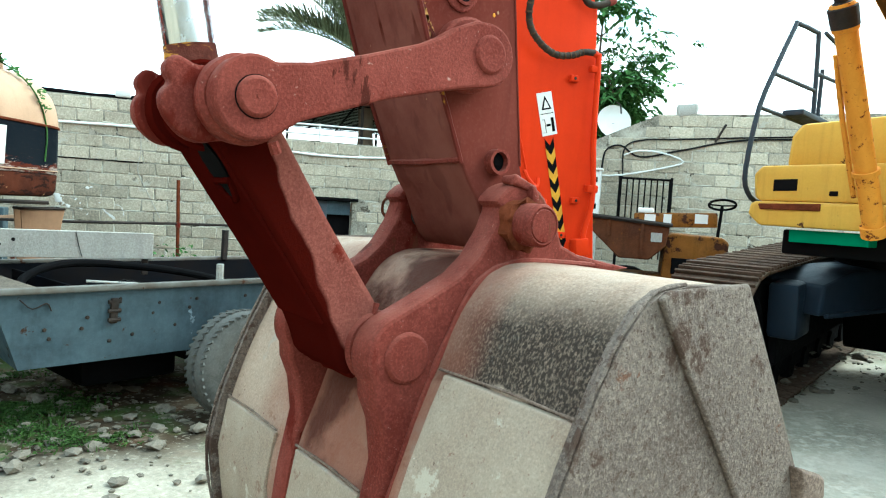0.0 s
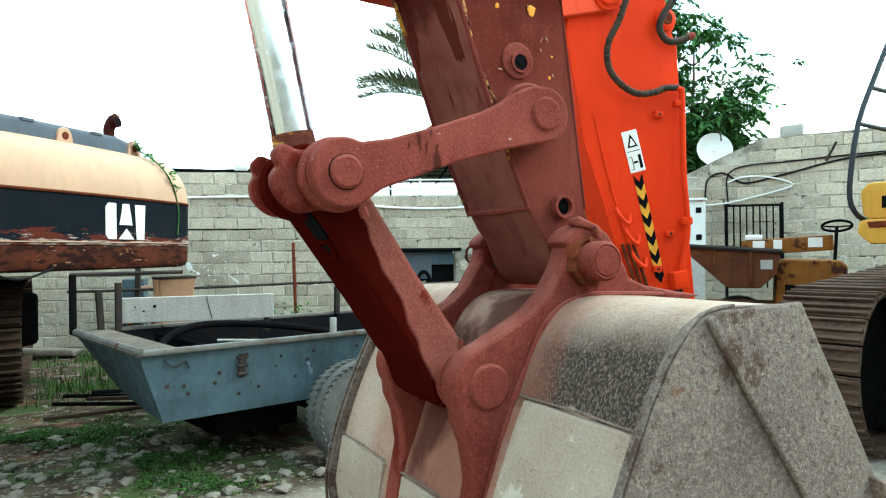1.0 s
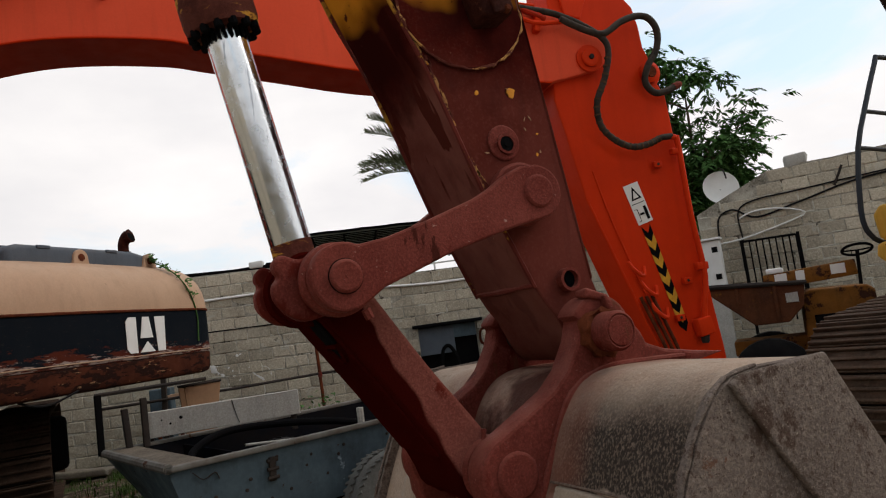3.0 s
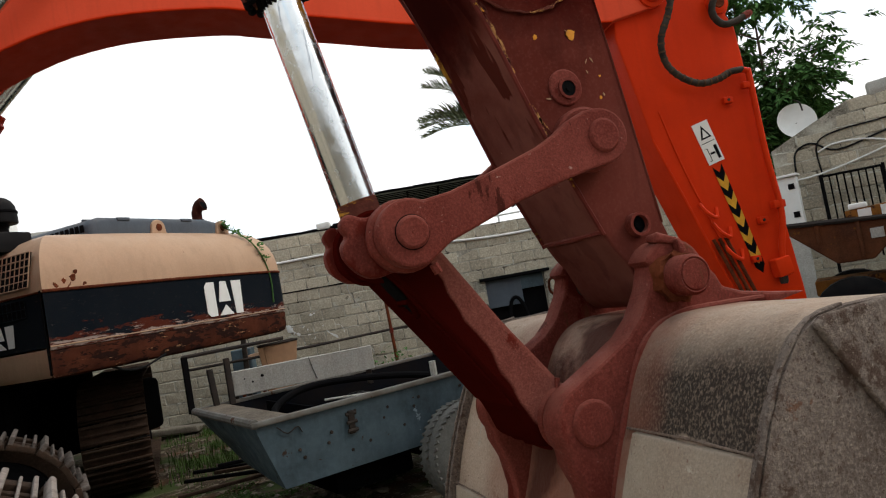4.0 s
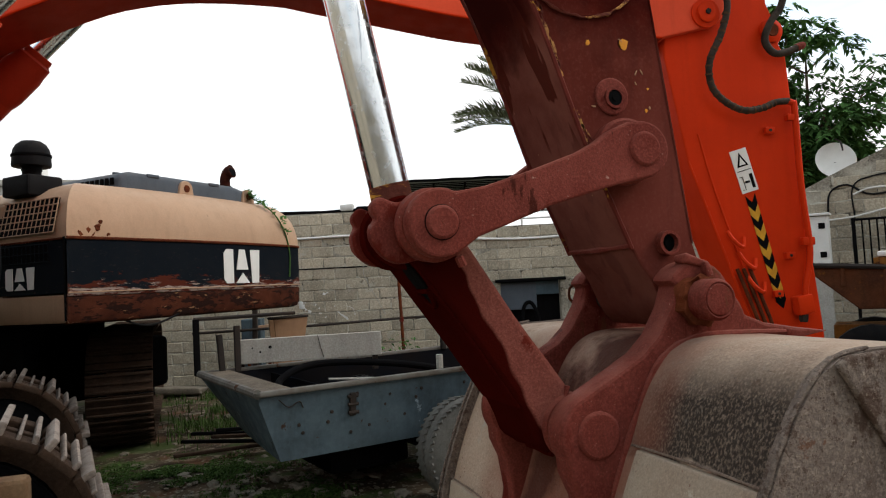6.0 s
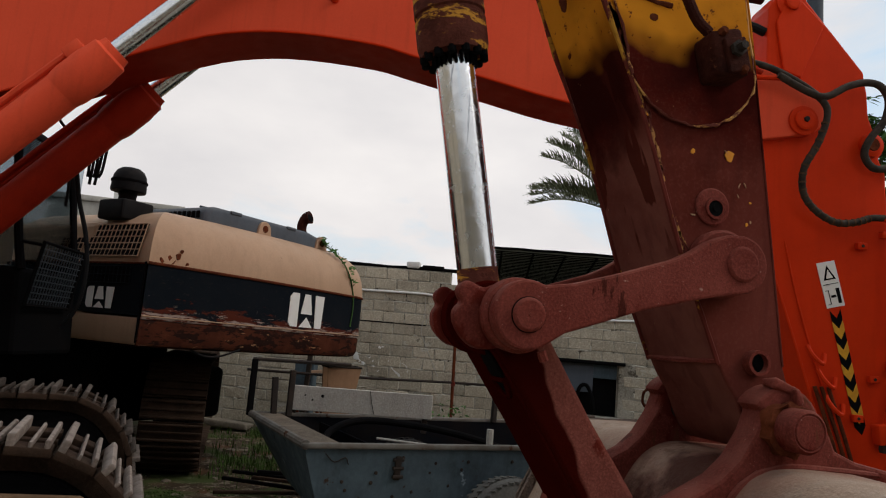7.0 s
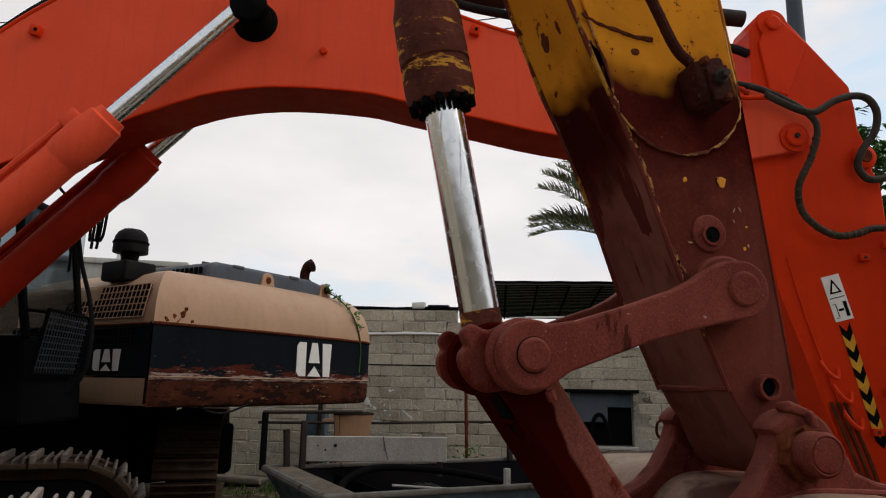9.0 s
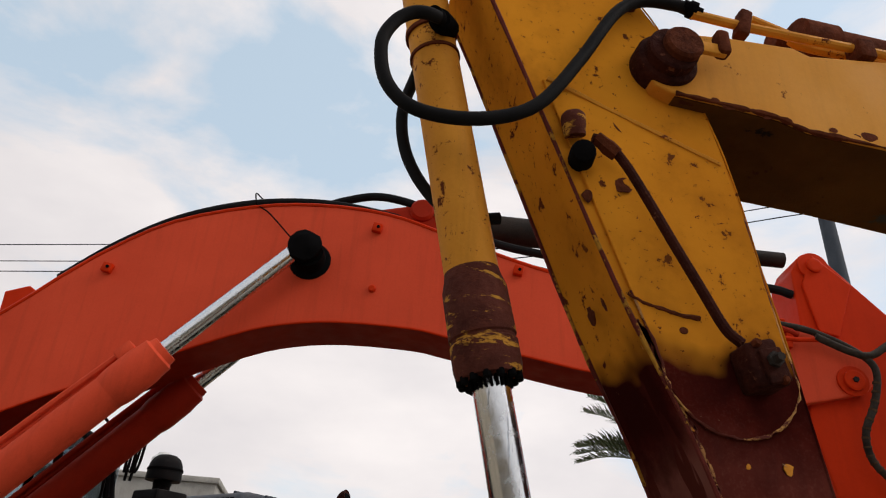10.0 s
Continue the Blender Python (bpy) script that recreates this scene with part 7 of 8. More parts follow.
def build_trailer():
    m = Matrix.Translation((0.33, 4.94, 0)) @ Matrix.Rotation(radians(13), 4, "Z")
    tr = thing("trailer", "dented blue-grey steel tub trailer with open top", "trailer", m)
    L, W, zt, zb = 3.4, 1.76, 0.90, 0.42

    def skin(inset_top, inset_bot, z_top, z_bot):
        return [(inset_top, inset_top, z_top), (L - inset_top, inset_top, z_top), (L - inset_top, W - inset_top, z_top), (inset_top, W - inset_top, z_top)], [(0.16 + inset_bot, 0.06 + inset_bot, z_bot), (L - 0.1 - inset_bot, 0.06 + inset_bot, z_bot), (L - 0.1 - inset_bot, W - 0.16 - inset_bot, z_bot), (0.30 + inset_bot, W - 0.16 - inset_bot, z_bot)]

    to, bo = skin(0, 0, zt, zb)
    ti, bi = skin(0.05, 0.03, zt, zb + 0.06)

    def tray(top, low, seed):
        b = bmesh.new()
        v0, v1 = [b.verts.new(p) for p in top], [b.verts.new(p) for p in low]
        for i in range(4):
            b.faces.new((v0[i], v0[(i + 1) % 4], v1[(i + 1) % 4], v1[i]))
        b.faces.new(v1)
        bmesh.ops.subdivide_edges(b, edges=b.edges[:], cuts=6, use_grid_fill=True)
        for v in b.verts:
            if v.co.z < zt - 0.02:
                v.co.y += 0.014 * noise.noise(v.co * 2.2)
                v.co.x += 0.012 * noise.noise(v.co * 2.0 + Vector((5, 0, 0)))
        return b

    tub = part("tub", tray(to, bo, 0), TUB, tr, "blue-grey painted steel tub, dented")
    # The inside's near-black colour stands in for the shade in the tub.
    part("tub_inside", tray(ti, bi, 1), TUB_IN, tub, "rusty inside, near-black to stand for its shade")
    for p0, p1 in ((to[0], to[1]), (to[3], to[2]), (to[0], to[3])):
        c = (Vector(p0) + Vector(p1)) / 2
        d = Vector(p1) - Vector(p0)
        part("rim", box(c + Vector((0, 0, 0.010)), (abs(d.x) + 0.06, abs(d.y) + 0.06, 0.04), 0.014), RIM_MAT, tub, "rust-edged rolled rim")
    part("deck_plate", roughen(box((0.15, W / 2, zt + 0.005), (0.24, W - 0.08, 0.03), 0.008), 0.006, 5), DECK, tub, "weathered wooden deck board")
    part("deck_roll", tube([(0.0, -0.01, zt + 0.015), (0.0, W, zt + 0.015)], 0.034, 10, 1), RIM_MAT, tub, "rolled end bar")
    part("stake", tube([(1.50, 0.05, zt), (1.50, 0.05, zt + 0.14)], 0.028, 8, 1), CONCRETE, tub, "pale pipe stake")
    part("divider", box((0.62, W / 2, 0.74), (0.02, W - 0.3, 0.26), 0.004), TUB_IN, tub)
    hasp = part("hasp", box((0.71, 0.008, 0.755), (0.05, 0.03, 0.17), 0.008, Matrix.Rotation(radians(7), 4, "X")), STEEL_DARK, tub, "dark hinge hasp")
    for i in range(3):
        part("hasp_pin", turned((0.67, 0.000, 0.695 + 0.06 * i), (0.75, 0.000, 0.695 + 0.06 * i), [(0, 0.014), (0.08, 0.014)], 8), STEEL_DARK, hasp)
    for x, z in ((0.55, 0.72), (1.25, 0.74), (1.45, 0.60), (0.85, 0.58), (1.7, 0.8), (0.75, 0.83), (1.15, 0.62), (1.30, 0.80), (0.30, 0.66), (0.33, 0.60), (0.98, 0.72), (0.52, 0.65), (0.70, 0.55), (1.02, 0.79)):
        yf = 0.125 * (0.90 - z)
        part("rivet", turned((x, yf + 0.03, z), (x, yf - 0.008, z), [(0, 0.014), (0.034, 0.013), (0.038, 0.009)], 8), STEEL_DARK, tub)
    part("drain_hole", turned((1.60, 0.13, 0.58), (1.60, 0.085, 0.57), [(0, 0.04), (0.045, 0.04)], 14), BLACK, tub)
    part("chassis_beam", box((1.8, 0.45, 0.40), (2.7, 0.12, 0.14), 0.01), BLACK, tr)
    part("chassis_beam", box((1.8, 1.30, 0.40), (2.7, 0.12, 0.14), 0.01), BLACK, tr)
    part("axle", tube([(1.35, -0.45, 0.36), (1.35, 1.8, 0.36)], 0.05, 10, 1), BLACK, tr)
    part("under_frame", box((1.0, 0.85, 0.28), (0.7, 1.0, 0.22), 0.04), BLACK, tr)
    for y in (-0.30, 1.55):
        wheel = part("wheel", turned((1.49, y - 0.08, 0.36), (1.49, y + 0.12, 0.36), [(0, 0.05), (0.0, 0.08), (0.03, 0.10), (0.0, 0.19), (0.03, 0.22), (0.17, 0.22), (0.20, 0.16)], 28), HOOD, tr, "steel rim")
        tyre = turned((1.49, y - 0.12, 0.36), (1.49, y + 0.14, 0.36), [(0.02, 0.21), (0.0, 0.27), (0.015, 0.33), (0.05, 0.375), (0.09, 0.385), (0.095, 0.375), (0.125, 0.375), (0.13, 0.385), (0.17, 0.385), (0.175, 0.375), (0.21, 0.375), (0.245, 0.33), (0.26, 0.27), (0.24, 0.21)], 72)
        for v in tyre.verts:
            r = math.hypot(v.co.x - 1.49, v.co.z - 0.36)
            if r > 0.32:
                a = math.atan2(v.co.z - 0.36, v.co.x - 1.49)
                v.co += Vector((math.cos(a), 0, math.sin(a))) * 0.0015 * (1 if int((a + math.pi) * 36 / math.pi + 0.5) % 3 else -1.5)
        for i in range(44):
            a = 2 * math.pi * i / 44
            for yy, rr in ((y - 0.085, 0.366), (y + 0.01, 0.384), (y + 0.105, 0.366)):
                box((1.49 + math.cos(a) * rr, yy, 0.36 + math.sin(a) * rr), (0.014, 0.05, 0.020), 0.0, Matrix.Rotation(-a, 4, "Y") @ Matrix.Rotation(0.5, 4, "X"), tyre)
        part("tyre", tyre, TYRE_GREY if y < 0.5 else RUBBER, wheel, "dusty grey worn tyre")
    part("pale_patch", roughen(prism([(0.30, 0.50), (0.26, 0.62), (0.34, 0.68), (0.46, 0.66), (0.54, 0.58), (0.60, 0.60), (0.62, 0.47), (0.45, 0.45)], 0.0, 0.004), 0.02, 9), TUB_WORN, tub, "pale rubbed paint", Matrix.Translation((0, 0.028, 0)) @ Matrix.Rotation(radians(-7), 4, "X"))
    part("scratch", tube([(0.15, -0.003, 0.86), (0.22, 0.0, 0.80), (0.30, 0.003, 0.83), (0.33, 0.010, 0.78)], 0.004, 6, 3), STEEL_DARK, tub)
    # things lying in it
    part("inner_hose", tube([(0.30, 0.45, 0.80), (0.42, 0.75, 0.90), (0.75, 0.95, 0.97), (1.2, 0.95, 0.95), (1.7, 0.75, 0.88), (2.3, 0.5, 0.72)], 0.03, 10, 6), BLACK, tr, "black hose lying in the tub")
    part("inner_pipe", tube([(0.75, 0.55, 0.885), (1.35, 0.40, 0.84)], 0.010, 8, 1), CONCRETE, tr)
    # railing along its far side
    for x, h, lean in ((-0.02, 0.50, 0.0), (0.22, 0.35, -0.06), (0.34, 0.42, 0.0), (2.55, 0.3, 0.02)):
        part("rail_post", box((x + lean / 2, W - 0.05, zt + h / 2), (0.05, 0.05, h), 0.004, Matrix.Rotation(lean, 4, "Y")), STEEL_DARK if x > 0.1 else BLACK, tr)
    part("rail_bar", tube([(-0.04, W - 0.05, zt + 0.50), (0.9, W - 0.05, zt + 0.50)], 0.018, 6, 1), STEEL_DARK, tr)
    return tr


build_trailer()


def build_panel():
    """A pale sheet propped on the far rim of the tub."""
    m = Matrix.Translation((0.93, 6.66, 0)) @ Matrix.Rotation(radians(-7), 4, "Z")
    t = thing("panel", "pale grey worn sheet panel standing on the tub rim", "panel", m)
    sheet = part("sheet", roughen(box((0, 0, 1.07), (1.36, 0.04, 0.225), 0.006), 0.006, 6), CONCRETE, t)
    part("crack", tube([(0.08, -0.021, 1.18), (0.10, -0.022, 1.08), (0.13, -0.021, 0.97)], 0.003, 5, 3), BLACK, sheet)
    for x, z, s in ((-0.45, 1.06, 0.010), (-0.36, 1.10, 0.016), (-0.52, 1.10, 0.008)):
        part("stain", turned((x, -0.019, z), (x, -0.0225, z), [(0, s), (0.003, s * 0.8)], 10), BLACK, sheet)
    for x in (-0.62, 0.62):
        part("foot", box((x, 0.03, 0.90), (0.05, 0.05, 0.16), 0.004), STEEL_DARK, t)


build_panel()

# ---- block walls ----
BLOCK_L, BLOCK_H, BLOCK_T, GAP = 0.40, 0.20, 0.19, 0.016


def block_mesh(w, seed):
    b = box((0, 0, 0), (w - GAP, BLOCK_T, BLOCK_H - GAP), 0.008, None, None, 1)
    for v in b.verts:
        v.co += Vector((noise.noise(v.co * 9 + Vector((seed, 0, 0))), 0.6 * noise.noise(v.co * 9 + Vector((0, seed, 0))), noise.noise(v.co * 9 + Vector((0, 0, seed))))) * 0.018
    finish(b)
    me = bpy.data.meshes.new("block")
    b.to_mesh(me)
    b.free()
    me.materials.append(BLOCK)
    return me


def block_wall(name, label, m, s0, s1, top, holes, near, seed):
    """Courses of concrete blocks before a mortar core. top(s): height; holes: openings (s0, s1, z0, z1); near: stretch with single blocks."""
    random.seed(seed)
    wall = thing(name, label, "wall", m, kind="structure")
    # mortar core in strips that leave the openings free
    cuts = sorted({s0, s1, *[v for h in holes for v in h[:2]], *[s0 + 0.4 * i for i in range(int((s1 - s0) / 0.4) + 1)]})
    core = bmesh.new()
    for a, c in zip(cuts, cuts[1:]):
        mid = (a + c) / 2
        hole = next((h for h in holes if h[0] < mid < h[1]), None)
        h = min(top(a + 1e-3), top(c - 1e-3)) - 0.01
        for z0, z1 in ([(-0.1, h)] if not hole else [(-0.1, hole[2]), (hole[3], h)]):
            if z1 > z0:
                box(((a + c) / 2, 0.0, (z0 + z1) / 2), (c - a, BLOCK_T - 0.014, z1 - z0), 0.0, None, core)
    part("mortar", core, MORTAR, wall, "pale mortar joints")
    # mortar squeezed out over the joints
    verts, faces = [], []
    for _ in range(420):
        c, r = random.uniform(near[0] - 1.0, near[1] + 1.5), random.randint(1, 15)
        upright = random.random() < 0.35
        z = r * BLOCK_H + (random.uniform(0.03, 0.17) if upright else random.uniform(-0.012, 0.012))
        if upright:
            c = s0 + BLOCK_L * (round((c - s0) / BLOCK_L) + (0.5 if r % 2 else 0.0))
        if z > top(c) - 0.05 or c < s0 + 0.1 or c > s1 - 0.1 or any(h[0] - 0.1 < c < h[1] + 0.1 and h[2] - 0.1 < z < h[3] + 0.1 for h in holes):
            continue
        along, across = random.uniform(0.05, 0.20), random.uniform(0.010, 0.028)
        k = len(verts)
        verts.append((c, -BLOCK_T / 2 - 0.006, z))
        for i in range(10):
            a = 2 * math.pi * i / 10
            w = random.uniform(0.55, 1.2)
            dx, dz = along * math.cos(a) * w, across * math.sin(a) * w
            verts.append((c + (dz if upright else dx), -BLOCK_T / 2 + 0.006, z + (dx * 0.5 if upright else dz)))
        faces.extend((k, k + 1 + i, k + 1 + (i + 1) % 10) for i in range(10))
    smear = bpy.data.meshes.new("mortar_smear")
    smear.from_pydata(verts, [], faces)
    smear.materials.append(PLASTER)
    shared("mortar_smear", smear, wall, Matrix(), "pale mortar squeezed out of the joints")["kind"] = "stuff"
    shapes = [block_mesh(BLOCK_L, k) for k in range(5)]
    rest = bmesh.new()
    rows = int(4.2 / BLOCK_H)
    for r in range(rows):
        z = r * BLOCK_H + BLOCK_H / 2
        s = s0 + (BLOCK_L / 2 if r % 2 else 0.0)
        while s + BLOCK_L <= s1 + 0.21:
            c = s + BLOCK_L / 2
            t = min(top(c - 0.15), top(c + 0.15))
            free = all(not (h[0] - 0.12 < c < h[1] + 0.12 and h[2] - 0.05 < z < h[3] + 0.05) for h in holes)
            if z + BLOCK_H / 2 <= t + 0.03 and free:
                pm = Matrix.Translation((c, random.uniform(-0.008, 0.004), z + random.uniform(-0.004, 0.004))) @ Matrix.Rotation(random.uniform(-0.012, 0.012), 4, "Y")
                me = random.choice(shapes)
                if near[0] < c < near[1]:
                    shared("block", me, wall, pm)
                else:
                    tmp = bmesh.new()
                    tmp.from_mesh(me)
                    tmp.transform(pm)
                    merge(rest, tmp)
            s += BLOCK_L
    if rest.verts:
        part("far_blocks", rest, BLOCK, wall)["kind"] = "stuff"
    else:
        rest.free()
    return wall


WALL_W = Matrix.Translation((1.7, 12.9, 0)) @ Matrix.Rotation(radians(-18), 4, "Z")
WINDOW = (3.62, 4.72, 0.66, 1.58)


def top_w(s):
    return 3.02 if s < 1.85 else 2.62


west = block_wall("wall_west", "grey concrete block wall with open joints", WALL_W, -9.2, 8.4, top_w, [WINDOW], (-1.3, 5.6), 31)
WALL_E = Matrix.Translation((9.55, 8.85, 0)) @ Matrix.Rotation(radians(-53.5), 4, "Z")


def top_e(s):
    return max(2.4, 2.88 + 0.44 * s if s < 1.15 else 3.39 + 0.025 * (s - 1.15))


east = block_wall("wall_east", "grey concrete block gable wall with sloping top", WALL_E, -0.05, 7.0, top_e, [], (-0.1, 3.6), 37)


# Two unseen walls, added to hold back low light from the sky.
for nm, m_, ln_, hi_ in (("wall_south", Matrix.Translation((2.0, -4.2, 0)), 18.2, 3.4), ("wall_far_west", Matrix.Translation((-7.0, 4.5, 0)) @ Matrix.Rotation(radians(90), 4, "Z"), 17.2, 4.2)):
    b_ = box((0, 0, hi_ / 2 - 0.1), (ln_, 0.2, hi_), 0.01)
    tagged(part(nm, b_, BLOCK, None, "", m_), "plain grey wall out of view, added to block low sky light", "wall", kind="structure")

cap = [(-0.05, 2.5)] + [(-0.05 + 0.2 * i, top_e(-0.05 + 0.2 * i) + 0.01) for i in range(36)] + [(6.95, 3.3), (1.3, 3.2), (0.6, 2.85)]
part("wall_top", roughen(prism(cap, -0.085, 0.085, 0.0), 0.02, 4), MORTAR, east, "rough mortar slope along the wall top")


CRATE = material("faded_orange_board", (0.34, 0.20, 0.115), (0.24, 0.14, 0.085), 0.8, 4.0, 0.8, bump=0.2, streak=0.3)


def build_wall_things():
    # capping sheet and tiles on the high wall
    b = bmesh.new()
    pts = [(-9.0 + 0.45 * i, 0.0, 3.045 + 0.03 * noise.noise(Vector((i * 0.7, 2, 3)))) for i in range(25)]
    part("wall_capping", tube(pts, 0.035, 6, 1, b), BLACK, west, "ragged dark roofing felt on the wall top")
    part("cap_stone", roughen(box((0.87, 0.0, 3.10), (0.26, 0.16, 0.13), 0.03), 0.02, 8), WHITE, west, "pale lump of plaster on the wall")
    part("cap_stone", roughen(box((1.25, 0.0, 3.07), (0.4, 0.14, 0.08), 0.03), 0.03, 8), BLACK, west)
    # window with dark opening
    s0, s1, z0, z1 = WINDOW
    win = part("window_1", box(((s0 + s1) / 2, 0.12, (z0 + z1) / 2), (s1 - s0, 0.02, z1 - z0), 0.0), BLACK, west, "dark window opening")
    part("window_frame", box(((s0 + s1) / 2, -0.02, z1 + 0.02), (s1 - s0 + 0.2, 0.26, 0.06), 0.01), BLACK, win, "dark lintel")
    part("shutter", box((s0 + 0.33, 0.0, z1 - 0.27), (0.66, 0.03, 0.50), 0.006), HOOD, win, "blue-grey sheet shutter")
    part("shutter", box((s1 - 0.24, 0.02, z1 - 0.14), (0.44, 0.03, 0.24), 0.006), TUB, win, "grey sheet panel")
    part("window_sill", box(((s0 + s1) / 2, -0.06, z0 - 0.03), (s1 - s0 + 0.1, 0.30, 0.06), 0.008), CONCRETE, win)
    part("pipe_coil", tube([(s0 + 0.35, -0.02, z0 + 0.05), (s0 + 0.42, -0.02, z0 + 0.45), (s0 + 0.55, -0.02, z0 + 0.52), (s0 + 0.66, -0.02, z0 + 0.3), (s0 + 0.70, -0.02, z0 + 0.05)], 0.035, 8, 4), BLACK, win)
    # white pipe and cable
    part("white_pipe", tube([(-6.0, -0.12, 2.50), (-2.0, -0.12, 2.53), (0.0, -0.12, 2.56), (1.15, -0.12, 2.57), (2.0, -0.12, 2.50), (4.0, -0.12, 2.36), (5.6, -0.12, 2.42), (7.0, -0.12, 2.50)], 0.022, 8, 4), WHITE, west, "white plastic pipe along the wall")
    part("cable", tube([(1.15, -0.11, 2.55), (1.17, -0.11, 2.2), (1.13, -0.11, 1.9), (1.2, -0.11, 1.7), (1.5, -0.11, 1.1)], 0.006, 6, 4), CONCRETE, west)
    part("joint_crack", tube([(-2.5, -0.10, 1.99), (-1.0, -0.10, 2.0), (0.2, -0.10, 2.0), (1.2, -0.10, 2.0)], 0.012, 6, 4, None, 0.8), BLACK, west, "dark open joint")
    for pts, r in (([(-0.10, 1.42), (0.01, 1.38), (0.15, 1.35), (0.27, 1.31), (0.29, 1.21), (0.40, 1.12), (0.49, 1.04)], 0.022), ([(0.35, 1.52), (0.42, 1.55), (0.48, 1.54), (0.59, 1.42)], 0.018), ([(0.57, 1.31), (0.62, 1.22), (0.68, 1.16), (0.81, 1.04)], 0.016), ([(-0.05, 1.40), (0.02, 1.30), (0.08, 1.26), (0.14, 1.21)], 0.05), ([(0.75, 1.3), (0.9, 1.25), (0.95, 1.1)], 0.006)):
        b = tube([(s, -0.092, z) for s, z in pts], lambda f, r=r: r * (0.6 + 0.6 * math.sin(9 * f) ** 2), 8, 5, None, 1.2)
        for v in b.verts:
            v.co.y = -0.096 + (v.co.y + 0.092) * 0.12
        part("plaster_splash", roughen(b, 0.012, 16), WHITE, west, "splashed white plaster")
    # thin pole with red joint, and rail
    pole = new("pole", None)
    tagged(pole, "thin rusty steel pole before the block wall", "pole")
    pole.matrix_basis = WALL_W
    part("shaft", tube([(1.82, -0.45, -0.05), (1.80, -0.45, 0.9), (1.78, -0.45, 1.75)], 0.028, 8, 1), RUST, pole)
    part("red_joint", turned((1.80, -0.45, 0.98), (1.80, -0.45, 1.06), [(0, 0.04), (0.08, 0.04)], 10), PRIMER, pole)
    rail = new("railing", None)
    tagged(rail, "rusty pipe railing with posts behind the tub", "railing")
    rail.matrix_basis = WALL_W
    part("rail_bar", tube([(-1.5, -1.6, 1.02), (0.5, -1.2, 1.03), (1.8, -0.45, 1.04), (3.0, -0.45, 1.05)], 0.022, 8, 2), STEEL_DARK, rail)
    part("rail_post", box((-0.55, -1.4, 0.85), (0.075, 0.075, 1.75), 0.006, Matrix.Rotation(radians(1.5), 4, "Y")), STEEL_DARK, rail)
    # clutter below the wall
    d = Vector((-0.80, -0.55, 0))
    bt = box(d + Vector((0, 0, 0.62)), (0.34, 0.3, 1.1), 0.02)
    tagged(part("gas_locker", bt, TUB, None, "", WALL_W), "blue-grey narrow locker before the wall", "locker")
    ch = thing("chair", "brown wooden chair frame by the wall", "chair", WALL_W)
    part("seat", box((-0.55, -1.0, 0.75), (0.4, 0.4, 0.04), 0.01), RUST, ch)
    part("backrest", prism([(-0.75, 0.78), (-0.70, 1.05), (-0.40, 1.08), (-0.35, 0.78), (-0.42, 0.78), (-0.45, 1.0), (-0.66, 1.0), (-0.68, 0.78)], -0.82, -0.78, 0.008), TAN, ch)
    for x in (-0.72, -0.38):
        for y in (-1.17, -0.83):
            part("leg", box((x, y, 0.36), (0.05, 0.05, 0.78), 0.006), RUST, ch)
    pl = roughen(box((0, 0, 0), (0.9, 0.5, 0.10), 0.03, None, None, 3), 0.08, 4)
    tagged(part("rubbish_sheet", pl, STONE, None, "", Matrix.Translation((-0.50, 12.4, 0.10)) @ Matrix.Rotation(-0.2, 4, "Z") @ Matrix.Rotation(0.10, 4, "Y")), "crumpled pale sheet lying before the block wall", "sheet")
    random.seed(9)
    for i in range(7):
        x, y = 0.1 + 0.12 * i, 7.4 + 0.2 * (i % 3)
        bm = box((0, 0, 0), (random.uniform(0.6, 1.2), 0.045, 0.035), 0.006)
        tagged(part("scrap_bar", bm, (TRACKDARK, BLACK, BLACK)[i % 3], None, "", Matrix.Translation((x, y, 0.06 + 0.036 * i)) @ Matrix.Rotation(random.uniform(-0.5, 0.5), 4, "Z") @ Matrix.Rotation(random.uniform(-0.06, 0.06), 4, "Y")), "rusty scrap bar on a heap", "scrap", "scrap heap")
    cr = thing("crate", "orange-brown open crate leaning by the wall", "crate", Matrix.Translation((1.06, 9.6, 0)) @ Matrix.Rotation(0.15, 4, "Z"))
    part("side", prism([(-0.18, 0.55), (-0.24, 1.26), (0.22, 1.26), (0.10, 0.55)], -0.16, -0.14, 0.004), CRATE, cr)
    part("side", prism([(-0.18, 0.55), (-0.24, 1.26), (0.22, 1.26), (0.10, 0.55)], 0.14, 0.16, 0.004), CRATE, cr)
    part("rim", tube([(-0.24, -0.16, 1.26), (0.22, -0.16, 1.27), (0.22, 0.16, 1.27), (-0.24, 0.16, 1.26), (-0.24, -0.16, 1.26)], 0.015, 6, 1), STEEL_DARK, cr)
    part("foot", box((-0.02, 0.0, 0.27), (0.3, 0.28, 0.6), 0.01), STEEL_DARK, cr)
    # bush on top of the far tub rim
    leafy("bush", (1.25, 7.6, 0.98), (0.30, 0.15, 0.13), 700, 0.022, "low green bush behind the tub")
    leafy("bush", (2.25, 8.4, 0.62), (0.4, 0.3, 0.40), 260, 0.035, "dry twiggy bush by the wall")


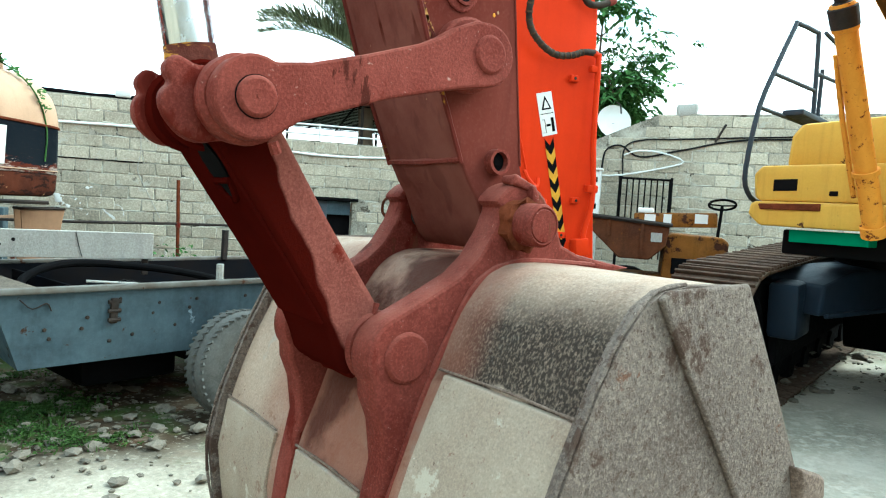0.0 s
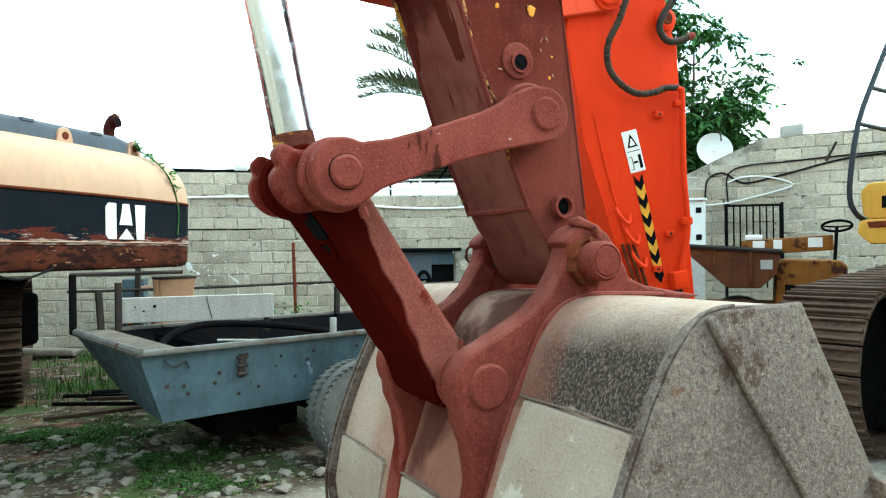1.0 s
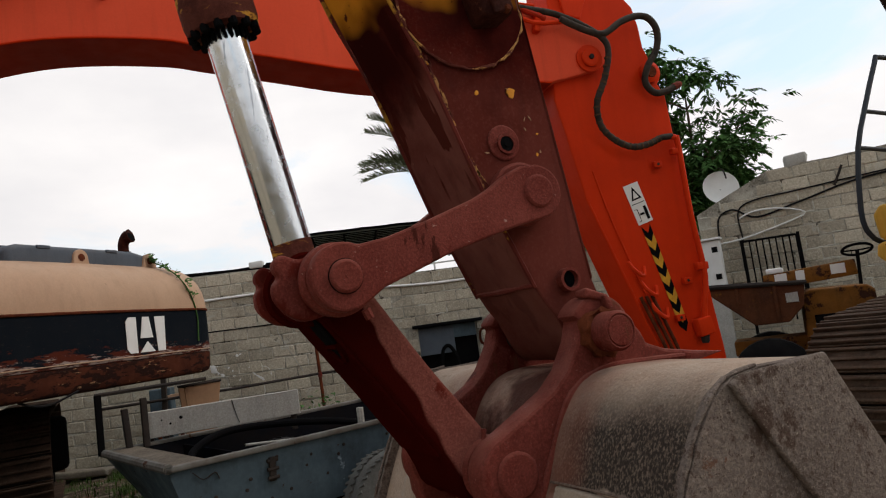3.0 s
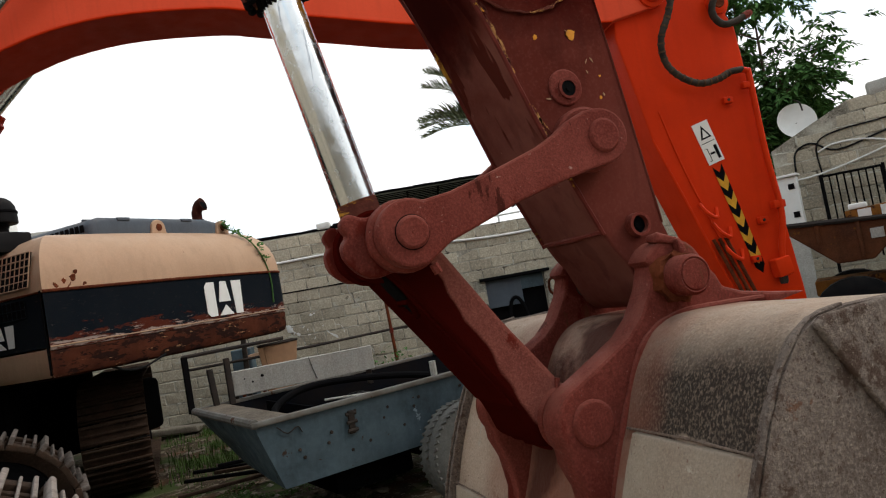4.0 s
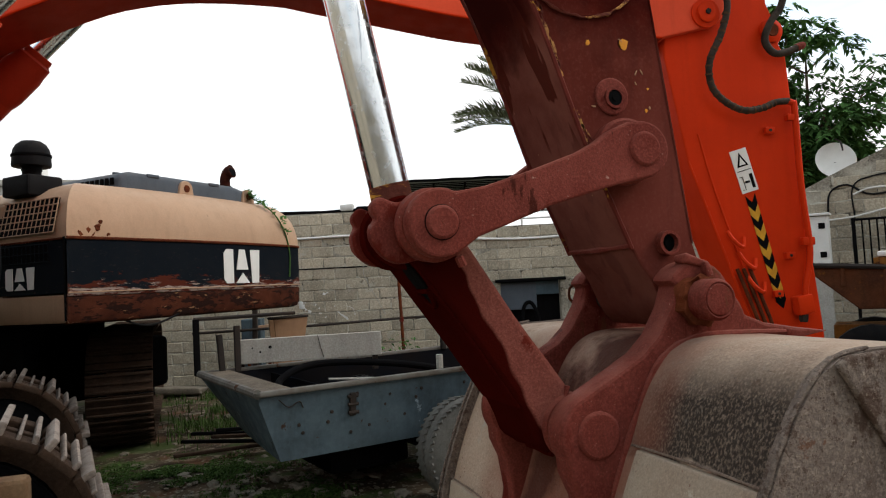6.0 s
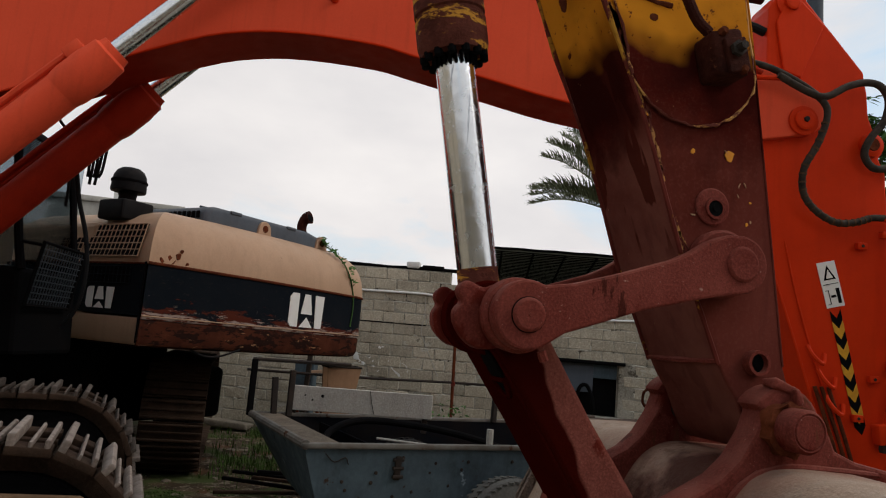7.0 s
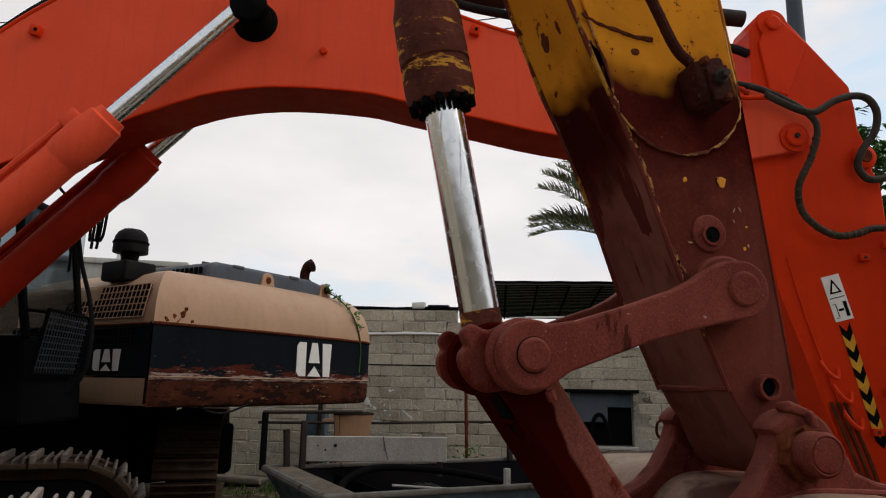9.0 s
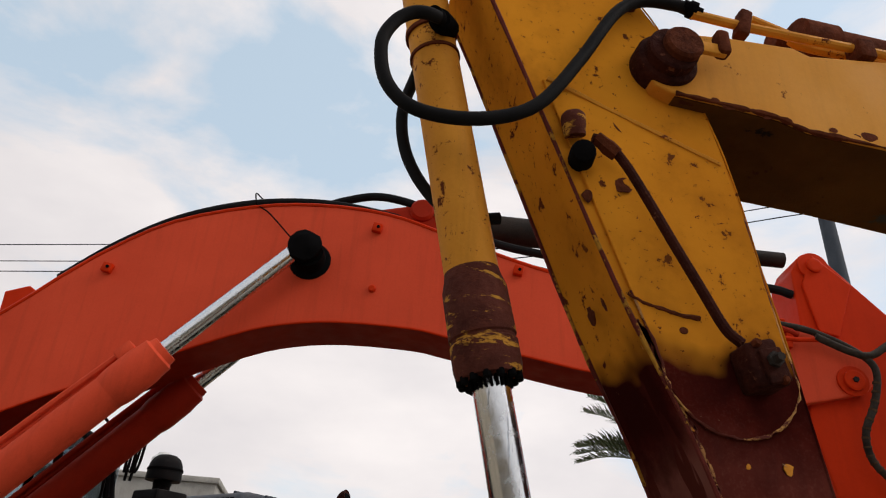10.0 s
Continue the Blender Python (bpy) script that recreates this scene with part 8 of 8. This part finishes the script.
def leafy(name, c, r, n, size, label, mat=None):
    random.seed(int(c[0] * 100) + n)
    verts, faces = [], []
    for _ in range(n):
        while True:
            p = Vector((random.uniform(-1, 1), random.uniform(-1, 1), random.uniform(-1, 1)))
            if p.length < 1 and noise.noise(p * 2.3 + Vector(c)) > -0.25:
                break
        q = Vector((c[0] + p.x * r[0], c[1] + p.y * r[1], c[2] + p.z * r[2]))
        u = Vector((random.uniform(-1, 1), random.uniform(-1, 1), random.uniform(-0.8, 0.3))).normalized() * size * random.uniform(0.6, 1.3)
        v = u.cross(Vector((random.uniform(-1, 1), random.uniform(-1, 1), 1))).normalized() * size * 0.42
        k = len(verts)
        verts.extend([tuple(q - u), tuple(q + v), tuple(q + u), tuple(q - v)])
        faces.append((k, k + 1, k + 2, k + 3))
    me = bpy.data.meshes.new(name)
    me.from_pydata(verts, [], faces)
    me.materials.append(mat or LEAFMAT)
    th = thing(name, label, "bush")
    ob = new("crown", me)
    ob.parent = th
    part("stem", tube([(c[0], c[1], -0.05), (c[0] + 0.05, c[1], c[2])], 0.03, 6, 1), BARK, th)
    return th


build_wall_things()


# ---- shed roof behind the wall ----
SHEET = material("grey_brown_roof_sheet", (0.20, 0.175, 0.155), (0.11, 0.095, 0.082), 0.9, 2.0, 0.7, bump=0.2, streak=0.3)
_sn, _sl = SHEET.node_tree.nodes, SHEET.node_tree.links
_through = _sn.new("ShaderNodeBsdfTranslucent")
_through.inputs["Color"].default_value = (0.15, 0.155, 0.13, 1)
_sum = _sn.new("ShaderNodeAddShader")
_sl.new(_sn["Principled BSDF"].outputs["BSDF"], _sum.inputs[0])
_sl.new(_through.outputs["BSDF"], _sum.inputs[1])
_sl.new(_sum.outputs["Shader"], _sn["Material Output"].inputs["Surface"])


def build_shed():
    m = WALL_W @ Matrix.Translation((6.1, 2.95, 0))
    shed = thing("shed", "open shed with dark slatted roof on thin posts", "shed", m)
    tilt = Matrix.Rotation(radians(-6.5), 4, "X")
    roof = part("roof", box((-0.7, 1.8, 3.78), (7.4, 3.7, 0.04), 0.008, tilt), SHEET, shed, "dark corrugated roof sheets")
    for i in range(24):
        y = 0.0 + 0.155 * i
        z = 3.755 - 0.114 * (y - 1.8)
        part("roof_slat", tube([(-4.38, y, z - 0.05), (2.98, y, z - 0.05)], 0.014, 6, 1), BLACK, roof)
    for i in range(11):
        x = -4.3 + 0.72 * i
        part("rafter", tube([(x, 0.0, 3.90), (x, 3.6, 3.49)], 0.026, 6, 1), BLACK, roof)
    for x, y in ((-2.0, 3.4), (-0.6, 0.4), (0.4, 3.4), (2.4, 0.4)):
        part("post", tube([(x, y, -0.05), (x, y, 3.88 - 0.114 * y)], 0.035, 8, 1), STEEL_DARK, shed)
    part("lamp_cap", turned((0.28, -0.02, 3.80), (0.28, -0.02, 4.04), [(0, 0.035), (0.12, 0.035), (0.13, 0.060), (0.24, 0.060)], 12), WHITE, shed, "white cap on a short post")
    part("roof_edge", tube([(-4.4 + 0.41 * i, -0.03, 3.975 + 0.012 * (i % 2)) for i in range(19)], 0.030, 6, 2), BLACK, roof, "ragged front edge of the sheets")
    for z in (2.86, 3.05):
        part("rail_pipe", tube([(-3.2, -1.4, z), (2.4, -1.2, z + 0.08)], 0.018, 6, 1), WHITE, shed, "white pipe rail")
    part("rail_stake", tube([(-1.8, -1.35, -0.05), (-1.8, -1.35, 3.10)], 0.020, 6, 1), WHITE, shed)
    part("rail_stake", tube([(0.9, -1.25, -0.05), (0.9, -1.25, 3.16)], 0.020, 6, 1), WHITE, shed)
    part("roof_twigs", roughen(tube([(-0.95, 0.1, 3.98), (-0.92, 0.1, 4.14), (-0.80, 0.12, 4.20), (-0.70, 0.1, 4.08), (-0.86, 0.05, 4.12)], 0.014, 6, 4), 0.02, 12), BARK, shed)
    part("roof_lump", roughen(box((-0.9, 0.1, 4.08), (0.12, 0.12, 0.20), 0.03), 0.04, 6), CONCRETE, shed)
    return shed


build_shed()


# ---- gate, meter box, dish, pipes on the east wall ----
def build_east_things():
    gate = thing("gate", "black iron bar gate before the block wall", "gate", WALL_E)
    part("frame_bar", tube([(0.62, -0.35, 2.27), (1.42, -0.35, 2.26)], 0.02, 6, 1), BLACK, gate)
    part("frame_bar", tube([(0.62, -0.35, 1.10), (1.42, -0.35, 1.10)], 0.02, 6, 1), BLACK, gate)
    for i in range(9):
        part("bar", tube([(0.62 + 0.1 * i, -0.35, 0.9), (0.62 + 0.1 * i, -0.35, 2.27)], 0.013, 6, 1), BLACK, gate)
    part("post", tube([(0.60, -0.35, -0.05), (0.60, -0.35, 2.3)], 0.025, 6, 1), BLACK, gate)
    part("post", tube([(1.45, -0.35, -0.05), (1.45, -0.35, 2.3)], 0.025, 6, 1), BLACK, gate)
    bx = thing("meter_box", "white electricity meter box on a post", "meter box", WALL_E)
    part("body", box((0.12, -0.55, 1.97), (0.34, 0.25, 0.78), 0.012), WHITE, bx)
    part("top", box((0.12, -0.56, 2.38), (0.40, 0.32, 0.04), 0.01), WHITE, bx)
    part("post", box((0.12, -0.5, 0.78), (0.30, 0.12, 1.65), 0.01), CONCRETE, bx)
    part("little_window", box((0.20, -0.68, 2.20), (0.09, 0.012, 0.09), 0.003), BLACK, bx)
    part("little_window", box((0.20, -0.68, 1.75), (0.09, 0.012, 0.09), 0.003), BLACK, bx)
    dish = thing("satellite_dish", "weathered white satellite dish behind the wall", "dish", WALL_E @ Matrix.Translation((0.30, 1.1, 3.40)) @ Matrix.Rotation(radians(75), 4, "X") @ Matrix.Rotation(radians(20), 4, "Y"))
    part("reflector", turned((0, 0, 0), (0, 0, 0.12), [(0, 0.02), (0.01, 0.12), (0.03, 0.23), (0.08, 0.33), (0.09, 0.33), (0.04, 0.23), (0.02, 0.12), (0.012, 0.02)], 32), WHITE, dish)
    part("arm", tube([(0, 0.4, 0.08), (0, 0.2, 0.4), (0, 0.0, 0.5)], 0.015, 6, 2), STEEL_DARK, dish)
    part("mast", tube([(0, 0, 0.0), (0, -0.35, -0.4)], 0.03, 8, 1), STEEL_DARK, dish)
    part("white_pipe", tube([(0.05, -0.15, 2.30), (0.6, -0.15, 2.33), (1.3, -0.15, 2.48), (1.62, -0.15, 2.60), (1.25, -0.15, 2.74), (0.85, -0.15, 2.76), (0.62, -0.15, 2.68)], 0.014, 8, 3), WHITE, east, "bent white plastic pipe")
    part("cable", tube([(0.25, -0.12, 2.4), (0.3, -0.12, 2.75), (0.55, -0.12, 2.85), (0.9, -0.12, 2.66), (1.6, -0.12, 2.80), (2.6, -0.12, 3.0), (4.5, -0.12, 3.05)], 0.016, 6, 5), RUBBER, east, "black cable sagging along the wall")
    part("cable", tube([(0.62, -0.12, 2.3), (0.62, -0.12, 2.80), (0.9, -0.12, 2.95), (1.5, -0.12, 2.98), (2.4, -0.12, 3.03), (4.0, -0.12, 3.10)], 0.013, 6, 5), RUBBER, east)
    part("stay_bar", tube([(2.1, -0.14, 2.95), (2.25, -0.14, 3.25)], 0.02, 6, 1), STEEL_DARK, east)
    part("cap_stone", roughen(box((1.62, 0.0, 3.49), (0.34, 0.2, 0.22), 0.05), 0.04, 6), CONCRETE, east, "lump of concrete on the wall top")
    m2 = Matrix.Translation((11.6, 11.2, 0)) @ Matrix.Rotation(radians(-40), 4, "Z")
    hut = thing("white_hut", "white rendered hut behind the trees", "building", m2)
    part("wall", box((0, 0, 1.6), (2.4, 2.0, 3.2), 0.03), WHITE, hut)
    part("roof", box((0, 0, 3.24), (2.6, 2.2, 0.1), 0.02), CONCRETE, hut)


build_east_things()


# ---- small site dumper ----
def build_dumper():
    m = Matrix.Translation((7.42, 6.05, 0)) @ Matrix.Rotation(radians(-51), 4, "Z")
    d = thing("site_dumper", "old mustard-yellow site dumper with rusty skip", "dumper", m)
    skip_mat = material("rusted_dark_skip", (0.105, 0.036, 0.014), (0.040, 0.014, 0.009), 0.9, 3.0, 0.75, grain=0.2, rust=0.35, rust_scale=5, rust_colour=(0.21, 0.085, 0.015), dust=0.15, bump=0.25, streak=0.4)
    tub = part("skip", prism([(-0.74, 1.59), (-0.66, 1.54), (-0.16, 1.08), (0.20, 1.08), (0.38, 1.25), (0.42, 1.50)], -0.58, 0.55, 0.015), skip_mat, d, "rust-brown skip with mustard paint left")
    part("skip_rim", tube([(-0.76, -0.59, 1.60), (0.43, -0.59, 1.515), (0.43, 0.56, 1.515), (-0.76, 0.56, 1.60), (-0.76, -0.59, 1.60)], 0.028, 6, 1), STEEL_DARK, tub)
    for x in (-0.30, 0.10):
        part("skip_rib", prism([(x - 0.02, 1.12 + max(0.0, -x) * 0.75), (x - 0.02, 1.53 - 0.07 * x), (x + 0.02, 1.53 - 0.07 * x), (x + 0.02, 1.12 + max(0.0, -x) * 0.75)], -0.60, -0.58, 0.004), skip_mat, tub)
    part("patch", box((0.27, -0.584, 1.36), (0.13, 0.012, 0.11), 0.002), CONCRETE, tub, "pale welded patch")
    beam = part("seat_beam", box((0.52, 0.32, 1.585), (1.04, 0.30, 0.19), 0.015, Matrix.Rotation(radians(-3.2), 4, "Y")), MUSTARD, d, "mustard beam with white patches")
    for x, w in ((0.20, 0.14), (0.42, 0.10), (0.84, 0.16)):
        part("white_patch", box((x, 0.168, 1.60 + 0.05 * (x - 0.5)), (w, 0.008, 0.12), 0.003), WHITE, beam)
    part("load_bag", roughen(box((0.14, 0.25, 1.69), (0.20, 0.22, 0.06), 0.02), 0.03, 5), WHITE, d, "pale bag")
    part("chassis", box((0.5, 0.0, 0.80), (1.9, 0.5, 0.18), 0.02), MUSTARD, d)
    part("engine_cover", prism([(0.36, 0.86), (0.38, 1.36), (0.46, 1.42), (1.05, 1.40), (1.12, 1.34), (1.12, 0.86)], -0.42, 0.42, 0.02), MUSTARD, d, "mustard engine cover")
    part("cover_hole", box((0.62, -0.425, 1.02), (0.30, 0.012, 0.20), 0.01), BLACK, d)
    part("wheel_column", tube([(1.02, 0.0, 1.20), (1.06, 0.0, 1.80)], 0.02, 8, 1), BLACK, d)
    ringpts = [(1.06 + 0.16 * math.cos(a), 0.16 * math.sin(a), 1.81 - 0.06 * math.sin(a)) for a in [2 * math.pi * i / 16 for i in range(17)]]
    wheel = part("steering_wheel", tube(ringpts, 0.016, 8, 2), BLACK, d, "black steering wheel")
    part("spoke", tube([(0.90, 0, 1.81), (1.06, 0, 1.80), (1.22, 0, 1.81)], 0.010, 6, 1), BLACK, wheel)
    for x, r in ((-0.05, 0.46), (1.1, 0.36)):
        for y in (-0.62, 0.62):
            w = part("wheel", turned((x, y - 0.11, r), (x, y + 0.11, r), [(0, r * 0.5), (0.0, r * 0.8), (0.03, r), (0.19, r), (0.22, r * 0.8), (0.22, r * 0.5)], 24), RUBBER, d, "black tyre")
            part("rim", turned((x, y - 0.12, r), (x, y + 0.12, r), [(0, r * 0.3), (0.01, r * 0.48), (0.23, r * 0.48), (0.24, r * 0.3)], 16), MUSTARD, w)
    return d


build_dumper()


# ---- trees ----
def build_tree(c, height, spread, n, seed, label):
    """A trunk with forking limbs and clumps of long drooping leaves at their ends."""
    random.seed(seed)
    th = thing("tree", label, "tree", Matrix.Translation(c))
    trunk = bmesh.new()
    tube([(0, 0, -0.05), (0.08, 0.03, height * 0.25), (0.02, 0.0, height * 0.5)], lambda f: 0.16 - 0.06 * f, 10, 5, trunk)
    tips = []
    for i in range(16):
        a = 2.4 * i + random.uniform(-0.3, 0.3)
        r = spread * random.uniform(0.45, 1.0)
        top = height * random.uniform(0.5, 1.0)
        p0 = Vector((0.03, 0.0, height * random.uniform(0.28, 0.5)))
        p2 = Vector((math.cos(a) * r, math.sin(a) * r, top))
        p1 = p0.lerp(p2, 0.5) + Vector((0, 0, 0.25))
        tube([p0, p1, p2], lambda f: 0.06 - 0.045 * f, 6, 4, trunk)
        tips.extend([p2, p1.lerp(p2, 0.5), p1])
        for k in range(3):
            q = p2 + Vector((random.uniform(-0.7, 0.7), random.uniform(-0.7, 0.7), random.uniform(-0.5, 0.5)))
            tube([p1.lerp(p2, 0.6), q], lambda f: 0.022 - 0.014 * f, 5, 2, trunk)
            tips.append(q)
    part("trunk", trunk, BARK, th, "brown trunk with forked limbs")
    verts, faces = [], []

    def leaflet(q, u, v):
        k = len(verts)
        drop = Vector((0, 0, -0.18 * u.length))
        verts.extend([tuple(q), tuple(q + u * 0.45 + v), tuple(q + u + drop), tuple(q + u * 0.45 - v)])
        faces.append((k, k + 1, k + 2, k + 3))

    for _ in range(n):
        q = random.choice(tips) + Vector((random.gauss(0, 0.20), random.gauss(0, 0.20), random.gauss(0.0, 0.17)))
        d = Vector((random.uniform(-1, 1), random.uniform(-1, 1), random.uniform(-0.5, 0.6))).normalized()
        length = random.uniform(0.22, 0.38)
        side = d.cross(Vector((0, 0, 1))).normalized()
        for k in range(9):
            f = 0.25 + 0.75 * k / 8
            p = q + d * length * f + Vector((0, 0, -0.10 * f * f))
            u = (d * 0.6 + side * (1 if k % 2 else -1) * random.uniform(0.6, 1.0) + Vector((0, 0, random.uniform(-0.75, 0.05)))).normalized() * random.uniform(0.13, 0.20)
            leaflet(p, u, u.cross(Vector((random.uniform(-0.5, 0.5), random.uniform(-0.5, 0.5), 1))).normalized() * random.uniform(0.026, 0.040))
    me = bpy.data.meshes.new("crown")
    me.from_pydata(verts, [], faces)
    me.materials.append(LEAFMAT)
    cr = new("crown", me)
    cr.parent = th
    cr["label"] = "loose crown of drooping sprays of narrow leaves"
    return th


build_tree((11.30, 10.45, 0), 6.0, 1.10, 1900, 4, "leafy green tree behind the yard wall")
build_tree((9.9, 11.6, 0), 5.0, 1.5, 2000, 8, "dense green tree behind the orange stick")


def build_palm(c, height):
    th = thing("palm_tree", "date palm with grey-green fronds behind the wall", "palm tree", Matrix.Translation(c))
    random.seed(17)
    part("trunk", tube([(0, 0, -0.05), (0.1, 0.0, height * 0.5), (0.0, 0.0, height)], lambda f: 0.22 - 0.04 * f, 14, 8, None, 0.3), BARK, th)
    for i in range(30):
        a = 3.05 + i * 2.4
        up = (0.74, 0.47)[i] if i < 2 else 0.30 + 0.032 * ((i * 13) % 30)
        a = 3.12 if i == 1 else a
        d = Vector((math.cos(a), math.sin(a), 0))
        ln = random.uniform(2.85, 3.05)
        pts = [Vector((0, 0, height)) + d * (ln * f) * (1.05 - 0.35 * up) + Vector((0, 0, ln * (up * f * 1.05 - 0.32 * f ** 2.4))) for f in (0, 0.2, 0.4, 0.6, 0.8, 1.0)]
        line = smooth_line(pts, 9)
        b = bmesh.new()
        tube(line, lambda f: 0.026 - 0.019 * f, 5, 1, b)
        for k in range(7, len(line)):
            t = (line[k] - line[k - 1]).normalized()
            side = t.cross(Vector((0, 0, 1))).normalized()
            over = side.cross(t)
            f = k / len(line)
            for s in (-1, 1):
                for j in (0.0, 0.5):
                    p = line[k] - t * j * (line[k] - line[k - 1]).length
                    size = (0.58 * math.sin(math.pi * min(0.93, 0.16 + 0.80 * f)) + 0.12) * random.uniform(0.85, 1.1)
                    lift = random.uniform(0.15, 0.95)
                    leaf = (side * s * 0.80 + t * (0.55 + 0.5 * f) + over * lift).normalized() * size
                    bend = leaf * 0.5 + over * 0.02
                    tip_ = leaf - Vector((0, 0, 0.14 * size))
                    w = t * 0.016
                    v0, v1 = b.verts.new(p - w * 0.6), b.verts.new(p + w * 0.6)
                    v2, v3 = b.verts.new(p + bend + w), b.verts.new(p + bend - w)
                    b.faces.new((v0, v1, v2, v3))
                    b.faces.new((v3, v2, b.verts.new(p + tip_)))
        part("frond", b, PALMMAT, th)
    return th


build_palm((8.30, 14.95, 0), 5.0)


# ---- street pole and overhead cables ----
def build_pole():
    p = thing("utility_pole", "grey steel utility pole with overhead cables", "pole", Matrix.Translation((10.68, 11.85, 0)))
    part("shaft", turned((0, 0, -0.05), (0, 0, 12.0), [(0, 0.22), (12.05, 0.15)], 16), HOOD, p)
    part("crossarm", tube([(-0.5, 0, 11.6), (0.5, 0, 11.6)], 0.04, 6, 1), STEEL_DARK, p)
    for z, y in ((11.5, 0.0), (11.1, 0.2), (10.6, -0.2)):
        part("cable", tube([(0, y, z), (-9.0, 3.0 + y, z - 1.3), (-24.0, 8.0 + y, z - 1.2)], 0.014, 5, 8), BLACK, p)
    part("cable_ball", turned((-0.35, 0, 10.65), (-0.35, 0, 10.8), [(0, 0.05), (0.15, 0.05)], 8), BLACK, p)
    return p


build_pole()


# ---- far houses on the skyline ----
def build_far():
    h = thing("far_house", "pale flat-roofed house far behind", "house", Matrix.Translation((-9.5, 42, 0)))
    part("wall", box((0, 0, 3.8), (9.0, 6.0, 7.6), 0.05), CONCRETE, h)
    part("roof", box((0, 0, 7.7), (9.3, 6.3, 0.3), 0.05), CONCRETE, h)
    part("water_tank", turned((1.0, 0, 7.8), (1.0, 0, 9.4), [(0, 0.6), (1.3, 0.6), (1.5, 0.35), (1.6, 0.3)], 20), WHITE, h, "white roof water tank")
    for x in (-3, -1, 1, 3):
        w = part("window", box((x, -3.01, 5.2), (0.9, 0.06, 1.2), 0.01), BLACK, h)
        part("sill", box((x, -3.06, 4.56), (1.1, 0.12, 0.08), 0.01), WHITE, w)


build_far()
